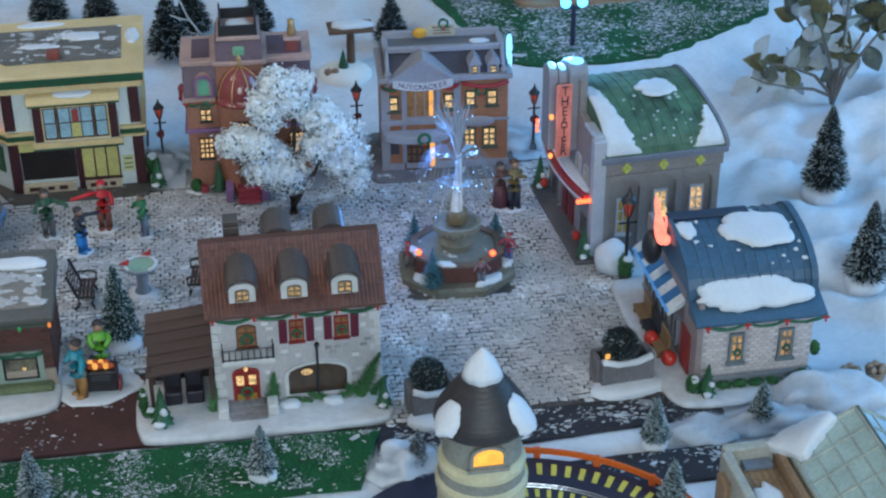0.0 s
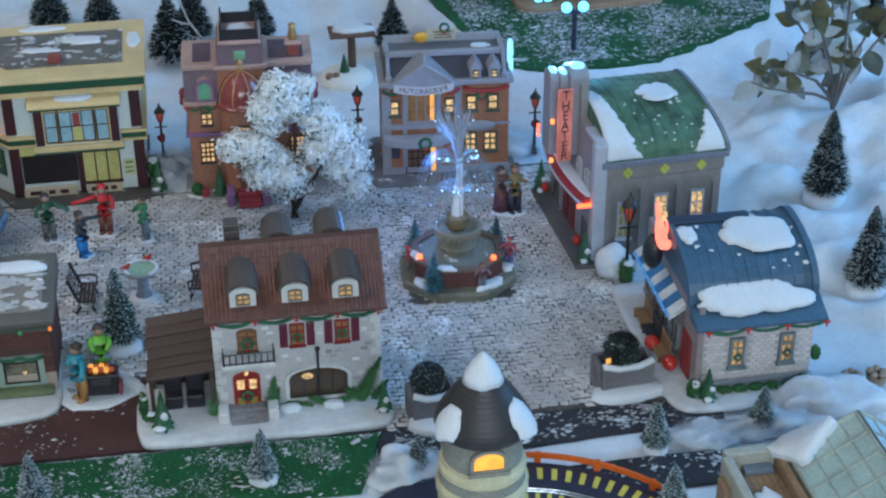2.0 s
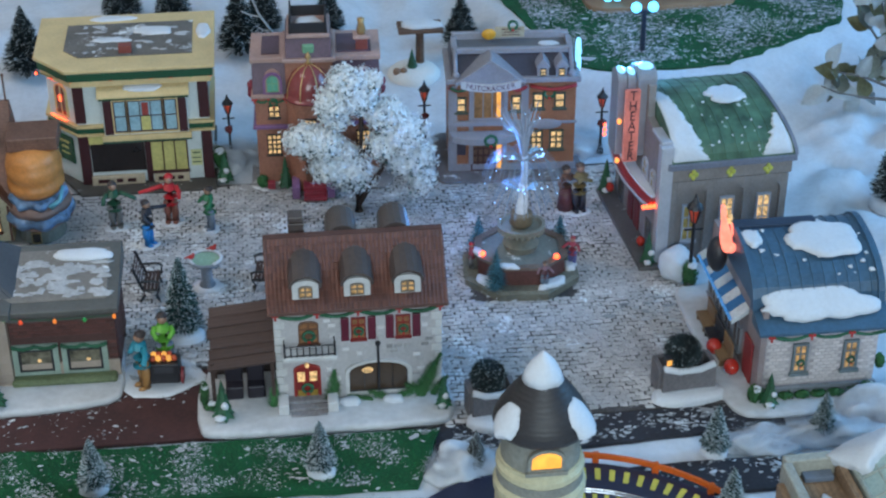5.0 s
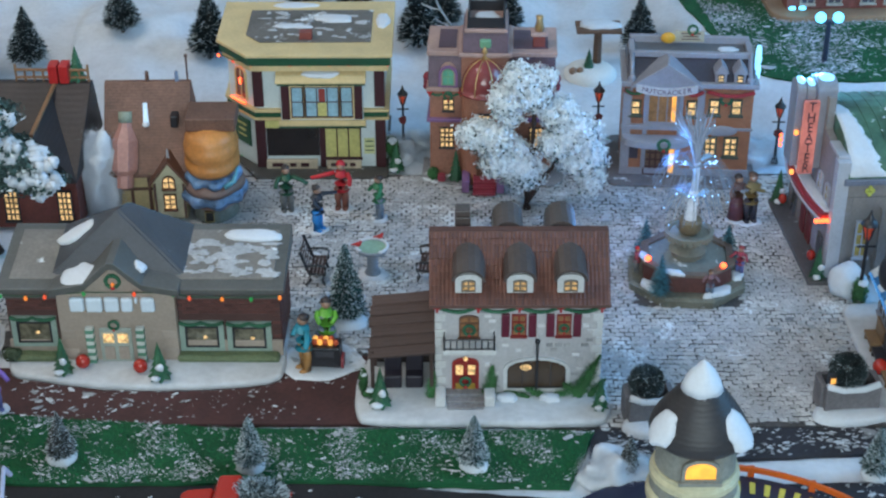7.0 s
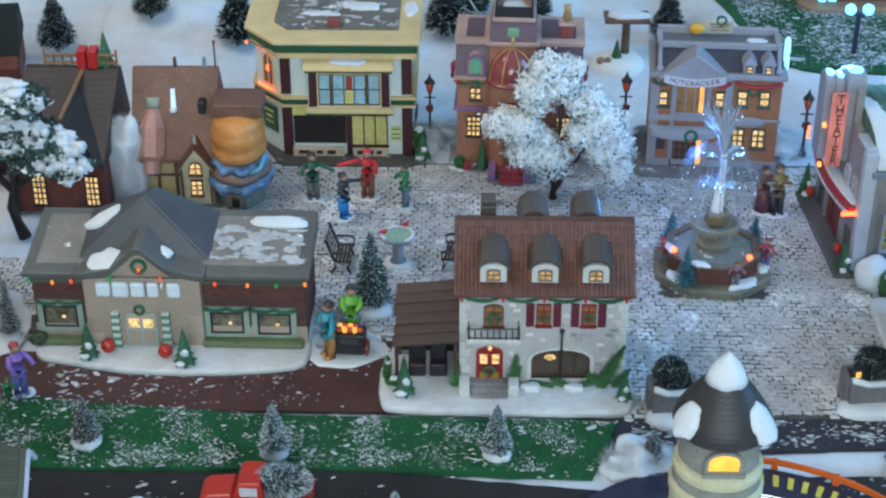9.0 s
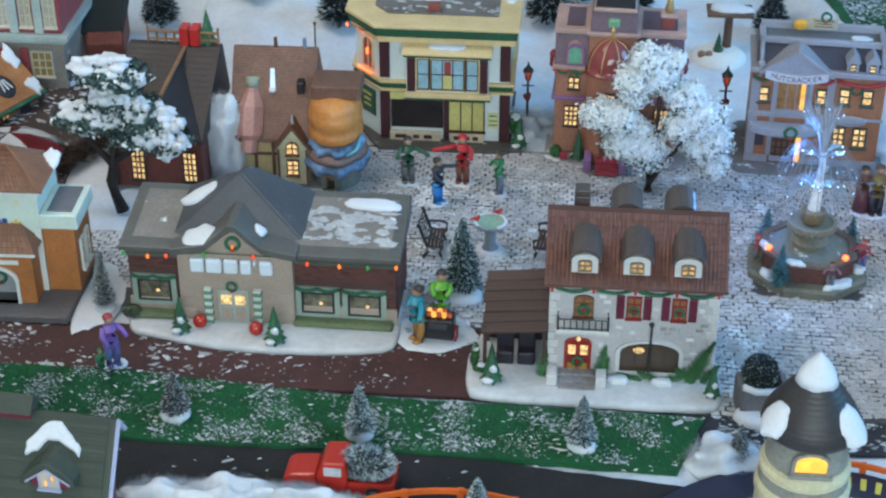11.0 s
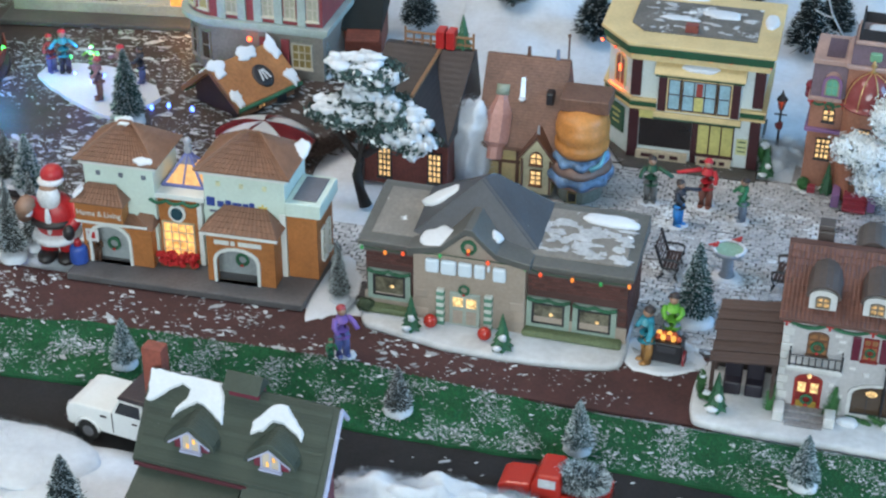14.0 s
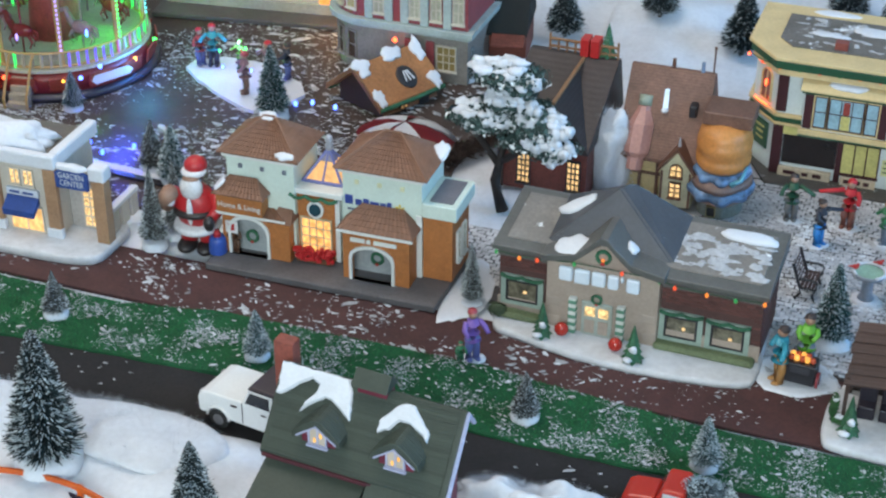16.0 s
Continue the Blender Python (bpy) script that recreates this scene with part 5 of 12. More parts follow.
# ---- brick concert hall ----
def hall():
    r = thing("concert_hall_house", pose(0.3047, 1.8502, 0, 0, 0, -3.9) @ Matrix.Diagonal((0.942, 0.875, 0.953, 1)), "orange brick porcelain concert hall with grey pediment and lit windows", "house")
    brick = mat("hall_brick", (0.36, 0.135, 0.062), rough=0.55, var=0.22, bump=0.3, wave=("Z", 170.0, 1.2, 0.4))
    grey = mat("hall_grey", (0.27, 0.265, 0.30), rough=0.5, var=0.12)
    slate = mat("hall_slate", (0.055, 0.05, 0.065), rough=0.4, var=0.2)
    red = mat("hall_swag", (0.36, 0.02, 0.03), rough=0.5)
    bm = bmnew()
    prism(bm, rounded(0.20, 0.16, 0.015, 0.0, 0.045), "z", 0.0018, 0.006, 0.001)
    part("base", bm, mat("hall_base", (0.16, 0.15, 0.16), rough=0.7, snow=0.45), r, "grey base dusted with snow")
    flatbox(r, "wall", I4, -0.082, 0, 0.006, 0.088, 0.10, 0.137, brick, 0.0008)
    flatbox(r, "plinth", I4, -0.084, -0.003, 0.006, 0.090, 0.0, 0.016, grey, 0.0008)
    for x0, x1 in ((-0.084, -0.072), (-0.056, -0.050), (-0.010, -0.004), (0.014, 0.024)):
        flatbox(r, "pilaster", I4, x0, -0.004, 0.0165, x1, 0.0, 0.132, grey, 0.0008)
    flatbox(r, "band", I4, -0.085, -0.006, 0.074, 0.022, 0.0, 0.081, grey, 0.0008)
    flatbox(r, "band", I4, 0.0225, -0.003, 0.074, 0.090, 0.0, 0.078, grey, 0.0008)
    flatbox(r, "cornice", I4, -0.087, -0.010, 0.1372, 0.093, 0.104, 0.145, grey, 0.0015)
    bm = bmnew()
    prism(bm, [(-0.004, 0.1452), (0.026, 0.167), (0.075, 0.167), (0.1, 0.1452)], "x", -0.080, 0.087, 0.0008)
    roof = part("roof", bm, slate, r, "dark slate mansard roof")
    for y0, y1, z1 in ((0.022, 0.030, 0.175), (0.072, 0.080, 0.178)):
        flatbox(roof, "parapet", I4, -0.076, y0, 0.1672, 0.083, y1, z1, grey, 0.001)
    for x0, x1 in ((-0.078, -0.070), (0.077, 0.085)):
        flatbox(roof, "parapet", I4, x0, 0.0305, 0.1672, x1, 0.0715, 0.174, grey, 0.001)
        bm = bmnew()
        rod(bm, ((x0 + x1) / 2, -0.006, 0.146), ((x0 + x1) / 2, 0.024, 0.174), 0.003, 0.003, 8)
        ball(bm, ((x0 + x1) / 2, -0.006, 0.149), 0.0055, 10)
        part("hip_moulding", bm, grey, roof, smooth=True)
    flatbox(roof, "roof_field", I4, -0.0695, 0.031, 0.1672, 0.0765, 0.071, 0.169, mat("hall_deck", (0.12, 0.12, 0.13), snow=0.3, snow_scale=50), 0)
    bm = bmnew()
    pad(bm, (0.055, 0.05, 0.169), (1, 0, 0), (0, 1, 0), 0.015, 0.008, 0.002, 4)
    part("snow", bm, SNOW, roof, smooth=True)
    # sign on the roof: plain emblem and board
    flatbox(r, "sign_board", I4, -0.018, 0.060, 0.175, 0.022, 0.063, 0.190, mat("sign_tan", (0.42, 0.36, 0.26)), 0.0006, "small tan roof sign with writing")
    bars(r, at(0.004, 0.0598, 0.183), [(0, 0.004, 0.026, 0.0016), (0, 0.0, 0.020, 0.0014), (0, -0.004, 0.024, 0.0014)], mat("sign_brown", (0.12, 0.07, 0.05)))
    bm = bmnew()
    ball(bm, (-0.026, 0.058, 0.181), (0.010, 0.004, 0.008), 12)
    part("emblem", bm, mat("emblem_orange", (0.62, 0.30, 0.03), rough=0.4), r, "plain orange emblem", smooth=True)
    wreath(r, at(0.006, 0.060, 0.193), 0.006)
    # pediment with its arched name band
    bm = bmnew()
    prism(bm, [(-0.072, 0.138), (0.016, 0.138), (-0.028, 0.168)], "y", -0.014, 0.03, 0.0008)
    ped = part("pediment", bm, grey, r, "grey triangular pediment")
    for x0, x1 in ((-0.075, -0.028), (0.019, -0.028)):
        bm = bmnew()
        prism(bm, [(x0, 0.137), (x1, 0.169), (x1, 0.174), (x0, 0.142)], "y", -0.018, 0.034, 0.0006)
        part("raking_cornice", bm, grey, ped)
    bm = bmnew()
    lathe(bm, [(0.003, 0.168), (0.001, 0.186)], 8, (-0.028, -0.012))
    part("finial", bm, grey, ped)
    arcn = 10
    up = [(-0.028 + 0.040 * (2 * k / arcn - 1), 0.1335 + 0.006 * (2 * k / arcn - 1) ** 2 + 0.006) for k in range(arcn + 1)]
    bm = bmnew()
    prism(bm, up + [(x, z - 0.011) for x, z in up[::-1]], "y", -0.0185, -0.0145, 0.0004)
    part("name_board", bm, mat("hall_name_board", (0.50, 0.50, 0.52)), ped, "pale arched name board")
    for k, ch in enumerate("NUTCRACKER"):
        u = (k - 4.5) / 5.2
        words(ped, at(-0.028 + 0.034 * u, -0.0187, 0.1335 + 0.0058 * u * u + 0.0005) @ pose(0, 0, 0, 0, -8 * u, 0), ch, 0.0098, mat("letter_purple", (0.10, 0.03, 0.08)), depth=0.0003)
    # openings
    window(r, at(-0.031, -0.0012, 0.085), 0.036, 0.040, 3, 1, grey, mat("hall_interior", (0.36, 0.17, 0.06), rough=0.4, var=0.4), 0, 0.002)
    flatbox(r, "curtain", I4, -0.019, -0.0045, 0.086, -0.0135, -0.0023, 0.124, AMBER, 0.0004, "warm lit curtain")
    for x, z, w, h, c, rw in ((-0.0665, 0.096, 0.009, 0.017, 1, 2), (0.0075, 0.096, 0.009, 0.018, 1, 2), (0.037, 0.099, 0.010, 0.018, 1, 2), (0.066, 0.099, 0.010, 0.018, 1, 2), (0.036, 0.038, 0.012, 0.024, 2, 3), (0.063, 0.038, 0.014, 0.024, 2, 3)):
        window(r, at(x, -0.0002, z), w, h, c, rw, mat("hall_frame", (0.06, 0.07, 0.05)), WARM, 0, 0.0026, bar=0.0024)
    wreath(r, at(0.0515, -0.002, 0.120), 0.007)
    garland(r, at(0, -0.006, 0), -0.082, -0.056, 0.133, 1, 0.006, 0.0018, False)
    for x0, x1 in ((-0.083, -0.056), (-0.003, 0.021), (0.026, 0.088)):
        bm = bmnew()
        tube(bm, [(x0 + (x1 - x0) * k / 8, -0.006, 0.132 - 0.006 * math.sin(math.pi * k / 8)) for k in range(9)], 0.0026, 6)
        part("swag", bm, red, r, "red cloth swag", smooth=True)
    for x in (0.042, 0.067):
        d = flatbox(r, "dormer", I4, x - 0.0075, -0.006, 0.1452, x + 0.0075, 0.022, 0.158, grey, 0.0006, "grey gabled dormer")
        bm = bmnew()
        prism(bm, [(x - 0.010, 0.158), (x + 0.010, 0.158), (x, 0.171)], "y", -0.008, 0.02, 0.0006)
        part("dormer_roof", bm, grey, d)
        window(d, at(x, -0.0062, 0.1475), 0.006, 0.008, 1, 2, mat("hall_frame", (0.06, 0.07, 0.05)), WARM, 0, 0.001, False)
    # arched porch
    bm = bmnew()
    n = 12
    prism(bm, [(-0.082, -0.002)] + [(-0.037 + 0.045 * math.cos(math.pi * (1 + k / n)), -0.010 - 0.020 * math.sin(math.pi * k / n)) for k in range(n + 1)] + [(0.020, -0.002)], "z", 0.056, 0.066, 0.001)
    part("porch_roof", bm, mat("porch_grey", (0.30, 0.31, 0.36), rough=0.45, snow=0.25), r, "curved grey porch roof")
    wreath(r, at(-0.028, -0.030, 0.064), 0.0075)
    window(r, at(-0.036, -0.0012, 0.008), 0.030, 0.042, 4, 4, mat("hall_door", (0.07, 0.025, 0.02)), mat("hall_dim", (0.16, 0.09, 0.05), rough=0.3), 0, 0.002, False, "door", 0.0024)
    flatbox(r, "pane", I4, -0.018, -0.0042, 0.010, -0.0115, -0.0025, 0.050, AMBER, 0, "warm lit door leaf")
    flatbox(r, "plaque", I4, -0.076, -0.003, 0.030, -0.060, 0.0, 0.050, mat("hall_plaque", (0.05, 0.04, 0.06)), 0.0008)
    # oval lit wheel on the corner and oval plaque
    bm = bmnew()
    tube(bm, [(0.093, 0.035 + 0.012 * math.cos(math.tau * k / 20), 0.158 + 0.022 * math.sin(math.tau * k / 20)) for k in range(21)], 0.0028, 6)
    part("neon_ring", bm, glow("cyan_light", (0.22, 0.62, 1.0), 2.2, 0.2), r, "glowing pale blue oval ring", smooth=True)
    bm = bmnew()
    ball(bm, (0.048, -0.003, 0.074), (0.022, 0.002, 0.008), 14)
    part("plaque", bm, grey, r, "grey oval plaque", smooth=True)


hall()


# ---- theater with green barrel roof ----
def theater():
    r = thing("theater_house", pose(0.4483, 1.6039, 0, 0, 0, 3.6) @ Matrix.Diagonal((0.889, 1.038, 1.079, 1)), "grey porcelain theater with snowy green barrel roof and lit marquee", "house")
    grey = mat("theater_grey", (0.24, 0.22, 0.215), rough=0.55, var=0.15, bump=0.25)
    pale = mat("theater_pale", (0.42, 0.44, 0.50), rough=0.5, var=0.1)
    trim = mat("theater_bluegrey", (0.16, 0.18, 0.24), rough=0.5)
    green = mat("theater_green", (0.066, 0.145, 0.092), rough=0.5, var=0.45, grain=70, snow=0.36, snow_scale=70)
    red = mat("theater_red", (0.30, 0.02, 0.025), rough=0.4)
    leaded = mat("leaded_pane", (0.45, 0.33, 0.10), rough=0.2, var=0.4, grain=220)
    W_, D_, H_ = 0.162, 0.165, 0.122
    bm = bmnew()
    prism(bm, [(-0.036, -0.014), (0.0, -0.016), (0.0, 0.19), (-0.036, 0.175)], "z", 0.0018, 0.007, 0.0012)
    part("base", bm, mat("theater_base", (0.10, 0.095, 0.10), rough=0.7, snow=0.35), r, "dark pavement base dusted with snow")
    flatbox(r, "wall", I4, 0.0005, 0, 0.002, W_, D_, H_, grey, 0.0008)
    # side wall: three arched recesses between pilasters
    for k in range(4):
        x = 0.006 + 0.0500 * k
        flatbox(r, "pilaster", I4, x - 0.005, -0.0045, 0.003, x + 0.005, 0.0, 0.102, grey, 0.0008)
    bm = bmnew()
    for k in range(3):
        x = 0.031 + 0.050 * k
        outer = [(x - 0.020, 0.102), (x - 0.020, 0.082)] + [(x - 0.020 * math.cos(math.pi * q / 10), 0.082 + 0.015 * math.sin(math.pi * q / 10)) for q in range(11)] + [(x + 0.020, 0.082), (x + 0.020, 0.102)]
        prism(bm, outer, "y", -0.0045, 0.0)
    part("arcade", bm, grey, r, "grey arcade over the side windows")
    flatbox(r, "frieze", I4, -0.002, -0.005, 0.1025, W_ + 0.002, 0.0, 0.118, grey, 0.0008)
    flatbox(r, "cornice", I4, -0.004, -0.010, 0.1182, W_ + 0.006, D_ + 0.008, 0.1255, trim, 0.0012)
    for k in range(3):
        x = 0.031 + 0.050 * k
        window(r, at(x, -0.0008, 0.036 if k else 0.030), 0.015, 0.040, 2, 3, pale, leaded if k == 0 else WARM, 0, 0.0022)
        bm = bmnew()
        for a in range(4):
            ball(bm, (x + 0.0036 * math.cos(a * math.pi / 2), -0.006, 0.110 + 0.0036 * math.sin(a * math.pi / 2)), (0.0032, 0.0012, 0.0032), 8)
        part("rosette", bm, mat("rosette_lemon", (0.50, 0.52, 0.10), rough=0.4), r, "lemon quatrefoil ornament", smooth=True)
    # barrel roof with ribs
    def curve(k, o=0.0):
        a = math.pi * k / 16
        return (D_ / 2 - 0.002 - (D_ / 2 + 0.006 + o) * math.cos(a), 0.1258 + (0.041 + o) * math.sin(a))

    def drawn_in(bm):
        """The far end of the roof leans inward towards the crown."""
        for v in bm.verts:
            if v.co.x > 0.1:
                v.co.x -= 0.016 * max(0.0, (v.co.z - 0.1258) / 0.041) ** 1.4

    bm = bmnew()
    prism(bm, [curve(k) for k in range(17)], "x", 0.0006, W_ + 0.002)
    drawn_in(bm)
    roof = part("roof", bm, green, r, "green barrel roof")
    for q in range(9):
        x = 0.022 + 0.0168 * q
        bm = bmnew()
        tube(bm, [(x * (1 - 0.09 * math.sin(math.pi * k / 16)), *curve(k, 0.0002)) for k in range(17)], 0.0006, 5)
        part("rib", bm, green, roof)
    bm = bmnew()
    prism(bm, [curve(k, 0.002) for k in range(17)], "x", W_ + 0.0022, W_ + 0.007)
    drawn_in(bm)
    part("verge", bm, trim, roof)
    def snow_on(x, k, ru, rv, seed, rough=0.3, thick=0.0026):
        y0, z0 = curve(k, 0.0004)
        y1, z1 = curve(k + 0.5, 0.0004)
        bm = bmnew()
        pad(bm, (x, y0, z0), (1, 0, 0), (0, y1 - y0, z1 - z0), ru, rv, thick, seed, rough * 1.15, 64)
        part("snow", bm, SNOW, roof, "snow patch", smooth=True)
    snow_on(0.096, 7.3, 0.029, 0.018, 7.1, 0.26)

    def snow_band(k0, k1, inner, outer, thick, seed):
        """Snow lying in one soft sheet along the bow of the roof."""
        bm = bmnew()
        n, m = 44, 10
        rows = []
        for i in range(n + 1):
            k = k0 + (k1 - k0) * i / n
            w = 0.0060 * noise.noise(Vector((k * 0.9, seed, 0))) + 0.0046 * noise.noise(Vector((k * 2.6, seed, 4))) + 0.0026 * noise.noise(Vector((k * 8, seed, 8)))
            xa, xb = inner(k), outer(k) + w
            end = min(1.0, 4.0 * i / n, 4.0 * (n - i) / n) ** 0.5
            row = []
            for q in range(m + 1):
                u = q / m
                x = xa + (xb - xa) * u
                rise = thick * end * (1 - (2 * u - 1) ** 6) * (0.8 + 0.5 * noise.noise(Vector((x * 70, k * 0.8, seed))))
                y, z = curve(k, rise - (0.0006 if q in (0, m) else 0.0))
                row.append(bm.verts.new((x, y, z)))
            rows.append(row)
        for ra, rb in zip(rows, rows[1:]):
            for q in range(m):
                bm.faces.new((ra[q], ra[q + 1], rb[q + 1], rb[q]))
        drawn_in(bm)
        part("snow", bm, SNOW, roof, "snow sheet along the roof's edge", smooth=True)

    snow_band(0.2, 8.4, lambda k: 0.0010, lambda k: 0.016 + 0.0040 * (8.4 - k), 0.0028, 1.0)
    snow_band(0.2, 4.8, lambda k: W_ + 0.0012, lambda k: W_ - 0.008 - 0.0050 * (4.8 - k) ** 1.35, 0.0024, 5.0)
    for k in range(16):
        q = random.Random(700 + k)
        snow_on(q.uniform(0.05, 0.135), q.uniform(1.0, 7.5), q.uniform(0.0008, 0.0022), q.uniform(0.0008, 0.0016), k * 1.7, 0.6, 0.0006)
    # street front, facing the square
    bm = bmnew()
    prism(bm, [(-0.004, 0.002), (0.170, 0.002), (0.170, 0.132), (0.150, 0.144), (0.112, 0.150), (0.112, 0.186), (0.062, 0.186), (0.062, 0.150), (0.022, 0.144), (-0.004, 0.132)], "x", -0.010, 0.0003, 0.001)
    front = part("street_front", bm, grey, r, "stepped grey street front")
    flatbox(front, "corner_pilaster", I4, -0.014, -0.007, 0.002, 0.003, 0.006, 0.145, pale, 0.0012)
    for y in (0.020, 0.150):
        flatbox(front, "coping", I4, -0.012, y - 0.020, 0.1445, 0.003, y + 0.018, 0.1485, pale, 0.001)
    for x0, x1, y0, y1, z in ((-0.0225, 0.003, 0.068, 0.104, 0.191), (-0.0345, -0.0228, 0.074, 0.098, 0.186), (-0.047, -0.0348, 0.076, 0.104, 0.187)):
        bm = bmnew()
        prof = [(y0, 0.100), (y1, 0.100)] + [((y0 + y1) / 2 + (y1 - y0) / 2 * math.cos(math.pi * k / 8), z + 0.010 * math.sin(math.pi * k / 8)) for k in range(9)]
        prism(bm, prof, "x", x0, x1, 0.0012)
        pylon = part("pylon", bm, mat("pylon_grey", (0.25, 0.265, 0.31), rough=0.5, var=0.12), front, "pale round-headed sign pylon")
        bm = bmnew()
        ball(bm, ((x0 + x1) / 2, (y0 + y1) / 2 - 0.003, z + 0.0098), ((x1 - x0) * 0.42, 0.010, 0.0022), 10)
        part("lamp", bm, glow("cyan_light", (0.22, 0.62, 1.0), 2.2, 0.2), pylon, "pale blue lit pylon cap", smooth=True)
    for y in (0.025, 0.055, 0.120, 0.150):
        window(front, at(-0.0102, y, 0.072, -90), 0.013, 0.030, 2, 3, pale, leaded, 0.004, 0.002)
    for y in (0.03, 0.075, 0.10, 0.14):
        flatbox(front, "door", I4, -0.0125, y - 0.009, 0.004, -0.0102, y + 0.009, 0.040, mat("theater_door_red", (0.14, 0.015, 0.018), rough=0.4) if y in (0.075, 0.10) else mat("door_glass", (0.10, 0.10, 0.11), rough=0.15), 0.0006)
    # curved marquee
    n = 14
    edge = [(-0.013 - 0.021 * math.sin(math.pi * (0.08 + 0.84 * k / n)) ** 0.6, 0.004 + 0.158 * k / n) for k in range(n + 1)]
    bm = bmnew()
    prism(bm, [(-0.0102, 0.004)] + edge + [(-0.0102, 0.162)], "z", 0.070, 0.078, 0.0008)
    mq = part("marquee", bm, red, r, "red-edged curved marquee topped with snow")
    bm = bmnew()
    prism(bm, [(-0.0104, 0.008)] + [(x * 0.80, 0.010 + (y - 0.004) * 0.92) for x, y in edge] + [(-0.0104, 0.156)], "z", 0.0778, 0.0805, 0.001)
    part("snow", bm, SNOW, mq, smooth=False)
    bm = bmnew()
    tube(bm, [(x - 0.001, y, 0.0715) for x, y in edge], 0.0016, 6)
    part("light_rim", bm, pale, mq, smooth=True)
    for k in (0, 1, 2, 3):
        bm = bmnew()
        u = 0.10 + 0.045 * k
        ball(bm, (-0.031 + 0.0048 * k, -0.0005 + 0.0 * k - 0.002 * (k % 1), 0.0735), (0.0028, 0.0028, 0.0028), 8)
        part("bulb", bm, BULB_R, mq, smooth=True)
    for k in range(3):
        bm = bmnew()
        ball(bm, (-0.030, 0.168, 0.080 + 0.006 * k), 0.0024, 8)
        part("bulb", bm, BULB_R, mq, smooth=True)
    for z in (0.094, 0.141):
        bm = bmnew()
        ball(bm, (-0.0435, 0.074, z), 0.0033, 8)
        part("lamp", bm, glow("sign_lamp", (1.0, 0.30, 0.07), 2.2, 0.1), front, "orange lamp on the sign", smooth=True)
    # blade sign
    bm = bmnew()
    box(bm, -0.0410, 0.060, 0.098, -0.0215, 0.0655, 0.183, 0.0008)
    # light falling on the panel is put in as a faint glow
    sign = part("blade_sign", bm, glow("sign_rose_lit", (1.0, 0.34, 0.30), 0.45, 0.5, 60), r, "tall rose blade sign with dark letters")
    for k, ch in enumerate("THEATER"):
        words(sign, at(-0.0312, 0.0597, 0.1765 - 0.0119 * k), ch, 0.0158, mat("letter_dark", (0.02, 0.015, 0.03)), depth=0.0004)
    topiary(r, (-0.022, -0.004, 0.007), 0.036, 0.010, 7)
    topiary(r, (-0.024, 0.168, 0.007), 0.040, 0.011, 8)
    for y in (0.02, 0.15):
        bm = bmnew()
        ball(bm, (-0.024, y, 0.020), 0.006, 10)
        part("ball_ornament", bm, mat("red_gloss", (0.42, 0.03, 0.02), rough=0.2), r, smooth=True)


theater()


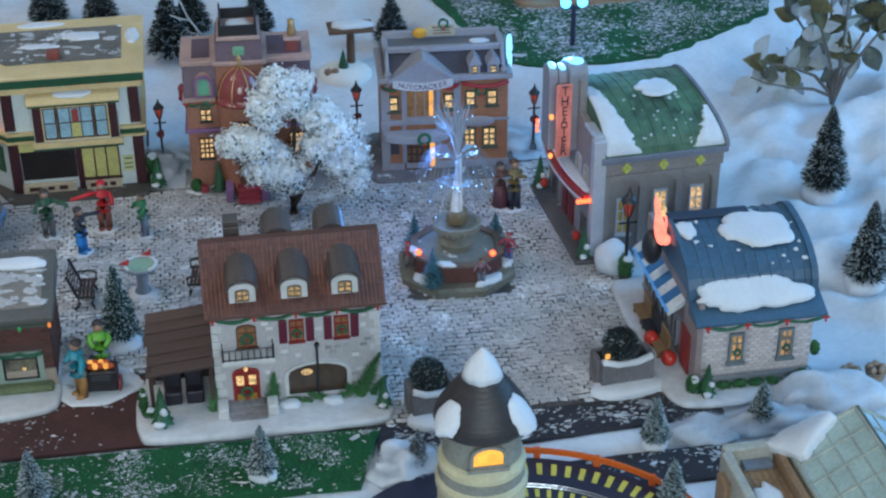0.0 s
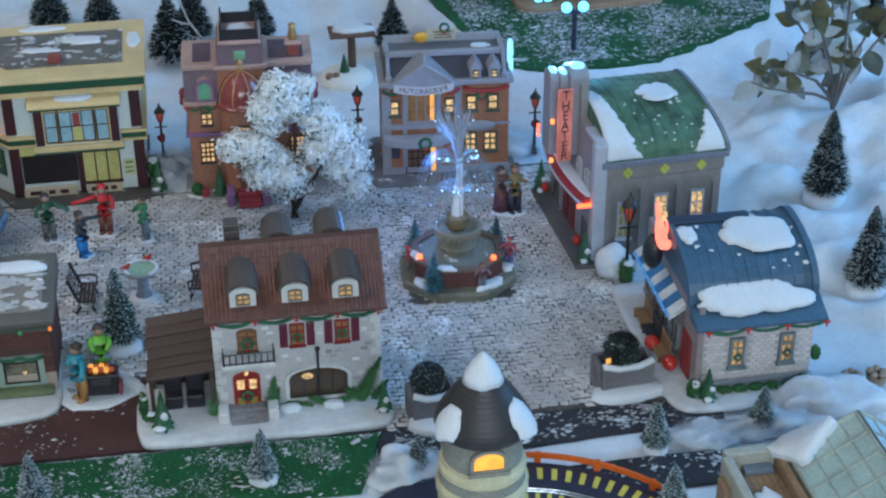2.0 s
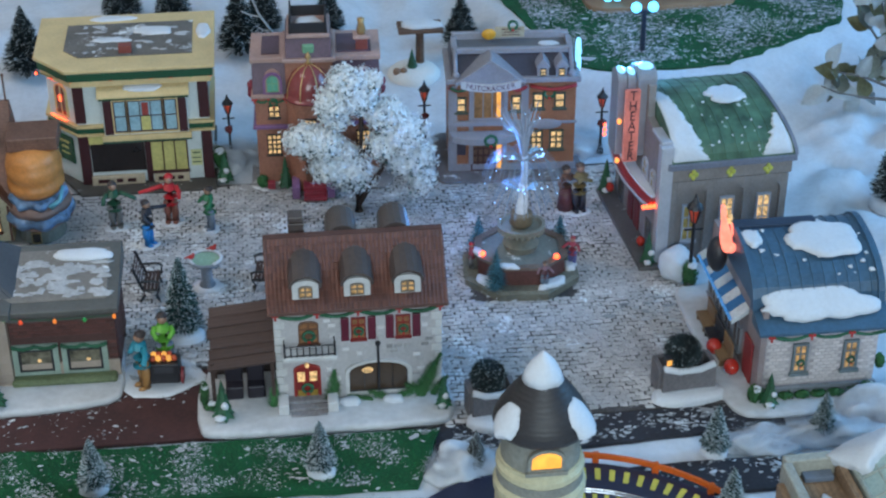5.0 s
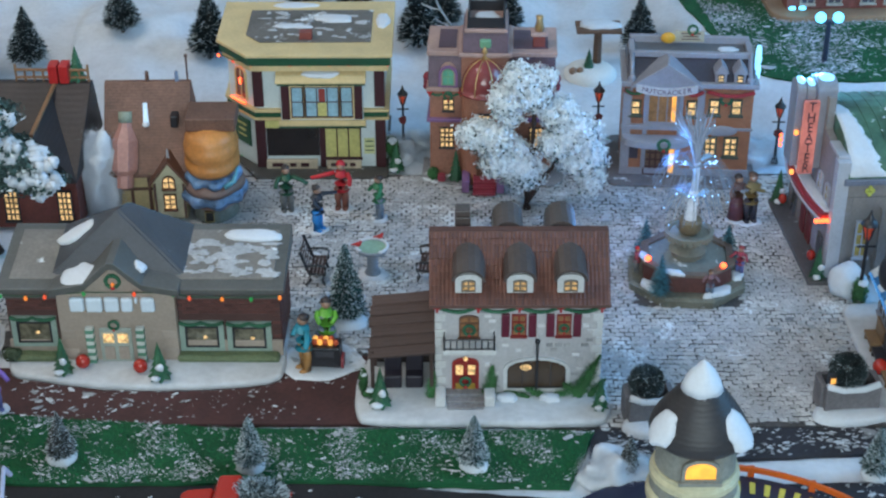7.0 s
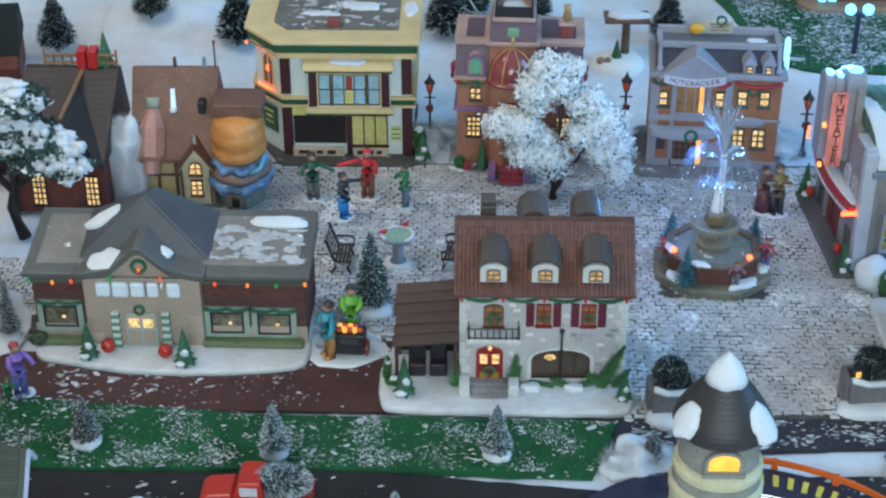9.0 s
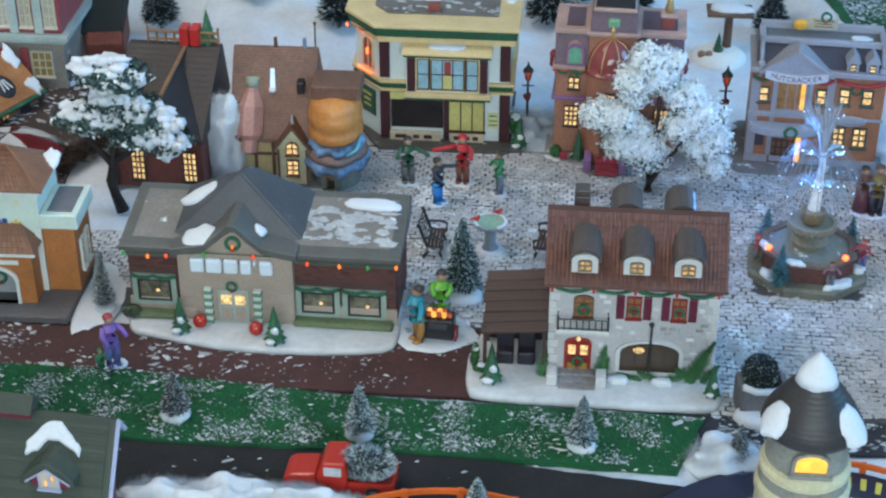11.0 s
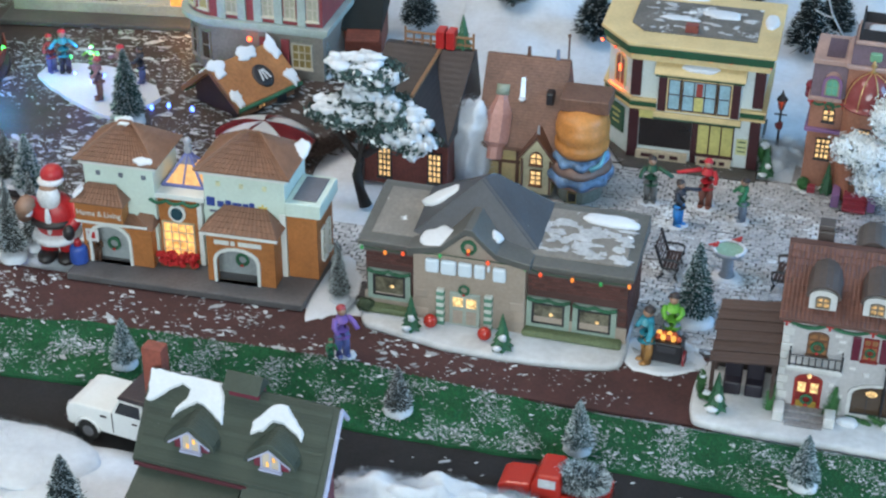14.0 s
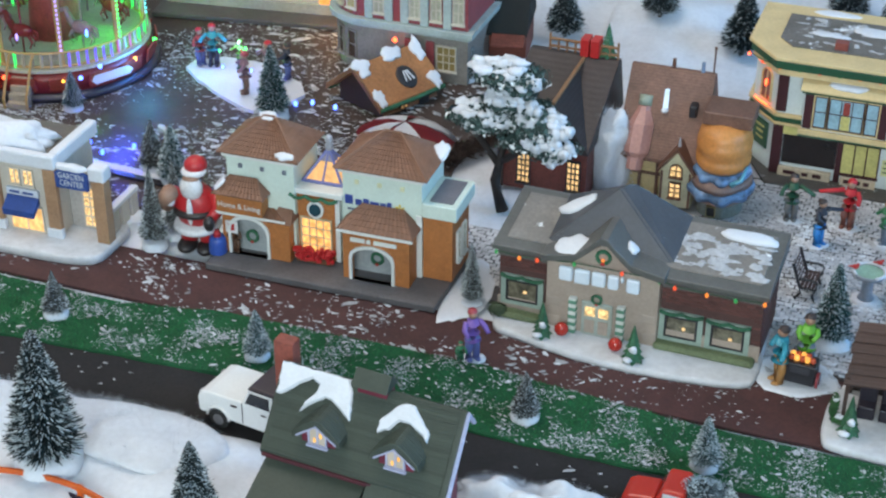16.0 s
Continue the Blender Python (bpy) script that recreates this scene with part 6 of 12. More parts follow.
# ---- diner with blue barrel roof ----
def diner():
    r = thing("diner_house", pose(0.4858, 1.3269, 0, 0, 0, 0.2) @ Matrix.Diagonal((0.982, 1.11, 1.006, 1)), "white brick porcelain diner with snowy blue barrel roof", "house")
    brick = mat("diner_brick", (0.58, 0.53, 0.53), rough=0.55, var=0.2, island=0.3)
    mortar = mat("diner_mortar", (0.42, 0.38, 0.39), rough=0.7)
    blue = mat("diner_blue", (0.046, 0.105, 0.175), rough=0.42, var=0.2, snow=0.20, snow_scale=70)
    grey = mat("diner_grey", (0.22, 0.24, 0.27), rough=0.5)
    red = mat("diner_red", (0.26, 0.03, 0.03), rough=0.5)
    W_, D_, H_ = 0.120, 0.172, 0.088
    snow_base(r, [(-0.030, 0.20), (-0.042, 0.185), (-0.041, 0.10), (-0.042, 0.01), (-0.032, -0.026), (0.0, -0.034), (0.05, -0.031), (0.106, -0.024), (0.130, -0.012), (0.130, 0.05), (0.128, 0.2)], 0.007)
    flatbox(r, "wall", I4, 0, 0, 0.006, W_, D_, H_, mortar, 0.0006)
    w = r.children[1]
    holes = [(0.028, 0.028, 0.046, 0.072), (0.082, 0.028, 0.100, 0.072)]
    stones(w, at(0, -0.0001, 0), 0.001, 0.018, 0.119, 0.087, 16, 17, brick, "brick", holes, 5, proud=0.0007, joint=0.0006)
    flatbox(r, "plinth", I4, -0.002, -0.004, 0.006, W_ + 0.002, 0.0, 0.0165, grey, 0.0008)
    for x in (0.037, 0.091):
        wi = window(r, at(x, -0.0008, 0.035), 0.011, 0.030, 2, 3, mat("diner_window_teal", (0.15, 0.19, 0.21)), glow("diner_pane_warm", (1.0, 0.60, 0.25), 0.55, 0.9, 240.0), 0, 0.0026)
        wreath(wi, at(x, -0.003, 0.046), 0.0035)
    # skirt roof and barrel
    bm = bmnew()
    prism(bm, [(-0.016, 0.088), (-0.016, 0.0915), (0.012, 0.104), (0.012, 0.088)], "x", -0.014, W_ + 0.007, 0.0008)
    part("skirt_roof", bm, blue, r, "blue skirt roof")
    def curve(k, o=0.0):
        a = math.pi * k / 16
        return (0.088 - (0.078 + o) * math.cos(a) * (1.0 if k <= 8 else 0.45), 0.1045 + (0.046 + o) * math.sin(a) ** 0.85)
    bm = bmnew()
    prism(bm, [curve(k) for k in range(17)], "x", -0.012, W_ - 0.002)
    roof = part("roof", bm, blue, r, "blue ribbed barrel roof")
    for q in range(10):
        x = 0.001 + 0.0122 * q
        bm = bmnew()
        tube(bm, [(x, *curve(k, 0.0004)) for k in range(17)], 0.0006, 5)
        part("rib", bm, blue, roof)
    for x0, x1 in ((-0.016, -0.0115), (W_ - 0.003, W_ + 0.004)):
        bm = bmnew()
        prism(bm, [curve(k, 0.0035) for k in range(17)] + [curve(k, -0.004) for k in range(16, -1, -1)], "x", x0, x1)
        part("verge", bm, blue, roof)
    flatbox(roof, "ridge", I4, -0.0155, 0.082, 0.1492, 0.0735, 0.095, 0.1545, mat("diner_ridge", (0.02, 0.04, 0.08)), 0.001)
    def snow_on(x, k, ru, rv, seed, rough=0.25, thick=0.004):
        y0, z0 = curve(k, 0.0006)
        y1, z1 = curve(k + 0.5, 0.0006)
        bm = bmnew()
        pad(bm, (x, y0, z0), (1, 0, 0), (0, y1 - y0, z1 - z0), ru, rv, thick, seed, rough)
        part("snow", bm, SNOW, roof, "thick snow patch", smooth=True)
    snow_on(0.070, 6.1, 0.041, 0.026, 1.0, 0.22)
    snow_on(-0.002, 6.6, 0.010, 0.014, 5.0, 0.3, 0.003)
    for k in range(26):
        q = random.Random(900 + k)
        snow_on(q.uniform(-0.008, 0.114), q.uniform(2.5, 8.5), q.uniform(0.0012, 0.0032), q.uniform(0.001, 0.0022), k * 1.3, 0.6, 0.0009)
    bm = bmnew()
    pad(bm, (0.048, 0.006, 0.1085), (1, 0, 0), (0, 0.75, 0.66), 0.058, 0.021, 0.005, 3.0, 0.34, 60)
    part("snow", bm, SNOW, roof, "thick snow patch", smooth=True)
    garland(r, at(0, -0.013, 0), -0.002, W_ + 0.004, 0.089, 3, 0.005, 0.0016)
    # street front, facing the square
    bm = bmnew()
    prism(bm, [(0.0, 0.006), (0.172, 0.006), (0.172, 0.106), (0.0, 0.106)], "x", -0.006, -0.0003)
    front = part("street_front", bm, mat("diner_front", (0.30, 0.24, 0.24), rough=0.5), r, "street front under the barrel roof")
    flatbox(r, "flat_roof", I4, -0.004, 0.012, 0.0882, 0.0055, D_, 0.1045, mat("diner_flat", (0.10, 0.11, 0.13), rough=0.7, snow=0.5), 0.001)
    flatbox(front, "door", I4, -0.0085, 0.016, 0.008, -0.0062, 0.040, 0.056, red, 0.0006, "red front door with wreath")
    for y in (0.065, 0.095, 0.125, 0.150):
        window(front, at(-0.0063, y, 0.022, -90), 0.022, 0.026, 2, 1, grey, mat("diner_pane", (0.12, 0.10, 0.10), rough=0.15), 0, 0.0016)
    stripes = [mat("awning_white", (0.62, 0.66, 0.68), rough=0.6), mat("awning_blue", (0.03, 0.16, 0.36), rough=0.6)]
    for k in range(9):
        y = 0.040 + 0.0137 * k
        bm = bmnew()
        prism(bm, [(-0.0063, 0.083), (-0.024, 0.070), (-0.024, 0.0655), (-0.0063, 0.077)], "y", y, y + 0.0132)
        part("awning", bm, stripes[k % 2], front, "blue and white striped awning")
    neon = glow("neon_blue", (0.10, 0.42, 1.0), 0.5, 0.1)
    for k in range(8):
        bm = bmnew()
        y = 0.047 + 0.0150 * k
        tube(bm, [(-0.0255, y - 0.006, 0.070), (-0.0262, y - 0.003, 0.073), (-0.0262, y + 0.003, 0.073), (-0.0255, y + 0.006, 0.070)], 0.0017, 6)
        part("neon_tube", bm, neon, front, "blue neon light", smooth=True)
    # red neon figure sign: plain curved tubes on a dark disc
    bm = bmnew()
    ball(bm, (-0.026, 0.098, 0.112), (0.011, 0.013, 0.020), 14)
    disc = part("sign_disc", bm, BLACK, front, "dark sign disc with glowing rose tube", smooth=True)
    rose = glow("neon_rose", (1.0, 0.22, 0.15), 2.2, 0.2)
    bm = bmnew()
    lathe(bm, [(0.0020, 0.0), (0.0046, 0.004), (0.0062, 0.012), (0.0060, 0.022), (0.0040, 0.034), (0.0027, 0.042), (0.0031, 0.049), (0.0022, 0.056), (0.0006, 0.058)], 14)
    bmesh.ops.transform(bm, matrix=Matrix.Translation((-0.0200, 0.086, 0.122)) @ pose(0, 0, 0, 0, -9, 0), verts=bm.verts)
    ball(bm, (-0.0165, 0.084, 0.128), (0.0056, 0.0045, 0.0060), 12)
    tube(bm, [(-0.0170, 0.085, 0.134), (-0.0160, 0.085, 0.146), (-0.0180, 0.085, 0.156)], 0.0019, 8, 0.7)
    part("neon_tube", bm, rose, disc, "glowing rose neon shape", smooth=True)
    for x, z in ((-0.0255, 0.172), (-0.0195, 0.160)):
        bm = bmnew()
        ball(bm, (x, 0.088, z), (0.0036, 0.0030, 0.0065), 8)
        part("bulb", bm, WARM, disc, smooth=True)
    for k, y in enumerate((0.060, 0.090, 0.120)):
        bm = bmnew()
        box(bm, -0.031, y - 0.0135, 0.014, -0.018, y + 0.0135, 0.017, 0.0006)
        box(bm, -0.0185, y - 0.0135, 0.017, -0.0160, y + 0.0135, 0.034, 0.0006)
        for yy in (y - 0.011, y + 0.011):
            box(bm, -0.030, yy - 0.001, 0.007, -0.019, yy + 0.001, 0.014)
        part("bench", bm, mat("bench_tan", (0.20, 0.12, 0.06), rough=0.55) if k != 1 else BLACK, r, "small bench against the front")
    for y, x in ((0.072, -0.029), (0.036, -0.021)):
        bm = bmnew()
        ball(bm, (x, y, 0.0155), 0.0085, 14)
        part("ball_ornament", bm, mat("red_gloss", (0.42, 0.03, 0.02), rough=0.2), r, "glossy red ball", smooth=True)
    topiary(r, (0.004, -0.014, 0.007), 0.036, 0.0095, 9)
    shrub(r, (-0.010, -0.010, 0.016), (0.008, 0.007, 0.010), seed=61)
    for k in range(5):
        shrub(r, (0.024 + 0.018 * k, -0.009, 0.0100), (0.009, 0.0045, 0.004), seed=62 + k, snow=False, n=60)
    shrub(r, (0.110, -0.012, 0.014), (0.009, 0.007, 0.009), seed=70)
    shrub(r, (0.128, 0.006, 0.034), (0.005, 0.005, 0.008), seed=71, snow=False)
    flatbox(r, "pipe", I4, -0.001, -0.006, 0.080, 0.008, -0.001, 0.084, mat("amber_lamp", (0.5, 0.2, 0.04)), 0.001)


diner()
# ---- mint and brick supermarket ----
def supermarket():
    r = thing("supermarket_house", pose(-0.6660, 1.4755, 0, 0, 0, 1.5) @ Matrix.Diagonal((0.965, 0.875, 1.053, 1)), "mint and orange brick porcelain supermarket with brown tiled roofs", "house")
    mint = mat("market_mint", (0.56, 0.66, 0.60), rough=0.5, var=0.07)
    orange = mat("market_brick", (0.42, 0.15, 0.04), rough=0.55, var=0.2, bump=0.3, wave=("Z", 150.0, 1.2, 0.25))
    tile = mat("market_tile", (0.20, 0.098, 0.060), rough=0.55, var=0.22, island=0.25)
    under = mat("market_roof", (0.16, 0.075, 0.045), rough=0.6)
    grey = mat("market_grey", (0.10, 0.095, 0.10), rough=0.6, var=0.2)
    white = mat("market_white", (0.66, 0.68, 0.66), rough=0.5, var=0.06)
    blue = mat("market_blue", (0.03, 0.06, 0.25), rough=0.4)
    bm = bmnew()
    prism(bm, [(-0.146, -0.064), (0.144, -0.067), (0.150, 0.09), (-0.146, 0.09)], "z", 0.0018, 0.010, 0.0015)
    part("base", bm, grey, r, "dark grey pavement base")

    def hip(x0, x1, y0, y1, z, top, nu, parent):
        ov = 0.008
        a, b, c, d = x0 - ov, x1 + ov, y0 - ov, y1 + ov
        cx, cy, rl = (a + b) / 2, (c + d) / 2, max(0.0, (b - a) - (d - c)) / 2 + 0.004
        bm = bmnew()
        v = [bm.verts.new(p) for p in ((a, c, z), (b, c, z), (b, d, z), (a, d, z), (cx - rl, cy, top), (cx + rl, cy, top))]
        for q in ((0, 1, 5, 4), (1, 2, 5), (2, 3, 4, 5), (3, 0, 4), (3, 2, 1, 0)):
            bm.faces.new([v[i] for i in q])
        rf = part("roof", bm, under, parent, "brown hipped roof")
        bm = bmnew()
        h = math.hypot(cy - c, top - z)
        tiles(bm, (cx, c, z + 0.0006), (1, 0, 0), (0, cy - c, top - z), b - a, 2 * rl, h, nu, 9, 0.0009)
        h2 = math.hypot(b - cx - rl, top - z)
        tiles(bm, (b, cy, z + 0.0006), (0, 1, 0), (-(b - cx - rl), 0, top - z), d - c, 0.002, h2, nu - 4, 9, 0.0009)
        tiles(bm, (a, cy, z + 0.0006), (0, -1, 0), ((b - cx - rl), 0, top - z), d - c, 0.002, h2, nu - 4, 9, 0.0009)
        tagged(part("tile", bm, tile, rf, "brown lapped roof tiles"), kind="stuff")
        bm = bmnew()
        for p, q in ((0, 4), (1, 5), (4, 5)):
            pa, pb = ((a, c, z), (b, c, z), 0, 0, (cx - rl, cy, top), (cx + rl, cy, top))[p], ((a, c, z), (b, c, z), 0, 0, (cx - rl, cy, top), (cx + rl, cy, top))[q]
            rod(bm, (pa[0], pa[1], pa[2] + 0.001), (pb[0], pb[1], pb[2] + 0.001), 0.0018, None, 6)
        part("ridge", bm, tile, rf)
        return rf

    for x0, x1, y0, y1, snow in ((-0.132, -0.046, -0.012, 0.068, [(-0.105, 0.045, 0.010, 0.006), (-0.056, -0.014, 0.013, 0.006), (-0.092, 0.030, 0.012, 0.008)]), (0.012, 0.110, -0.004, 0.082, [(0.113, 0.06, 0.010, 0.014)])):
        flatbox(r, "wall", I4, x0, y0, 0.010, x1, y1, 0.124, mint, 0.0008)
        flatbox(r, "cornice", I4, x0 - 0.004, y0 - 0.004, 0.1242, x1 + 0.004, y1 + 0.004, 0.1295, white, 0.001)
        rf = hip(x0, x1, y0, y1, 0.1296, 0.160, 20, r)
        for k, (sx, sy, ru, rv) in enumerate(snow):
            bm = bmnew()
            pad(bm, (sx, sy, (0.136, 0.134, 0.1595)[k]), (1, 0, 0.0), (0, 1, 0.5), ru, rv, 0.003, k + sx * 90, 0.3)
            part("snow", bm, SNOW, rf, smooth=True)
        for k in range(3):
            flatbox(r, "vent", I4, x0 + 0.016 + 0.028 * k, y0 - 0.0025, 0.112, x0 + 0.021 + 0.028 * k, y0, 0.117, mat("vent_shadow", (0.12, 0.14, 0.18)) if x0 < 0 else mat("vent_lemon", (0.62, 0.62, 0.40)), 0.0004)
    # middle: tower, clock, lit window, glass lantern
    flatbox(r, "wall", I4, -0.0455, 0.004, 0.010, 0.0115, 0.075, 0.094, mint, 0.0006)
    flatbox(r, "tower", I4, -0.047, -0.004, 0.010, 0.002, 0.0035, 0.090, orange, 0.0006, "orange brick tower front")
    flatbox(r, "tower_trim", I4, -0.053, -0.006, 0.010, -0.0472, 0.003, 0.090, white, 0.0006)
    flatbox(r, "tower_trim", I4, 0.0022, -0.006, 0.010, 0.008, 0.003, 0.090, white, 0.0006)
    flatbox(r, "cornice", I4, -0.056, -0.010, 0.0902, 0.013, 0.076, 0.0965, white, 0.001)
    garland(r, at(0, -0.011, 0), -0.052, 0.008, 0.0905, 3, 0.004, 0.002, False)
    bm = bmnew()
    rod(bm, (-0.0225, -0.0045, 0.072), (-0.0225, -0.0075, 0.072), 0.0105, None, 20)
    clock = part("clock", bm, white, r, "round clock with white rim")
    bm = bmnew()
    rod(bm, (-0.0225, -0.0076, 0.072), (-0.0225, -0.0086, 0.072), 0.0075, None, 20)
    part("clock_face", bm, mat("clock_teal", (0.02, 0.06, 0.08), rough=0.2), clock)
    window(r, at(-0.0225, -0.0042, 0.016), 0.036, 0.043, 4, 4, mat("window_ivory", (0.55, 0.45, 0.3)), glow("shop_window_warm", (1.0, 0.50, 0.16), 1.3, 0.6, 160.0), 0, 0.002, False, bar=0.0013)
    bm = bmnew()
    rnd = random.Random(4)
    for _ in range(110):
        ball(bm, (-0.0225 + rnd.uniform(-0.024, 0.024), -0.014 + rnd.uniform(-0.008, 0.005), 0.014 + rnd.uniform(0.0, 0.012)), rnd.uniform(0.002, 0.0034), 6)
    part("flower_bed", bm, mat("poinsettia", (0.50, 0.02, 0.025), rough=0.5, var=0.3), r, "bank of red flowers under the window")
    flatbox(r, "flower_box", I4, -0.045, -0.019, 0.010, 0.0, -0.006, 0.016, mat("planter_brown", (0.13, 0.06, 0.03)), 0.0008)
    lant = [(-0.044, 0.012), (0.006, 0.012), (0.006, 0.062), (-0.044, 0.062)]
    tip = (-0.019, 0.037, 0.130)
    frame_m = mat("lantern_blue", (0.14, 0.16, 0.38), rough=0.4)
    bm = bmnew()
    box(bm, -0.046, 0.010, 0.0962, 0.008, 0.064, 0.0968)
    lantern = part("lantern", bm, frame_m, r, "blue-framed glass roof lantern")
    for k in range(4):
        (xa, ya), (xb, yb) = lant[k], lant[(k + 1) % 4]
        for p, q, rad in (((xa, ya, 0.0966), tip, 0.0018), ((xa, ya, 0.098), (xb, yb, 0.098), 0.0018), (((xa + xb) / 2, (ya + yb) / 2, 0.098), tip, 0.0012)):
            bm = bmnew()
            rod(bm, p, q, rad, None, 6)
            part("glazing_bar", bm, frame_m, lantern)
    for k in range(4):
        bm = bmnew()
        (xa, ya), (xb, yb) = lant[k], lant[(k + 1) % 4]
        q = 0.62
        lo = [(xa, ya, 0.0968), (xb, yb, 0.0968)]
        hi = [tuple(p[i] + (tip[i] - p[i]) * q for i in range(3)) for p in lo]
        top = tip
        va = [bm.verts.new(p) for p in (lo[0], lo[1], hi[1], hi[0])]
        bm.faces.new(va)
        vb = [bm.verts.new((va[3].co * 1.0)), bm.verts.new((va[2].co * 1.0)), bm.verts.new(top)]
        n0 = len(bm.faces)
        bm.faces.new(vb)
        paint(bm, n0, 1)
        part("pane", bm, [glow("lantern_glow", (1.0, 0.55, 0.22), 0.75, 0.3), mat("lantern_glass", (0.25, 0.24, 0.30), rough=0.15)], lantern, "glowing peach pane")
    bm = bmnew()
    lathe(bm, [(0.004, 0.128), (0.005, 0.133), (0.003, 0.138), (0.0055, 0.142), (0.002, 0.146)], 12, tip[:2])
    part("finial", bm, mat("finial_grey", (0.35, 0.36, 0.4), rough=0.35), lantern, smooth=True)
    # annex
    flatbox(r, "annex", I4, 0.1105, -0.004, 0.010, 0.147, 0.064, 0.086, orange, 0.0008, "orange brick side wing")
    flatbox(r, "cornice", I4, 0.1105, -0.009, 0.0862, 0.153, 0.070, 0.103, mint, 0.0015)
    flatbox(r, "roof_field", I4, 0.118, 0.0, 0.1031, 0.146, 0.062, 0.1045, mat("annex_slate", (0.13, 0.13, 0.15), snow=0.2, snow_scale=50), 0.0006)
    flatbox(r, "wall_trim", I4, 0.103, -0.007, 0.010, 0.1103, -0.0042, 0.086, white, 0.0006)
    for y in (0.018, 0.040):
        window(r, at(0.1472, y, 0.030, 90), 0.012, 0.034, 2, 3, white, mat("annex_pane", (0.35, 0.3, 0.16), rough=0.2), 0, 0.0015)
    # brand sign: plain shapes
    for x, z, w, h in ((-0.032, 0.001, 0.010, 0.011), (-0.020, -0.001, 0.008, 0.007), (-0.0105, 0.0, 0.007, 0.009), (0.0, -0.001, 0.011, 0.007), (0.0105, -0.001, 0.007, 0.007), (0.018, 0.0, 0.006, 0.009)):
        flatbox(r, "sign_block", at(0.052, -0.0046, 0.091), x - w / 2, -0.0008, z - h / 2, x + w / 2, 0.0, z + h / 2, blue, 0.0003)
    bars(r, at(0.052, -0.0046, 0.0805), [(-0.024, 0, 0.020, 0.0025), (-0.002, 0, 0.020, 0.0025), (0.024, 0, 0.026, 0.0025)], mat("sign_slate", (0.08, 0.10, 0.16)), "sign_line")
    for k in range(6):
        flatbox(r, "emblem_ray", at(0.083, -0.0046, 0.089) @ Matrix.Rotation(math.tau * k / 6, 4, "Y"), -0.001, -0.0006, 0.0018, 0.001, 0.0, 0.0062, mat("emblem_yellow", (0.62, 0.45, 0.06)), 0.0)

    # two porches
    def porch(x0, x1, y0, h, ah, zr):
        w = x1 - x0
        bm = bmnew()
        op = arch(w * 0.60, ah, ah * 0.36)
        cx = x0 + w * 0.44
        hole = [(cx + px, 0.010 + pz) for px, pz in op]
        ring(bm, [(x0, 0.010)] + [(x1, 0.010)] + [(x1 if px > 0 else x0, 0.010 + h) if abs(px) > 1e-6 else (cx, 0.010 + h) for px, pz in op[2:]], hole, y0, y0 + 0.006)
        p = part("porch", bm, orange, r, "brick porch with arched opening and tiled roof")
        bm = bmnew()
        ring(bm, [(cx + px * 1.14, 0.010 + pz * 1.08) for px, pz in op], hole, y0 - 0.0025, y0 + 0.001)
        part("arch_trim", bm, white, p)
        flatbox(p, "side_wall", I4, x1 - 0.005, y0 + 0.006, 0.010, x1, -0.005, 0.010 + h, orange, 0.0005)
        flatbox(p, "side_wall", I4, x0, y0 + 0.006, 0.010, x0 + 0.005, -0.005, 0.010 + h, orange, 0.0005)
        flatbox(p, "back_wall", I4, x0 + 0.005, -0.013, 0.010, x1 - 0.005, -0.0121, 0.010 + h, mat("porch_inside", (0.30, 0.33, 0.34), rough=0.6), 0)
        wreath(p, at(cx, -0.015, 0.030), 0.0065)
        ov = 0.006
        bm = bmnew()
        yb = -0.004 if x0 > 0 else -0.012
        v = [bm.verts.new(q) for q in ((x0 - ov, y0 - ov, 0.0105 + h), (x1 + ov, y0 - ov, 0.0105 + h), (x1 + ov, yb, 0.0105 + h), (x0 - ov, yb, 0.0105 + h), (x0 + w * 0.18, yb - 0.002, zr), (x1 - w * 0.18, yb - 0.002, zr))]
        for q in ((0, 1, 5, 4), (1, 2, 5), (2, 3, 4, 5), (3, 0, 4), (3, 2, 1, 0)):
            bm.faces.new([v[i] for i in q])
        rf = part("porch_roof", bm, under, p)
        bm = bmnew()
        dy, dz = yb - 0.002 - (y0 - ov), zr - (0.0105 + h)
        tiles(bm, ((x0 + x1) / 2, y0 - ov, 0.0110 + h), (1, 0, 0), (0, dy, dz), w + 2 * ov, w * 0.64, math.hypot(dy, dz), 15, 5, 0.0009)
        tagged(part("tile", bm, tile, rf, "brown lapped roof tiles"), kind="stuff")
        flatbox(p, "eave", I4, x0 - ov, y0 - ov - 0.0008, 0.0075 + h, x1 + ov, y0 - ov + 0.003, 0.0108 + h, white, 0.0006)
        return p

    p = porch(0.022, 0.104, -0.036, 0.061, 0.041, 0.090)
    bars(p, at(0.062, -0.0370, 0.0595), [(-0.021, 0, 0.018, 0.0052), (-0.0075, 0, 0.005, 0.0052), (0.013, 0, 0.028, 0.0052)], white)
    p = porch(-0.136, -0.058, -0.026, 0.052, 0.046, 0.068)
    flatbox(p, "sign_wall", I4, -0.139, -0.034, 0.0635, -0.080, -0.0125, 0.0860, orange, 0.0008, "orange brick sign wall")
    words(p, at(-0.1095, -0.0347, 0.0735), "Home & Living", 0.0092, white, depth=0.0004)
    bm = bmnew()
    v = [bm.verts.new(q) for q in ((-0.143, -0.039, 0.0862), (-0.076, -0.039, 0.0862), (-0.076, -0.0125, 0.0862), (-0.143, -0.0125, 0.0862), (-0.126, -0.0145, 0.102), (-0.092, -0.0145, 0.102))]
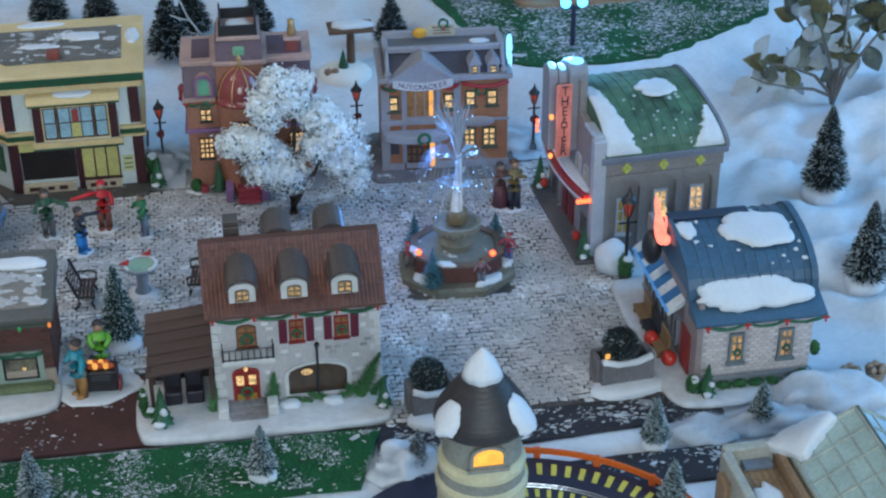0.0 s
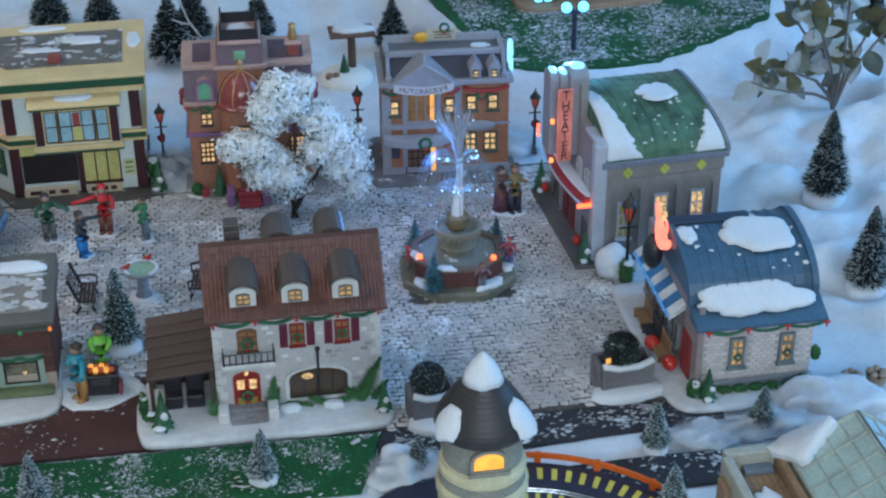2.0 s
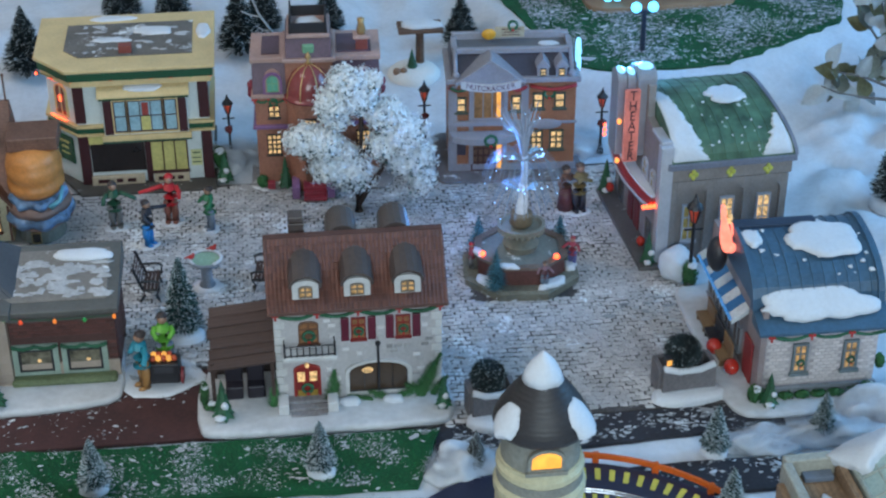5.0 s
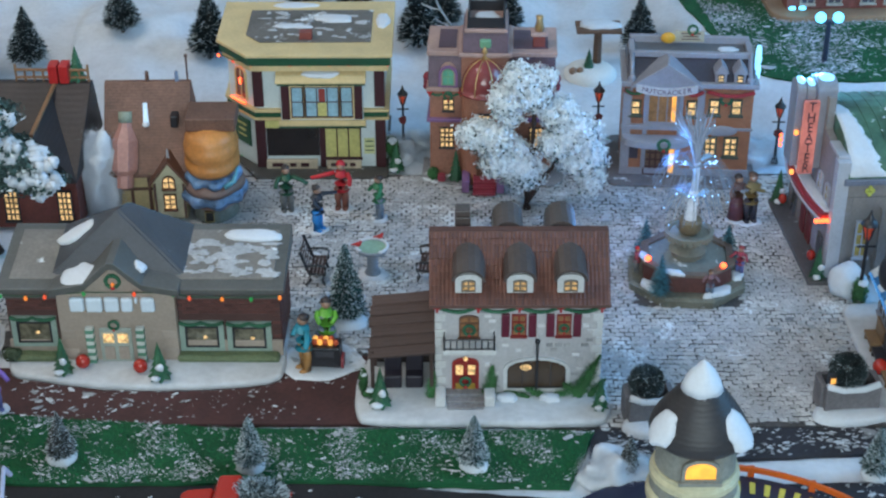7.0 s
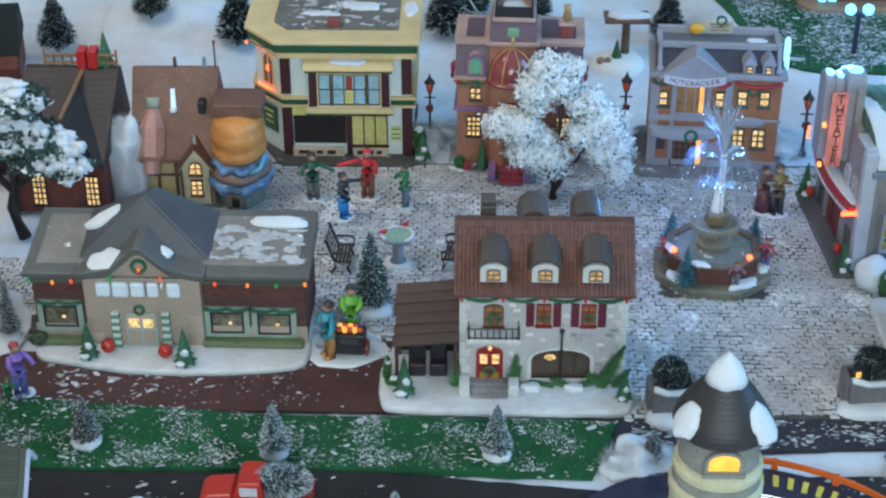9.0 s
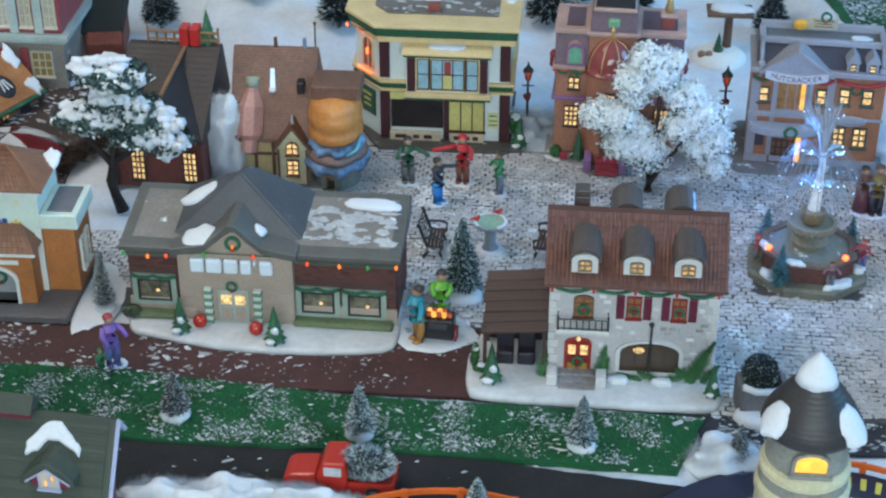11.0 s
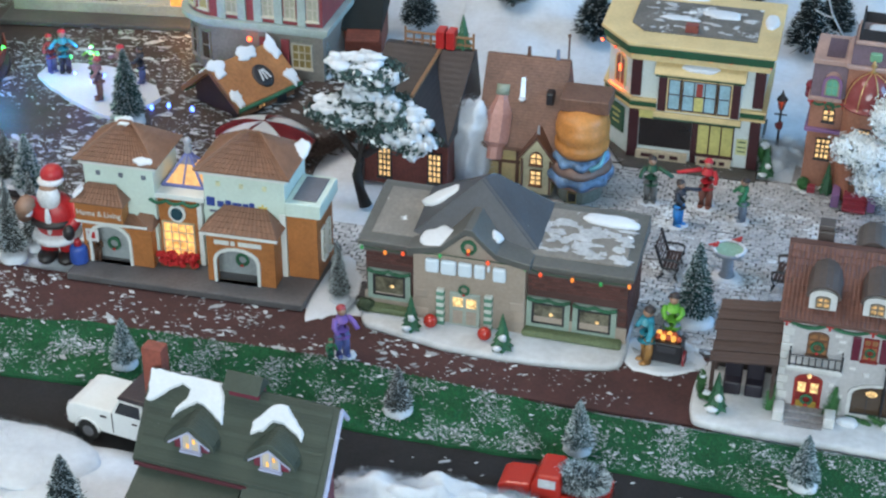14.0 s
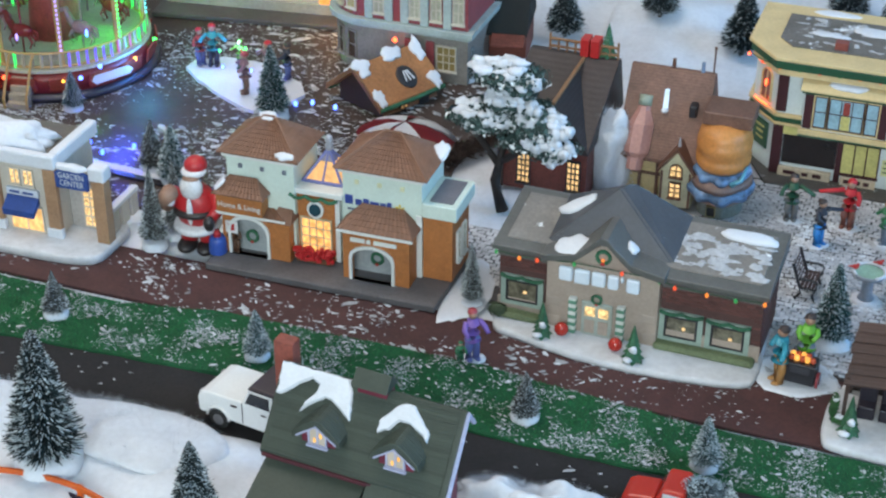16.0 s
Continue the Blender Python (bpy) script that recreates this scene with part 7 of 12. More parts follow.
    for q in ((0, 1, 5, 4), (1, 2, 5), (2, 3, 4, 5), (3, 0, 4), (3, 2, 1, 0)):
        bm.faces.new([v[i] for i in q])
    rf = part("sign_roof", bm, under, p, "small brown hipped roof")
    bm = bmnew()
    tiles(bm, (-0.1095, -0.039, 0.0868), (1, 0, 0), (0, 0.0245, 0.0158), 0.067, 0.036, math.hypot(0.0245, 0.0158), 13, 4, 0.0009)
    tagged(part("tile", bm, tile, rf, "brown lapped roof tiles"), kind="stuff")
    bm = bmnew()
    pad(bm, (-0.136, -0.026, 0.0935), (0.7, 0, 0.6), (0, 1, 0.2), 0.008, 0.012, 0.003, 3.0, 0.4)
    part("snow", bm, SNOW, rf, "snow patch", smooth=True)
    flatbox(p, "notice", I4, -0.132, -0.0275, 0.035, -0.116, -0.0262, 0.050, mat("notice_white", (0.65, 0.65, 0.65)), 0.0004)
    flatbox(p, "notice_emblem", I4, -0.128, -0.0284, 0.039, -0.120, -0.0277, 0.047, mat("notice_red", (0.5, 0.03, 0.03)), 0.0002, "plain red emblem")
    bm = bmnew()
    v = [bm.verts.new(q) for q in ((-0.074, -0.034, 0.060), (-0.044, -0.034, 0.060), (-0.044, -0.004, 0.060), (-0.074, -0.012, 0.060), (-0.066, -0.010, 0.072), (-0.050, -0.008, 0.072))]
    for q in ((0, 1, 5, 4), (1, 2, 5), (2, 3, 4, 5), (3, 0, 4), (3, 2, 1, 0)):
        bm.faces.new([v[i] for i in q])
    part("porch_roof", bm, under, p)
    flatbox(p, "side_wall", I4, -0.062, -0.027, 0.010, -0.049, -0.006, 0.0598, orange, 0.0006)


supermarket()


# ---- steep-roofed cottage with a round candy tower ----
def cottage():
    r = thing("cottage_house", pose(-0.3604, 1.7695, 0, 0, 0, 0.8) @ Matrix.Diagonal((0.949, 1.168, 0.888, 1)), "brown steep-roofed porcelain cottage with pink bottle and round orange tower", "house")
    cream = mat("cottage_cream", (0.52, 0.40, 0.20), rough=0.55)
    ivory = mat("cottage_ivory", (0.52, 0.48, 0.32), rough=0.55)
    timber = mat("cottage_timber", (0.12, 0.055, 0.035), rough=0.6)
    brown = mat("cottage_shingle", (0.17, 0.085, 0.06), rough=0.6, var=0.3, wave=("Z", 90.0, 2.0, 0.35))
    pink = mat("cottage_pink", (0.40, 0.20, 0.17), rough=0.45)
    flatbox(r, "wall", I4, -0.047, 0, 0.0018, 0.050, 0.090, 0.064, cream, 0.0008)
    for x in (-0.046, -0.025, -0.002):
        flatbox(r, "timber", I4, x, -0.002, 0.002, x + 0.004, 0.0, 0.062, timber, 0.0004)
    flatbox(r, "timber", I4, -0.047, -0.0018, 0.034, 0.01, 0.0, 0.038, timber, 0.0004)
    bm = bmnew()
    prism(bm, [(-0.008, 0.058), (-0.008, 0.064), (0.046, 0.170), (0.052, 0.170), (0.100, 0.064), (0.100, 0.058)], "x", -0.055, 0.056, 0.001)
    roof = part("roof", bm, brown, r, "steep brown shingled roof")
    sl = Vector((0, 0.054, 0.106)).normalized()
    # bottle relief on the roof
    bm = bmnew()
    lathe(bm, [(0.0100, -0.006), (0.0105, 0.010), (0.0165, 0.017), (0.0170, 0.030), (0.0170, 0.054), (0.0120, 0.066), (0.0090, 0.072), (0.0085, 0.078)], 8, (0, 0), 0.39)
    q = Vector((0, 0, 1)).rotation_difference(sl).to_matrix().to_4x4()
    part("bottle", bm, pink, roof, "large pink bottle ornament", smooth=False, m=Matrix.Translation((-0.028, -0.010, 0.052)) @ q @ Matrix.Diagonal((1.06, 1.06, 1.0, 1)))
    bm = bmnew()
    lathe(bm, [(0.0095, 0.0), (0.0095, 0.014)], 18)
    part("bottle_cap", bm, mat("cottage_sage", (0.28, 0.33, 0.27)), roof, smooth=True, m=Matrix.Translation((-0.028, -0.010, 0.052)) @ q @ Matrix.Translation((0, 0, 0.0785)))
    bm = bmnew()
    rod(bm, (-0.001, 0.022, 0.124), (-0.001, 0.026, 0.150), 0.0035, 0.0028, 10)
    lamp = part("lamp", bm, glow("pale_tube", (0.55, 0.78, 1.0), 1.0, 0.3), roof, "pale blue lit tube")
    bm = bmnew()
    ball(bm, (-0.001, 0.020, 0.122), (0.005, 0.005, 0.004), 10)
    part("lamp_base", bm, SNOW, lamp, smooth=True)
    flatbox(roof, "roof_hatch", I4, 0.031, 0.016, 0.118, 0.041, 0.034, 0.136, BLACK, 0.002)
    for x in (0.0, 0.038):
        bm = bmnew()
        rod(bm, (x, 0.049, 0.168), (x, 0.049, 0.184), 0.0028, 0.0022, 8)
        part("chimney", bm, timber if x == 0 else mat("cottage_blue", (0.20, 0.26, 0.36)), roof)
    bm = bmnew()
    rod(bm, (0.052, 0.049, 0.168), (0.052, 0.049, 0.205), 0.0012, None, 6)
    ball(bm, (0.052, 0.049, 0.207), 0.0025, 8)
    part("pole", bm, timber, roof)
    # gabled front bay
    bm = bmnew()
    prism(bm, [(0.008, 0.0018), (0.050, 0.0018), (0.050, 0.056), (0.029, 0.086), (0.008, 0.056)], "y", -0.018, 0.03, 0.0008)
    bay = part("bay", bm, ivory, r, "ivory gabled bay")
    bm = bmnew()
    for x0 in (0.004, 0.054):
        prism(bm, [(x0, 0.052), (0.029, 0.088), (0.029, 0.093), (x0, 0.057)], "y", -0.021, 0.03)
    part("bay_roof", bm, timber, bay)
    for x in (0.009, 0.046):
        flatbox(bay, "timber", I4, x, -0.0195, 0.002, x + 0.003, -0.018, 0.056, timber, 0.0003)
    window(bay, at(0.029, -0.0182, 0.050), 0.014, 0.017, 2, 2, timber, WARM, 0.007, 0.0014)
    window(bay, at(0.029, -0.0182, 0.018), 0.013, 0.021, 2, 3, timber, WARM, 0, 0.0014)
    bm = bmnew()
    rod(bm, (0.029, -0.010, 0.088), (0.029, -0.010, 0.104), 0.0028, 0.0008, 8)
    part("finial", bm, mat("finial_grey", (0.35, 0.36, 0.4), rough=0.35), bay)
    # round tower: stone foot, blue patterned tiers, orange dome
    c = (0.084, 0.000)
    blue = mat("candy_blue", (0.14, 0.25, 0.42), rough=0.4, var=0.6, grain=150)
    teal = mat("candy_brown", (0.20, 0.13, 0.11), rough=0.5)
    bm = bmnew()
    lathe(bm, [(0.030, 0.0018), (0.029, 0.026)], 20, c)
    tw = part("tower", bm, mat("tower_foot", (0.16, 0.18, 0.16), rough=0.6, var=0.4), r, "round candy-coloured tower")
    for z0, z1, r0, r1, mt in ((0.0262, 0.032, 0.036, 0.042, teal), (0.0322, 0.046, 0.042, 0.039, blue), (0.0462, 0.058, 0.040, 0.034, teal), (0.0582, 0.068, 0.036, 0.033, blue)):
        bm = bmnew()
        lathe(bm, [(r0, z0), ((r0 + r1) / 2 + 0.0015, (z0 + z1) / 2), (r1, z1)], 48, c)
        for v in bm.verts:
            a = math.atan2(v.co.y - c[1], v.co.x - c[0])
            k = (0.05 if mt is blue else 0.025) * math.sin((9 if mt is blue else 4) * a + 30 * z0)
            v.co.x += (v.co.x - c[0]) * k
            v.co.y += (v.co.y - c[1]) * k
            v.co.z += (0.0022 if mt is blue else 0.0008) * math.sin(7 * a + 1.3)
        part("tier", bm, mt, tw, "wavy blue paper tier" if mt is blue else "brown tier", smooth=True)
    bm = bmnew()
    lathe(bm, [(0.0315, 0.0702), (0.0350, 0.077), (0.0352, 0.086), (0.0318, 0.0905), (0.0345, 0.095), (0.0350, 0.110), (0.0318, 0.1145), (0.0330, 0.119), (0.026, 0.128), (0.014, 0.133), (0.001, 0.134)], 28, c)
    part("dome", bm, mat("dome_orange", (0.55, 0.22, 0.06), rough=0.45, var=0.2), tw, "orange rounded dome", smooth=True)
    flatbox(tw, "cap", I4, 0.055, -0.012, 0.130, 0.118, 0.03, 0.150, brown, 0.002, "flat brown shingled cap")
    bm = bmnew()
    tube(bm, [(c[0] + 0.018, c[1] - 0.030, 0.058), (c[0] + 0.030, c[1] - 0.028, 0.066), (c[0] + 0.034, c[1] - 0.016, 0.080)], 0.004, 8, 0.5)
    part("ribbon", bm, mat("ribbon_cyan", (0.12, 0.38, 0.50), rough=0.35), tw, smooth=True)
    window(tw, at(c[0] - 0.004, c[1] - 0.0298, 0.006), 0.010, 0.014, 1, 1, mat("tower_frame", (0.30, 0.24, 0.10)), BLACK, 0, 0.001, False)


cottage()


# ---- brown lodge with a railed ridge ----
def brown_house():
    r = thing("brown_house", pose(-0.4865, 1.726, 0, 0, 0, -1.2) @ Matrix.Diagonal((0.951, 1.011, 1.005, 1)), "dark brown porcelain house with railed ridge and lit windows", "house")
    wall_m = mat("brown_wall", (0.15, 0.036, 0.026), rough=0.6, var=0.3)
    slate = mat("brown_slate", (0.034, 0.025, 0.025), rough=0.55, var=0.3, wave=("Z", 70.0, 2.0, 0.4))
    tan = mat("brown_tan", (0.26, 0.13, 0.06), rough=0.55)
    flatbox(r, "wall", I4, -0.070, 0, 0.0018, 0.050, 0.13, 0.072, wall_m, 0.0008)
    bm = bmnew()
    prism(bm, [(-0.010, 0.068), (-0.010, 0.073), (0.112, 0.142), (0.122, 0.142), (0.145, 0.073), (0.145, 0.068)], "x", -0.070, 0.054, 0.001)
    roof = part("roof", bm, slate, r, "dark shingled roof")
    bm = bmnew()
    prism(bm, [(-0.040, 0.072), (0.006, 0.132), (0.054, 0.072)], "y", -0.012, 0.11)
    part("cross_gable", bm, slate, roof)
    bm = bmnew()
    rod(bm, (0.006, -0.014, 0.133), (0.006, 0.112, 0.140), 0.0028, None, 8)
    part("ridge", bm, tan, roof)
    bm = bmnew()
    for z in (0.147, 0.157):
        rod(bm, (-0.044, 0.117, z), (0.050, 0.117, z), 0.0018, None, 6)
    for k in range(9):
        x = -0.044 + 0.094 * k / 8
        rod(bm, (x, 0.117, 0.141), (x, 0.117, 0.158 + (0.006 if k in (0, 8) else 0)), 0.0016, None, 6)
    part("railing", bm, tan, roof, "tan ridge railing")
    for x in (0.006, 0.020):
        flatbox(roof, "gift_box", I4, x - 0.006, 0.108, 0.142, x + 0.006, 0.128, 0.166, REDBOW, 0.0015, "red box on the ridge")
    topiary(r, (0.034, 0.124, 0.141), 0.044, 0.012, 3, False)
    for x in (-0.035, 0.033):
        window(r, at(x, -0.001, 0.014), 0.0155, 0.038, 3, 5, BLACK, WARM, 0, 0.0016, bar=0.0019)
    flatbox(r, "timber", I4, -0.0715, -0.003, 0.0018, -0.063, 0.0, 0.07, mat("brown_log", (0.06, 0.03, 0.022)), 0.001)


brown_house()


# ---- stone station tower in the foreground ----
def station_tower():
    r = thing("station_tower", pose(0.217, 1.120, 0), "cream stone porcelain tower with dark snow-capped roof and amber window", "tower")
    stone = mat("station_stone", (0.50, 0.46, 0.30), rough=0.5, var=0.15, bump=0.35)
    grey = mat("station_grey", (0.22, 0.22, 0.19), rough=0.55, var=0.25, bump=0.4)
    dark = mat("station_roof", (0.026, 0.023, 0.025), rough=0.5, var=0.25, wave=("Z", 80.0, 3.0, 0.12))
    bm = bmnew()
    lathe(bm, [(0.040, 0.0018), (0.039, 0.080), (0.041, 0.083), (0.041, 0.090), (0.038, 0.094), (0.037, 0.104), (0.039, 0.106), (0.039, 0.111), (0.0365, 0.114), (0.0365, 0.118)], 32)
    part("shaft", bm, stone, r, "cream stone shaft with mouldings", smooth=False)
    bm = bmnew()
    lathe(bm, [(0.0385, 0.0945), (0.0375, 0.1035)], 32)
    part("band", bm, grey, r)
    bm = bmnew()
    lathe(bm, [(0.0350, 0.118), (0.0335, 0.150)], 32)
    part("drum", bm, grey, r, "grey stone drum")
    window(r, at(-0.001, -0.0345, 0.126), 0.026, 0.0175, 1, 1, grey, glow("amber_strong", (1.0, 0.46, 0.06), 1.5, 0.25), 0.0075, 0.003)
    bm = bmnew()
    lathe(bm, [(0.031, 0.150), (0.041, 0.150), (0.0425, 0.155), (0.0400, 0.163), (0.0335, 0.174), (0.0245, 0.187), (0.0155, 0.198), (0.010, 0.206)], 24, (0, 0), 0.39)
    roof = part("roof", bm, dark, r, "dark rounded bell roof", smooth=True)
    bm = bmnew()
    lathe(bm, [(0.0180, 0.1955), (0.0150, 0.2025), (0.0098, 0.212), (0.0042, 0.2205), (0.001, 0.2235)], 20)
    for v in bm.verts:
        v.co += Vector((noise.noise(v.co * 90), noise.noise(v.co * 90 + Vector((4, 0, 0))), noise.noise(v.co * 120))) * 0.0018
    part("snow", bm, SNOW, roof, "cap of snow", smooth=True)
    for a, rr in ((208, 0.0175), (326, 0.0190), (90, 0.016)):
        c = Vector((math.cos(radians(a)) * 0.0355, math.sin(radians(a)) * 0.0355, 0.1655))
        n = Vector((math.cos(radians(a)) * 0.8, math.sin(radians(a)) * 0.8, 0.6))
        u = Vector((-math.sin(radians(a)), math.cos(radians(a)), 0))
        bm = bmnew()
        pad(bm, c, u, n.cross(u), rr * 0.78, rr, 0.0062, a * 0.1, 0.16)
        for v in bm.verts:
            e = (v.co - c).dot(u)
            v.co -= n * (e * e * 16.0)
        part("snow", bm, SNOW, roof, "lump of snow on the eave", smooth=True)
    window(r, at(0.002, -0.0395, 0.030), 0.016, 0.055, 2, 2, grey, mat("dim_interior", (0.05, 0.035, 0.02), rough=0.2), 0.006, 0.003)


station_tower()


# ---- green-roofed farmhouse in the foreground ----
def farmhouse():
    r = thing("farmhouse", pose(-0.4619, 1.0408, 0, 0, 0, -4.7) @ Matrix.Diagonal((1.034, 0.811, 0.979, 1)), "maroon porcelain farmhouse with green shingled roof and snowy dormers", "house")
    maroon = mat("farm_maroon", (0.13, 0.012, 0.03), rough=0.5)
    green = mat("farm_shingle", (0.036, 0.050, 0.038), rough=0.6, var=0.25, island=0.4)
    under = mat("farm_roof", (0.038, 0.050, 0.038), rough=0.6)
    lav = mat("farm_trim", (0.36, 0.38, 0.52), rough=0.5)
    flatbox(r, "wall", I4, -0.080, 0.006, -0.002, 0.074, 0.070, 0.084, maroon, 0.0008)
    bm = bmnew()
    prism(bm, [(0.006, 0.084), (0.055, 0.146), (0.070, 0.128), (0.070, 0.084)], "x", -0.078, 0.070)
    part("gable", bm, maroon, r)
    bm = bmnew()
    prism(bm, [(-0.006, 0.081), (-0.006, 0.086), (0.053, 0.1515), (0.057, 0.1515), (0.074, 0.133), (0.074, 0.128), (0.055, 0.1465)], "x", -0.088, 0.088, 0.0006)
    roof = part("roof", bm, under, r, "dark green shingled roof")
    bm = bmnew()
    tiles(bm, (0, -0.0065, 0.0868), (1, 0, 0), (0, 0.0595, 0.0655), 0.176, 0.176, 0.0885, 1, 24, 0.0008)
    tagged(part("shingle", bm, green, roof, "dark green shingles"), kind="stuff")
    # lower porch roof and rooms in front
    bm = bmnew()
    prism(bm, [(-0.062, 0.046), (-0.062, 0.050), (0.004, 0.076), (0.004, 0.070)], "x", -0.085, 0.012, 0.0006)
    part("porch_roof", bm, under, r)
    flatbox(r, "gutter", I4, -0.086, -0.0085, 0.079, 0.02, -0.005, 0.083, mat("farm_gutter", (0.07, 0.012, 0.02), rough=0.5), 0.0006)
    bm = bmnew()
    prism(bm, [(-0.060, 0.030), (-0.060, 0.036), (-0.003, 0.086), (-0.003, 0.078)], "x", 0.016, 0.088, 0.0006)
    part("wing_roof", bm, under, r)
    flatbox(r, "wing_wall", I4, 0.020, -0.050, -0.002, 0.084, 0.006, 0.036, maroon, 0.0008)
    flatbox(r, "porch_wall", I4, -0.078, -0.040, -0.002, 0.008, 0.0058, 0.052, maroon, 0.0008)
    for x in (-0.033, 0.041):
        y0, z0 = 0.006, 0.104
        bm = bmnew()
        prism(bm, [(x - 0.016, z0), (x + 0.016, z0), (x + 0.016, z0 + 0.012), (x, z0 + 0.024), (x - 0.016, z0 + 0.012)], "y", y0 - 0.004, 0.044, 0.0005)
        d = part("dormer", bm, maroon, r, "gabled dormer")
        bm = bmnew()
        hood = [(-0.0230, 0.0050), (-0.0215, 0.0115), (-0.0120, 0.0215), (-0.0045, 0.0275), (0.0, 0.0288), (0.0045, 0.0275), (0.0120, 0.0215), (0.0215, 0.0115), (0.0230, 0.0050), (0.0195, 0.0055), (0.0, 0.0240), (-0.0195, 0.0055)]
        prism(bm, [(x + px, z0 + pz) for px, pz in hood], "y", y0 - 0.009, 0.052, 0.0004)
        cover = part("dormer_roof", bm, under, d, "dark green rounded dormer roof")
        bm = bmnew()
        for k in range(9):
            yy = y0 - 0.0085 + 0.0042 * k
            tube(bm, [(x + px * 1.005, yy, z0 + pz + 0.0002) for px, pz in hood[:9]], 0.0007, 4)
        tagged(part("shingle", bm, green, cover, "dark green shingles"), kind="stuff")
        bm = bmnew()
        prism(bm, [(x - 0.0195, z0 + 0.0085), (x, z0 + 0.0236), (x + 0.0195, z0 + 0.0085), (x + 0.019, z0 + 0.0068), (x, z0 + 0.0218), (x - 0.019, z0 + 0.0068)], "y", y0 - 0.0100, y0 - 0.0072)
        part("bargeboard", bm, lav, d)
        window(d, at(x, y0 - 0.0042, z0 + 0.001), 0.0150, 0.0175, 2, 1, lav, glow("candle_pane", (0.75, 0.72, 0.62), 0.35, 0.2), 0.006, 0.0016)
        for s in (-0.003, 0.003):
            bm = bmnew()
            ball(bm, (x + s, y0 - 0.0055, z0 + 0.008 + s), (0.0014, 0.0006, 0.003), 8)
            part("candle", bm, AMBER, d, "candle light in the window", smooth=True)
    for rim, seed in (([(0.0143, 0.0441), (0.0142, 0.0571), (0.0251, 0.0733), (0.033, 0.0801), (0.0424, 0.0807), (0.0528, 0.0687), (0.0618, 0.0575), (0.0616, 0.048), (0.0518, 0.0556), (0.0418, 0.0608), (0.033, 0.0608), (0.0255, 0.0504)], 2.0),
                      ([(-0.0857, 0.0558), (-0.0875, 0.088), (-0.0199, 0.088), (-0.0141, 0.0684), (-0.0112, 0.0465), (-0.0193, 0.0526), (-0.0297, 0.0612), (-0.0385, 0.0631), (-0.0505, 0.0541), (-0.0599, 0.0433), (-0.0573, 0.0544), (-0.0487, 0.0684), (-0.048, 0.0744), (-0.0544, 0.0777), (-0.0623, 0.0736), (-0.0733, 0.0623), (-0.0809, 0.0549)], 0.0)):
        bm = bmnew()
        snow_sheet(bm, (0, -0.006, 0.0875), (1, 0, 0), (0, 0.0595, 0.0655), rim, 0.0036, seed)
        part("snow", bm, SNOW, roof, "sheet of snow on the roof", smooth=False)
    flatbox(r, "chimney", I4, -0.103, 0.066, 0.060, -0.084, 0.084, 0.164, mat("farm_brick", (0.24, 0.06, 0.04), rough=0.6, var=0.3), 0.001, "red brick chimney")
    flatbox(r, "cupola", I4, -0.012, 0.046, 0.135, 0.016, 0.066, 0.156, maroon, 0.0008)
    bm = bmnew()
    prism(bm, [(0.040, 0.154), (0.055, 0.168), (0.072, 0.154)], "x", -0.016, 0.018, 0.0006)
    part("cupola_roof", bm, under, r)
    # gable end trim
    bm = bmnew()
    for a, b in (((0.0885, 0.0, 0.084), (0.0885, 0.055, 0.149)), ((0.0885, 0.070, 0.132), (0.0885, 0.055, 0.149))):
        rod(bm, a, b, 0.0026, None, 6)
    part("gable_trim", bm, lav, r, "lavender gable trim")
    bm = bmnew()
    lathe(bm, [(0.009, -0.002), (0.009, 0.060), (0.006, 0.066), (0.006, 0.072)], 14, (0.098, -0.012))
    tank = part("tank", bm, mat("tank_blue", (0.50, 0.56, 0.66), rough=0.4), r, "pale blue round tank with red mark", smooth=False)
    flatbox(tank, "tank_mark", I4, 0.093, -0.0225, 0.030, 0.102, -0.0205, 0.050, mat("mark_red", (0.45, 0.03, 0.03)), 0.0004)


farmhouse()


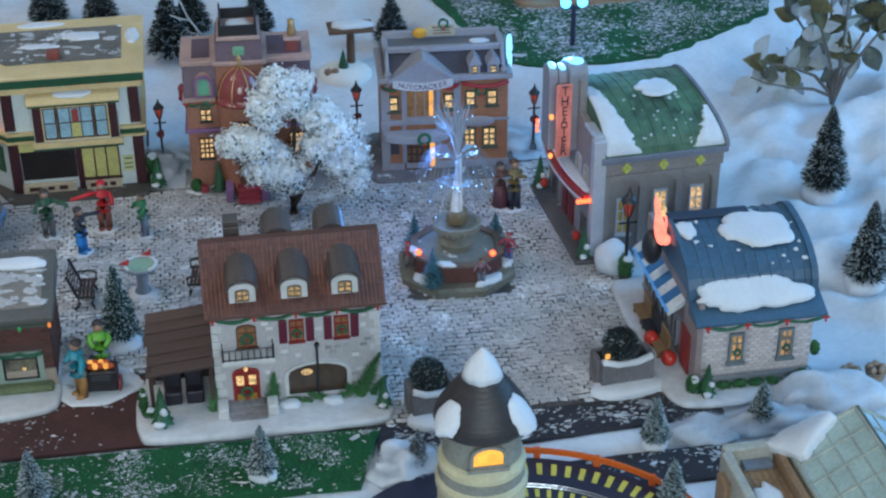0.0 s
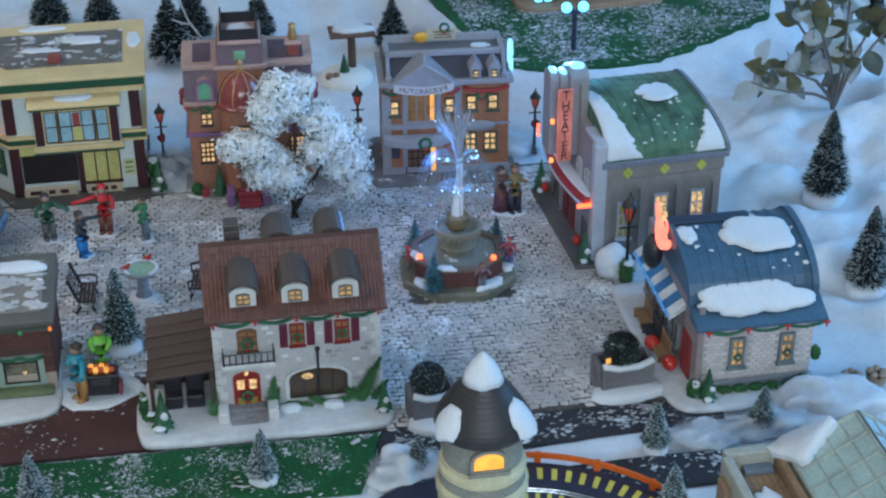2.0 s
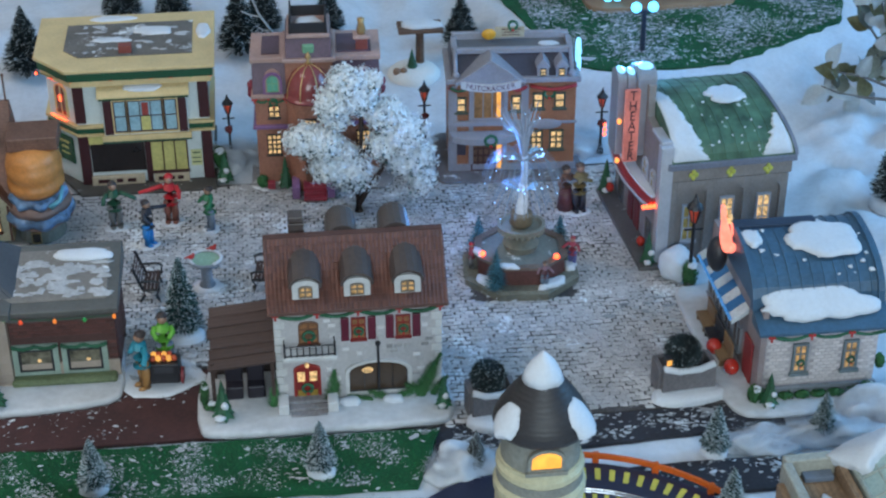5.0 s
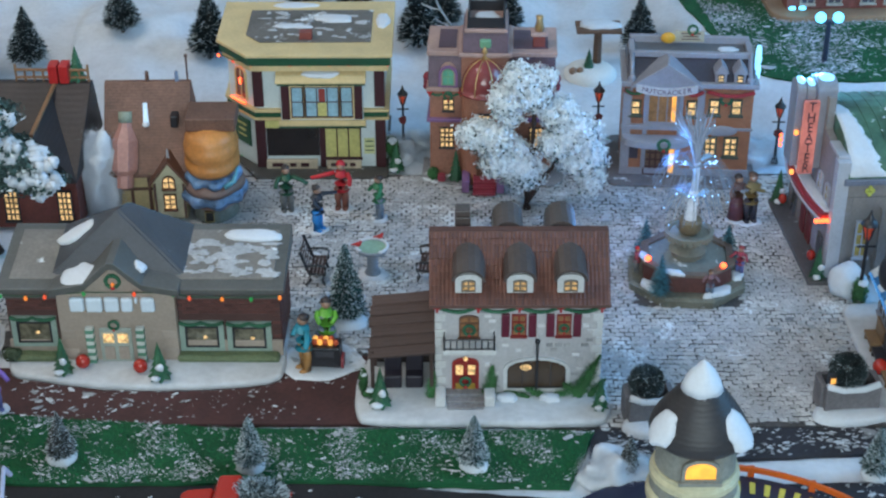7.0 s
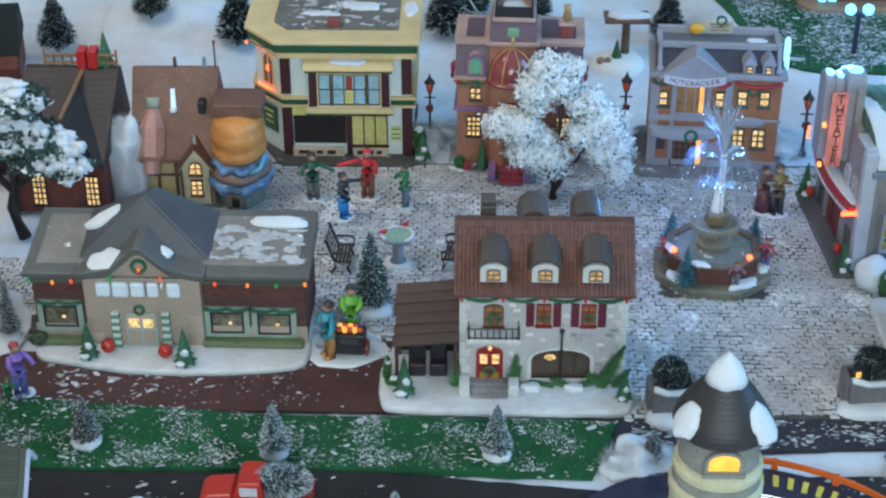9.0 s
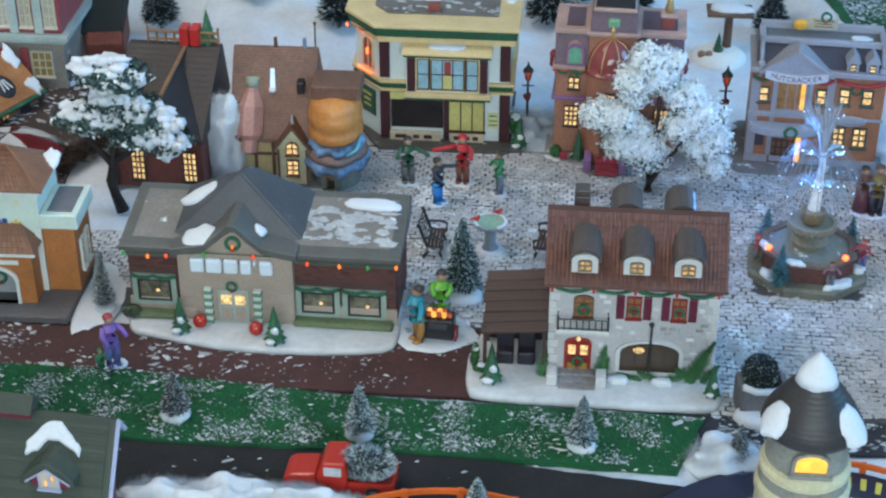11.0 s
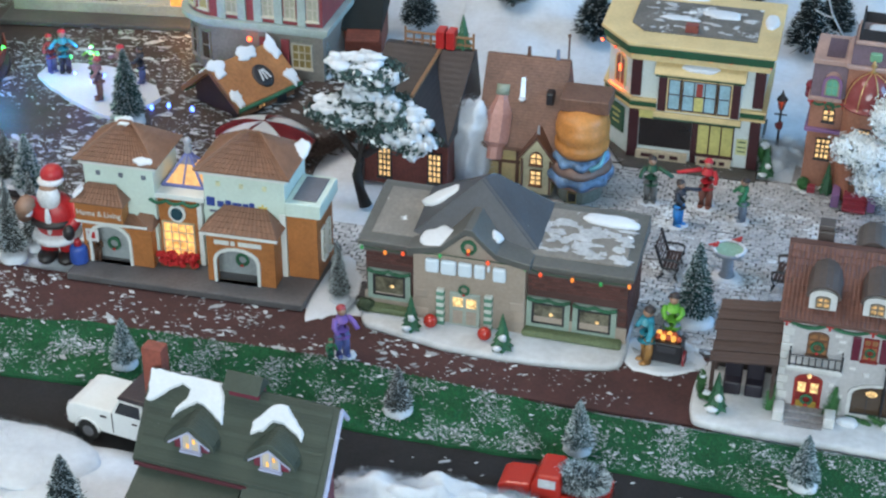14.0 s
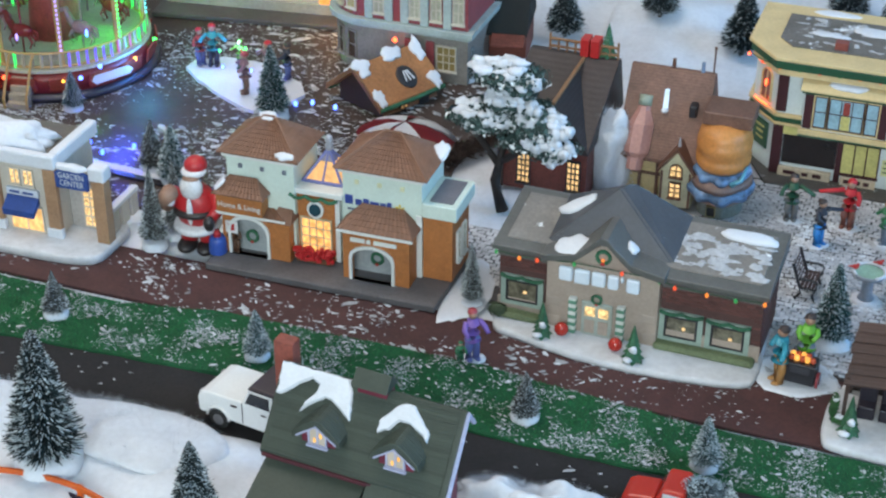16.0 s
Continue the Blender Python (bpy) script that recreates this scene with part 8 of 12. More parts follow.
# ---- glasshouse in the foreground ----
def glasshouse():
    r = thing("glasshouse", pose(0.507, 1.140, 0, 0, 0, 1), "porcelain glasshouse with pale green panes beside a walled wooden bed", "greenhouse")
    stone = mat("glasshouse_stone", (0.36, 0.35, 0.30), rough=0.6, var=0.2, bump=0.3)
    wood = mat("glasshouse_wood", (0.27, 0.17, 0.10), rough=0.6, var=0.3, wave=("X", 50.0, 2.0, 0.4))
    pane = mat("glasshouse_pane", (0.36, 0.47, 0.45), rough=0.15, var=0.16, bump=0.03)
    blue_pane = mat("glasshouse_blue_pane", (0.40, 0.58, 0.68), rough=0.12, var=0.14, bump=0.03)
    frame_m = mat("glasshouse_frame", (0.33, 0.37, 0.33), rough=0.5, var=0.2)
    # walled bed: a low timber floor inside a stone rim
    flatbox(r, "bed_floor", I4, -0.050, -0.20, 0.002, -0.0015, 0.0055, 0.046, wood, 0.001, "brown timber floor")
    flatbox(r, "rim", I4, -0.056, 0.0057, 0.002, -0.0005, 0.017, 0.064, stone, 0.0015, "stone rim of the bed")
    flatbox(r, "rim", I4, -0.0600, -0.20, 0.002, -0.0502, 0.0055, 0.064, stone, 0.0015, "stone rim of the bed")
    flatbox(r, "rail", I4, -0.0085, -0.20, 0.0462, -0.001, 0.0055, 0.061, wood, 0.0012, "brown timber rail")
    # blue-grey strip added for the shade at the bed's far side
    flatbox(r, "trough", I4, -0.040, -0.006, 0.0462, -0.012, 0.0052, 0.052, mat("shade_strip_blue", (0.13, 0.16, 0.21), rough=0.4), 0.001, "slate blue strip painted in as shade on the bed")
    flatbox(r, "pillar", I4, -0.067, -0.028, 0.002, -0.0602, -0.006, 0.050, wood, 0.001, "timber pillar")
    bm = bmnew()
    pad(bm, (-0.030, -0.047, 0.0462), (1, 0, 0), (0, 1, 0), 0.013, 0.022, 0.004, 2)
    part("snow", bm, SNOW, r, "snow on the bed", smooth=True)
    # glazed gable roof, its ridge running towards the table's edge
    zr, ze, xr = 0.101, 0.064, 0.065
    rows_, y_far, dy = 7, 0.0, 0.0285
    for x0, x1, pm in ((0.003, xr - 0.0005, pane), (2 * xr - 0.003, xr + 0.0005, blue_pane)):
        for i in range(4):
            for j in range(rows_):
                xa, xb = x0 + (x1 - x0) * i / 4, x0 + (x1 - x0) * (i + 1) / 4
                za, zb = ze + (zr - ze) * i / 4, ze + (zr - ze) * (i + 1) / 4
                ya, yb = y_far - dy * (j + 1), y_far - dy * j
                bm = bmnew()
                v = [bm.verts.new(p) for p in ((xa, ya + 0.0012, za), (xb, ya + 0.0012, zb), (xb, yb - 0.0012, zb), (xa, yb - 0.0012, za))]
                w = [bm.verts.new(p.co + Vector((0, 0, -0.0015))) for p in v]
                bm.faces.new(v)
                bm.faces.new(w[::-1])
                for k in range(4):
                    bm.faces.new((v[k], w[k], w[(k + 1) % 4], v[(k + 1) % 4]))
                part("pane", bm, pm, r, "pale green glass pane" if pm is pane else "pale blue glass pane")
        for j in range(rows_ + 1):
            bm = bmnew()
            rod(bm, (x0, y_far - dy * j, ze + 0.0005), (x1, y_far - dy * j, zr + 0.0005), 0.0013 if j else 0.0024, None, 6)
            part("glazing_bar", bm, frame_m, r)
        for i in range(5):
            xx, zz = x0 + (x1 - x0) * i / 4, ze + (zr - ze) * i / 4
            bm = bmnew()
            rod(bm, (xx, y_far - dy * rows_, zz + 0.0005), (xx, y_far, zz + 0.0005), 0.0012 if 0 < i < 4 else 0.0026, None, 6)
            part("glazing_bar", bm, frame_m, r)
    bm = bmnew()
    prism(bm, [(0.002, 0.002), (2 * xr - 0.002, 0.002), (2 * xr - 0.002, ze - 0.003), (xr, zr - 0.004), (0.002, ze - 0.003)], "y", y_far - dy * rows_, y_far - 0.001)
    part("body", bm, mat("glasshouse_body", (0.30, 0.34, 0.30), rough=0.5), r)
    bm = bmnew()
    snow_sheet(bm, (0.0, 0.0, 0.064), (0.87, 0, 0.49), (0, 1, 0), [(-0.016, 0.012), (0.004, 0.016), (0.030, 0.013), (0.053, 0.009), (0.055, -0.001), (0.038, -0.012), (0.022, -0.020), (0.014, -0.028), (0.006, -0.025), (-0.001, -0.012), (-0.010, 0.000)], 0.008, 3.0)
    part("snow", bm, SNOW, r, "snow heap on the panes", smooth=True)


glasshouse()


# ---- garden shop ----
def garden_shop():
    r = thing("garden_shop_house", pose(-1.0662, 1.4042, 0, 0, 0, 1.5) @ Matrix.Diagonal((0.807, 0.680, 1.02, 1)), "white and tan porcelain garden shop with snowy flat roof", "house")
    tan = mat("garden_brick", (0.36, 0.21, 0.12), rough=0.55, var=0.2, wave=("Z", 140.0, 1.2, 0.25))
    ivory = mat("garden_ivory", (0.52, 0.48, 0.42), rough=0.55, var=0.1)
    blue = mat("garden_blue", (0.02, 0.06, 0.24), rough=0.45)
    snow_base(r, [(-0.25, -0.052), (0.12, -0.058), (0.165, -0.045), (0.178, -0.02), (0.176, 0.12), (-0.25, 0.14)], 0.012)
    flatbox(r, "wall", I4, -0.24, 0.004, 0.012, 0.094, 0.135, 0.102, ivory, 0.0008)
    for x in (-0.10, -0.005, 0.090):
        flatbox(r, "pilaster", I4, x - 0.010, -0.004, 0.012, x + 0.010, 0.006, 0.100, tan, 0.0008)
        flatbox(r, "pilaster_foot", I4, x - 0.0125, -0.007, 0.012, x + 0.0125, 0.004, 0.024, SNOW, 0.0015)
    flatbox(r, "cornice", I4, -0.25, -0.010, 0.1022, 0.104, 0.006, 0.120, SNOW, 0.003)
    flatbox(r, "cornice", I4, 0.088, 0.0065, 0.1022, 0.104, 0.142, 0.120, SNOW, 0.003)
    flatbox(r, "roof", I4, -0.24, 0.0065, 0.1022, 0.0875, 0.140, 0.108, mat("garden_roof", (0.14, 0.13, 0.12), rough=0.7), 0)
    bm = bmnew()
    ball(bm, (-0.02, 0.05, 0.113), (0.085, 0.045, 0.022), 24, 0.5, 3)
    ball(bm, (0.02, 0.055, 0.110), (0.045, 0.035, 0.018), 20, 0.5, 5)
    part("snow", bm, COTTON, r, "cotton snow heap on the roof", smooth=True)
    for x in (-0.055, 0.030, 0.052):
        window(r, at(x, 0.0035, 0.074), 0.014, 0.018, 2, 1, ivory, WARM, 0, 0.002)
    for x, w in ((-0.05, 0.05), (0.042, 0.052)):
        window(r, at(x, 0.0035, 0.014), w, 0.030, 2, 1, ivory, glow("garden_door_glow", (1.0, 0.58, 0.22), 1.1, 0.5), 0, 0.002, False)
        bm = bmnew()
        prism(bm, [(-0.002, 0.060), (-0.024, 0.048), (-0.024, 0.040), (-0.002, 0.052)], "x", x - w / 2, x + w / 2, 0.0006)
        part("awning", bm, blue, r, "dark blue awning")
        flatbox(r, "sign_board", I4, x - w / 2, -0.004, 0.0605, x + w / 2, 0.003, 0.069, mat("garden_sign_pale", (0.55, 0.60, 0.68)), 0.0006)
        bars(r, at(x, -0.0042, 0.0648), [(-0.012, 0, 0.016, 0.003), (0.010, 0, 0.018, 0.003)], blue)
    # entrance wing with its name board
    flatbox(r, "wing_wall", I4, 0.0945, 0.045, 0.012, 0.150, 0.050, 0.085, mat("garden_grey", (0.40, 0.38, 0.36)), 0.0006)
    window(r, at(0.128, 0.0448, 0.016), 0.020, 0.050, 2, 4, ivory, WARM, 0, 0.002, False, "door")
    bm = bmnew()
    prism(bm, [(0.100, 0.080), (0.152, 0.080), (0.152, 0.100), (0.140, 0.106), (0.112, 0.106), (0.100, 0.100)], "y", -0.003, 0.003, 0.0008)
    sb = part("sign_board", bm, blue, r, "blue garden sign board with white letters")
    words(sb, at(0.126, -0.0032, 0.0965), "GARDEN", 0.0105, SNOW, depth=0.0004)
    words(sb, at(0.126, -0.0032, 0.0870), "CENTER", 0.0105, SNOW, depth=0.0004)
    bm = bmnew()
    pad(bm, (0.126, 0.001, 0.106), (1, 0, 0), (0, 1, 0), 0.027, 0.008, 0.005, 2)
    part("snow", bm, SNOW, r, smooth=True)
    flatbox(r, "gate_pillar", I4, 0.154, 0.004, 0.012, 0.174, 0.026, 0.092, tan, 0.0008, "tan brick gate pillar")
    flatbox(r, "pillar_cap", I4, 0.151, 0.001, 0.0922, 0.177, 0.029, 0.110, SNOW, 0.003)
    for y in (0.05, 0.085, 0.118):
        flatbox(r, "yard_wall", I4, 0.158, y - 0.012, 0.012, 0.166, y + 0.012, 0.040, ivory, 0.001)
    flatbox(r, "yard_rail", I4, 0.156, 0.03, 0.0402, 0.168, 0.13, 0.046, SNOW, 0.0015)
    flatbox(r, "yard_bed", I4, 0.100, 0.055, 0.012, 0.150, 0.11, 0.024, mat("yard_dark", (0.10, 0.08, 0.07), snow=0.5), 0.001)


garden_shop()


# ---- things at the far left: round-cornered hotel, tilted bear-brown chalet, small dark house, tent ----
def hotel():
    r = thing("hotel_house", pose(-0.80, 1.985, 0), "grey and red porcelain hotel with rounded corner and mint cornices", "house")
    stone = mat("hotel_stone", (0.24, 0.22, 0.20), rough=0.6, var=0.2)
    mint = mat("hotel_mint", (0.36, 0.44, 0.43), rough=0.5)
    red = mat("hotel_red", (0.30, 0.06, 0.07), rough=0.5, var=0.2)
    ivory = mat("hotel_ivory", (0.52, 0.48, 0.40), rough=0.5)
    outline = [(0.115, 0.0), (0.115, 0.15), (-0.10, 0.15), (-0.10, 0.06)] + [(-0.04 - 0.06 * math.sin(math.pi / 2 * (1 - k / 8)), 0.06 - 0.06 * math.cos(math.pi / 2 * (1 - k / 8))) for k in range(9)]

    def storey(name, z0, z1, grow, mt, label=""):
        bm = bmnew()
        prism(bm, [(x + (grow if x > 0 else -grow), y - (grow if y < 0.1 else 0)) for x, y in outline], "z", z0, z1)
        return part(name, bm, mt, r, label)

    storey("wall", 0.0018, 0.070, 0.0, stone, "grey stone ground floor")
    storey("cornice", 0.0702, 0.076, 0.004, mint)
    storey("cornice", 0.0762, 0.084, 0.010, mint)
    storey("wall", 0.0842, 0.170, 0.0, red, "red upper floor")
    storey("cornice", 0.1702, 0.180, 0.006, mint)
    storey("wall", 0.1802, 0.25, 0.0, red)
    storey("roof", 0.2502, 0.262, 0.010, mint)
    for x in (-0.032, -0.002, 0.022, 0.052, 0.086):
        flatbox(r, "pilaster", I4, x - 0.006, -0.005, 0.0845, x + 0.006, 0.0, 0.169, mint, 0.001)
    for x in (-0.017, 0.037, 0.069, 0.102):
        window(r, at(x, -0.001, 0.095), 0.013, 0.045, 2, 3, ivory, mat("hotel_pane", (0.42, 0.42, 0.34), rough=0.2), 0, 0.002)
    for x in (0.028, 0.060):
        flatbox(r, "shutter", I4, x - 0.006, -0.004, 0.012, x + 0.006, 0.0, 0.062, red, 0.0008)
    window(r, at(0.084, -0.001, 0.022), 0.026, 0.034, 3, 3, ivory, glow("hotel_glow", (0.62, 0.50, 0.20), 0.14, 0.5), 0, 0.002)
    for a in (200, 225, 250):
        x, y = -0.04 + 0.060 * math.cos(radians(a)), 0.06 + 0.060 * math.sin(radians(a))
        window(r, at(x, y, 0.095, a - 270), 0.014, 0.045, 1, 2, ivory, mat("hotel_amber_pane", (0.40, 0.34, 0.16), rough=0.2), 0, 0.002)
        window(r, at(x, y, 0.018, a - 270), 0.013, 0.040, 1, 2, stone, mat("dim_interior", (0.05, 0.035, 0.02), rough=0.2), 0, 0.002)
    bm = bmnew()
    ball(bm, (0.010, -0.010, 0.060), 0.0035, 10)
    part("lamp", bm, BULB_R, r, "red lamp on the wall", smooth=True)
    # shop wing at the back
    w = thing("shop_row_house", pose(-1.03, 2.125, 0, 0, 0, 8), "cream porcelain shop row with a glowing orange window", "house")
    bm = bmnew()
    prism(bm, [(-0.20, -0.05), (0.15, -0.04), (0.14, 0.12), (-0.20, 0.12)], "z", 0.0018, 0.010, 0.002)
    part("base", bm, mat("shoprow_base", (0.085, 0.08, 0.075), rough=0.7, var=0.2), w, "dark stone pavement base")
    flatbox(w, "wall", I4, -0.19, 0, 0.010, 0.12, 0.10, 0.18, ivory, 0.001)
    flatbox(w, "plinth", I4, -0.191, -0.006, 0.010, 0.121, 0.0, 0.026, mat("shoprow_plinth", (0.36, 0.35, 0.28)), 0.001)
    window(w, at(0.082, -0.001, 0.024), 0.055, 0.050, 1, 1, ivory, glow("shoprow_glow", (1.0, 0.36, 0.09), 1.2, 0.6, 60), 0, 0.003)
    window(w, at(-0.05, -0.001, 0.030), 0.045, 0.060, 2, 2, ivory, mat("dim_interior", (0.05, 0.035, 0.02), rough=0.2), 0, 0.003)


hotel()


def chalet():
    r = thing("chalet_house", pose(-0.7775, 1.910, 0, 0, 0, -26) @ Matrix.Diagonal((1.0, 1.03, 1.0, 1)), "brown porcelain chalet with snow-spotted gable roof and oval sign", "house")
    brown = mat("chalet_brown", (0.34, 0.14, 0.05), rough=0.5, var=0.25)
    dark = mat("chalet_dark", (0.05, 0.025, 0.02), rough=0.6)
    RZ, EZ, HW = 0.068, 0.024, 0.054

    def slope(s, y, d, lift=0.0005):
        """The point on one side of the roof (s = 1 or -1), d of the way from ridge to eave."""
        return Vector((s * HW * d, y, RZ - (RZ - EZ) * d + lift))

    flatbox(r, "wall", I4, -0.044, -0.046, 0.0018, 0.044, 0.050, 0.030, dark, 0.001)
    bm = bmnew()
    prism(bm, [(-HW, EZ - 0.006), (0.0, RZ - 0.008), (HW, EZ - 0.006), (HW, EZ), (0.0, RZ), (-HW, EZ)], "y", -0.058, 0.058, 0.001)
    roof = part("roof", bm, brown, r, "brown gable roof with snow spots")
    bm = bmnew()
    prism(bm, [(-0.046, 0.0302), (0.046, 0.0302), (0.0, RZ - 0.009)], "y", -0.047, 0.047)
    part("gable", bm, dark, r, "dark timber gable")
    u = Vector((HW, 0, -(RZ - EZ))).normalized()
    for s, y, d, ru, rv in ((1, -0.048, 0.10, 0.011, 0.010), (-1, -0.048, 0.25, 0.012, 0.010), (-1, -0.044, 0.85, 0.009, 0.010), (-1, 0.015, 0.5, 0.012, 0.014), (1, 0.050, 0.14, 0.012, 0.009), (1, -0.050, 0.80, 0.011, 0.007), (1, 0.048, 0.85, 0.012, 0.008), (1, 0.006, 0.05, 0.009, 0.014)):
        bm = bmnew()
        pad(bm, slope(s, y, d), Vector((s * u.x, 0, u.z)), (0, s, 0), ru * 1.3, rv * 1.2, 0.003, y * 99 + d, 0.5, 20)
        part("snow", bm, SNOW, roof, "snow spot", smooth=True)
    # log wall under the near eave, with a small lit window and a dark doorway
    for k in range(4):
        bm = bmnew()
        rod(bm, (0.0455, -0.046, 0.006 + 0.0055 * k), (0.0455, 0.050, 0.006 + 0.0055 * k), 0.0028, None, 8)
        part("log", bm, mat("chalet_log", (0.20, 0.09, 0.045), rough=0.6, var=0.3), r)
    window(r, at(0.0485, -0.012, 0.008, 90), 0.012, 0.010, 2, 1, dark, DIM, 0, 0.0012, False)
    flatbox(r, "doorway", I4, 0.0482, 0.016, 0.0018, 0.0495, 0.034, 0.020, BLACK, 0.001)
    bm = bmnew()
    for s in (-1, 1):
        prism(bm, [(s * HW * 1.03, EZ - 0.007), (0.0, RZ - 0.007), (0.0, RZ + 0.001), (s * HW * 1.03, EZ + 0.001)], "y", -0.0605, -0.0582)
    part("bargeboard", bm, mat("chalet_log", (0.20, 0.09, 0.045)), roof, "brown bargeboard")
    c = slope(1, 0.008, 0.60)
    bm = bmnew()
    pad(bm, c, u, (0, 1, 0), 0.018, 0.015, 0.003, 2.0, 0.02)
    part("sign", bm, BLACK, roof, "dark oval sign", smooth=True)
    up = u.cross(Vector((0, 1, 0))).normalized()
    for k in (-1, 0, 1):
        bm = bmnew()
        rod(bm, c + up * 0.0042 + Vector((0, 0.003 * k, 0)) - u * 0.008, c + up * 0.0042 + Vector((0, 0.007 * k, 0)) + u * 0.008, 0.0011, None, 6)
        part("lettering", bm, SNOW, roof)
    for s in (-1, 1):
        bm = bmnew()
        tube(bm, [(s * HW, -0.058, EZ - 0.004), (s * HW, 0.0, EZ - 0.005), (s * HW, 0.058, EZ - 0.004)], 0.0035, 6)
        part("garland", bm, GARLAND, r, "green eave garland")


chalet()


def dark_house():
    r = thing("dark_house", pose(-0.645, 2.085, 0, 0, 0, 10), "small dark porcelain house with red brick front", "house")
    dark = mat("dark_house_roof", (0.012, 0.015, 0.014), rough=0.8)
    red = mat("dark_house_brick", (0.22, 0.055, 0.035), rough=0.6, var=0.25, wave=("Z", 120, 1, 0.3))
    flatbox(r, "wall", I4, -0.040, 0, 0.0018, 0.014, 0.09, 0.050, red, 0.001)
    bm = bmnew()
    prism(bm, [(-0.012, 0.046), (-0.012, 0.052), (0.03, 0.088), (0.075, 0.094), (0.10, 0.052), (0.10, 0.046)], "x", -0.050, 0.016, 0.001)
    part("roof", bm, dark, r, "dark green-black roof")
    bm = bmnew()
    prism(bm, [(-0.030, 0.035), (-0.030, 0.040), (0.002, 0.058), (0.002, 0.050)], "x", -0.034, 0.014, 0.001)
    part("porch_roof", bm, red, r, "brick red porch roof")
    flatbox(r, "lamp_box", I4, -0.060, 0.02, 0.0018, -0.052, 0.05, 0.060, dark, 0.002)


dark_house()


def tent():
    r = thing("striped_tent", pose(-0.702, 1.790, 0) @ Matrix.Scale(0.72, 4), "low red and white striped tent with snow", "tent")
    red, white = mat("tent_red", (0.26, 0.015, 0.025), rough=0.45), mat("tent_white", (0.85, 0.85, 0.87), rough=0.5, var=0.03)
    cuts = [-0.30, 0.10, 1.30, 1.75, 2.90, 3.60, 4.25, 4.42, 5.45, 5.983]
    for k in range(9):
        a0, a1 = cuts[k], cuts[k + 1]
        bm = bmnew()
        rows = []
        for rr, z in ((0.094, 0.018), (0.070, 0.034), (0.036, 0.045), (0.004, 0.048)):
            rows.append([bm.verts.new((rr * math.cos(a0 + (a1 - a0) * q / 5), 0.72 * rr * math.sin(a0 + (a1 - a0) * q / 5), z)) for q in range(6)])
        for p, q in zip(rows, rows[1:]):
            for i in range(5):
                bm.faces.new((p[i], p[i + 1], q[i + 1], q[i]))
        bmesh.ops.solidify(bm, geom=list(bm.faces), thickness=0.002)
        part("panel", bm, white if k % 2 else red, r, "white tent panel" if k % 2 else "dark red tent panel", smooth=True)
    bm = bmnew()
    lathe(bm, [(0.072, 0.0018), (0.074, 0.024)], 24)
    bmesh.ops.scale(bm, vec=(1, 0.72, 1), verts=bm.verts)
    part("drum", bm, red, r)


tent()


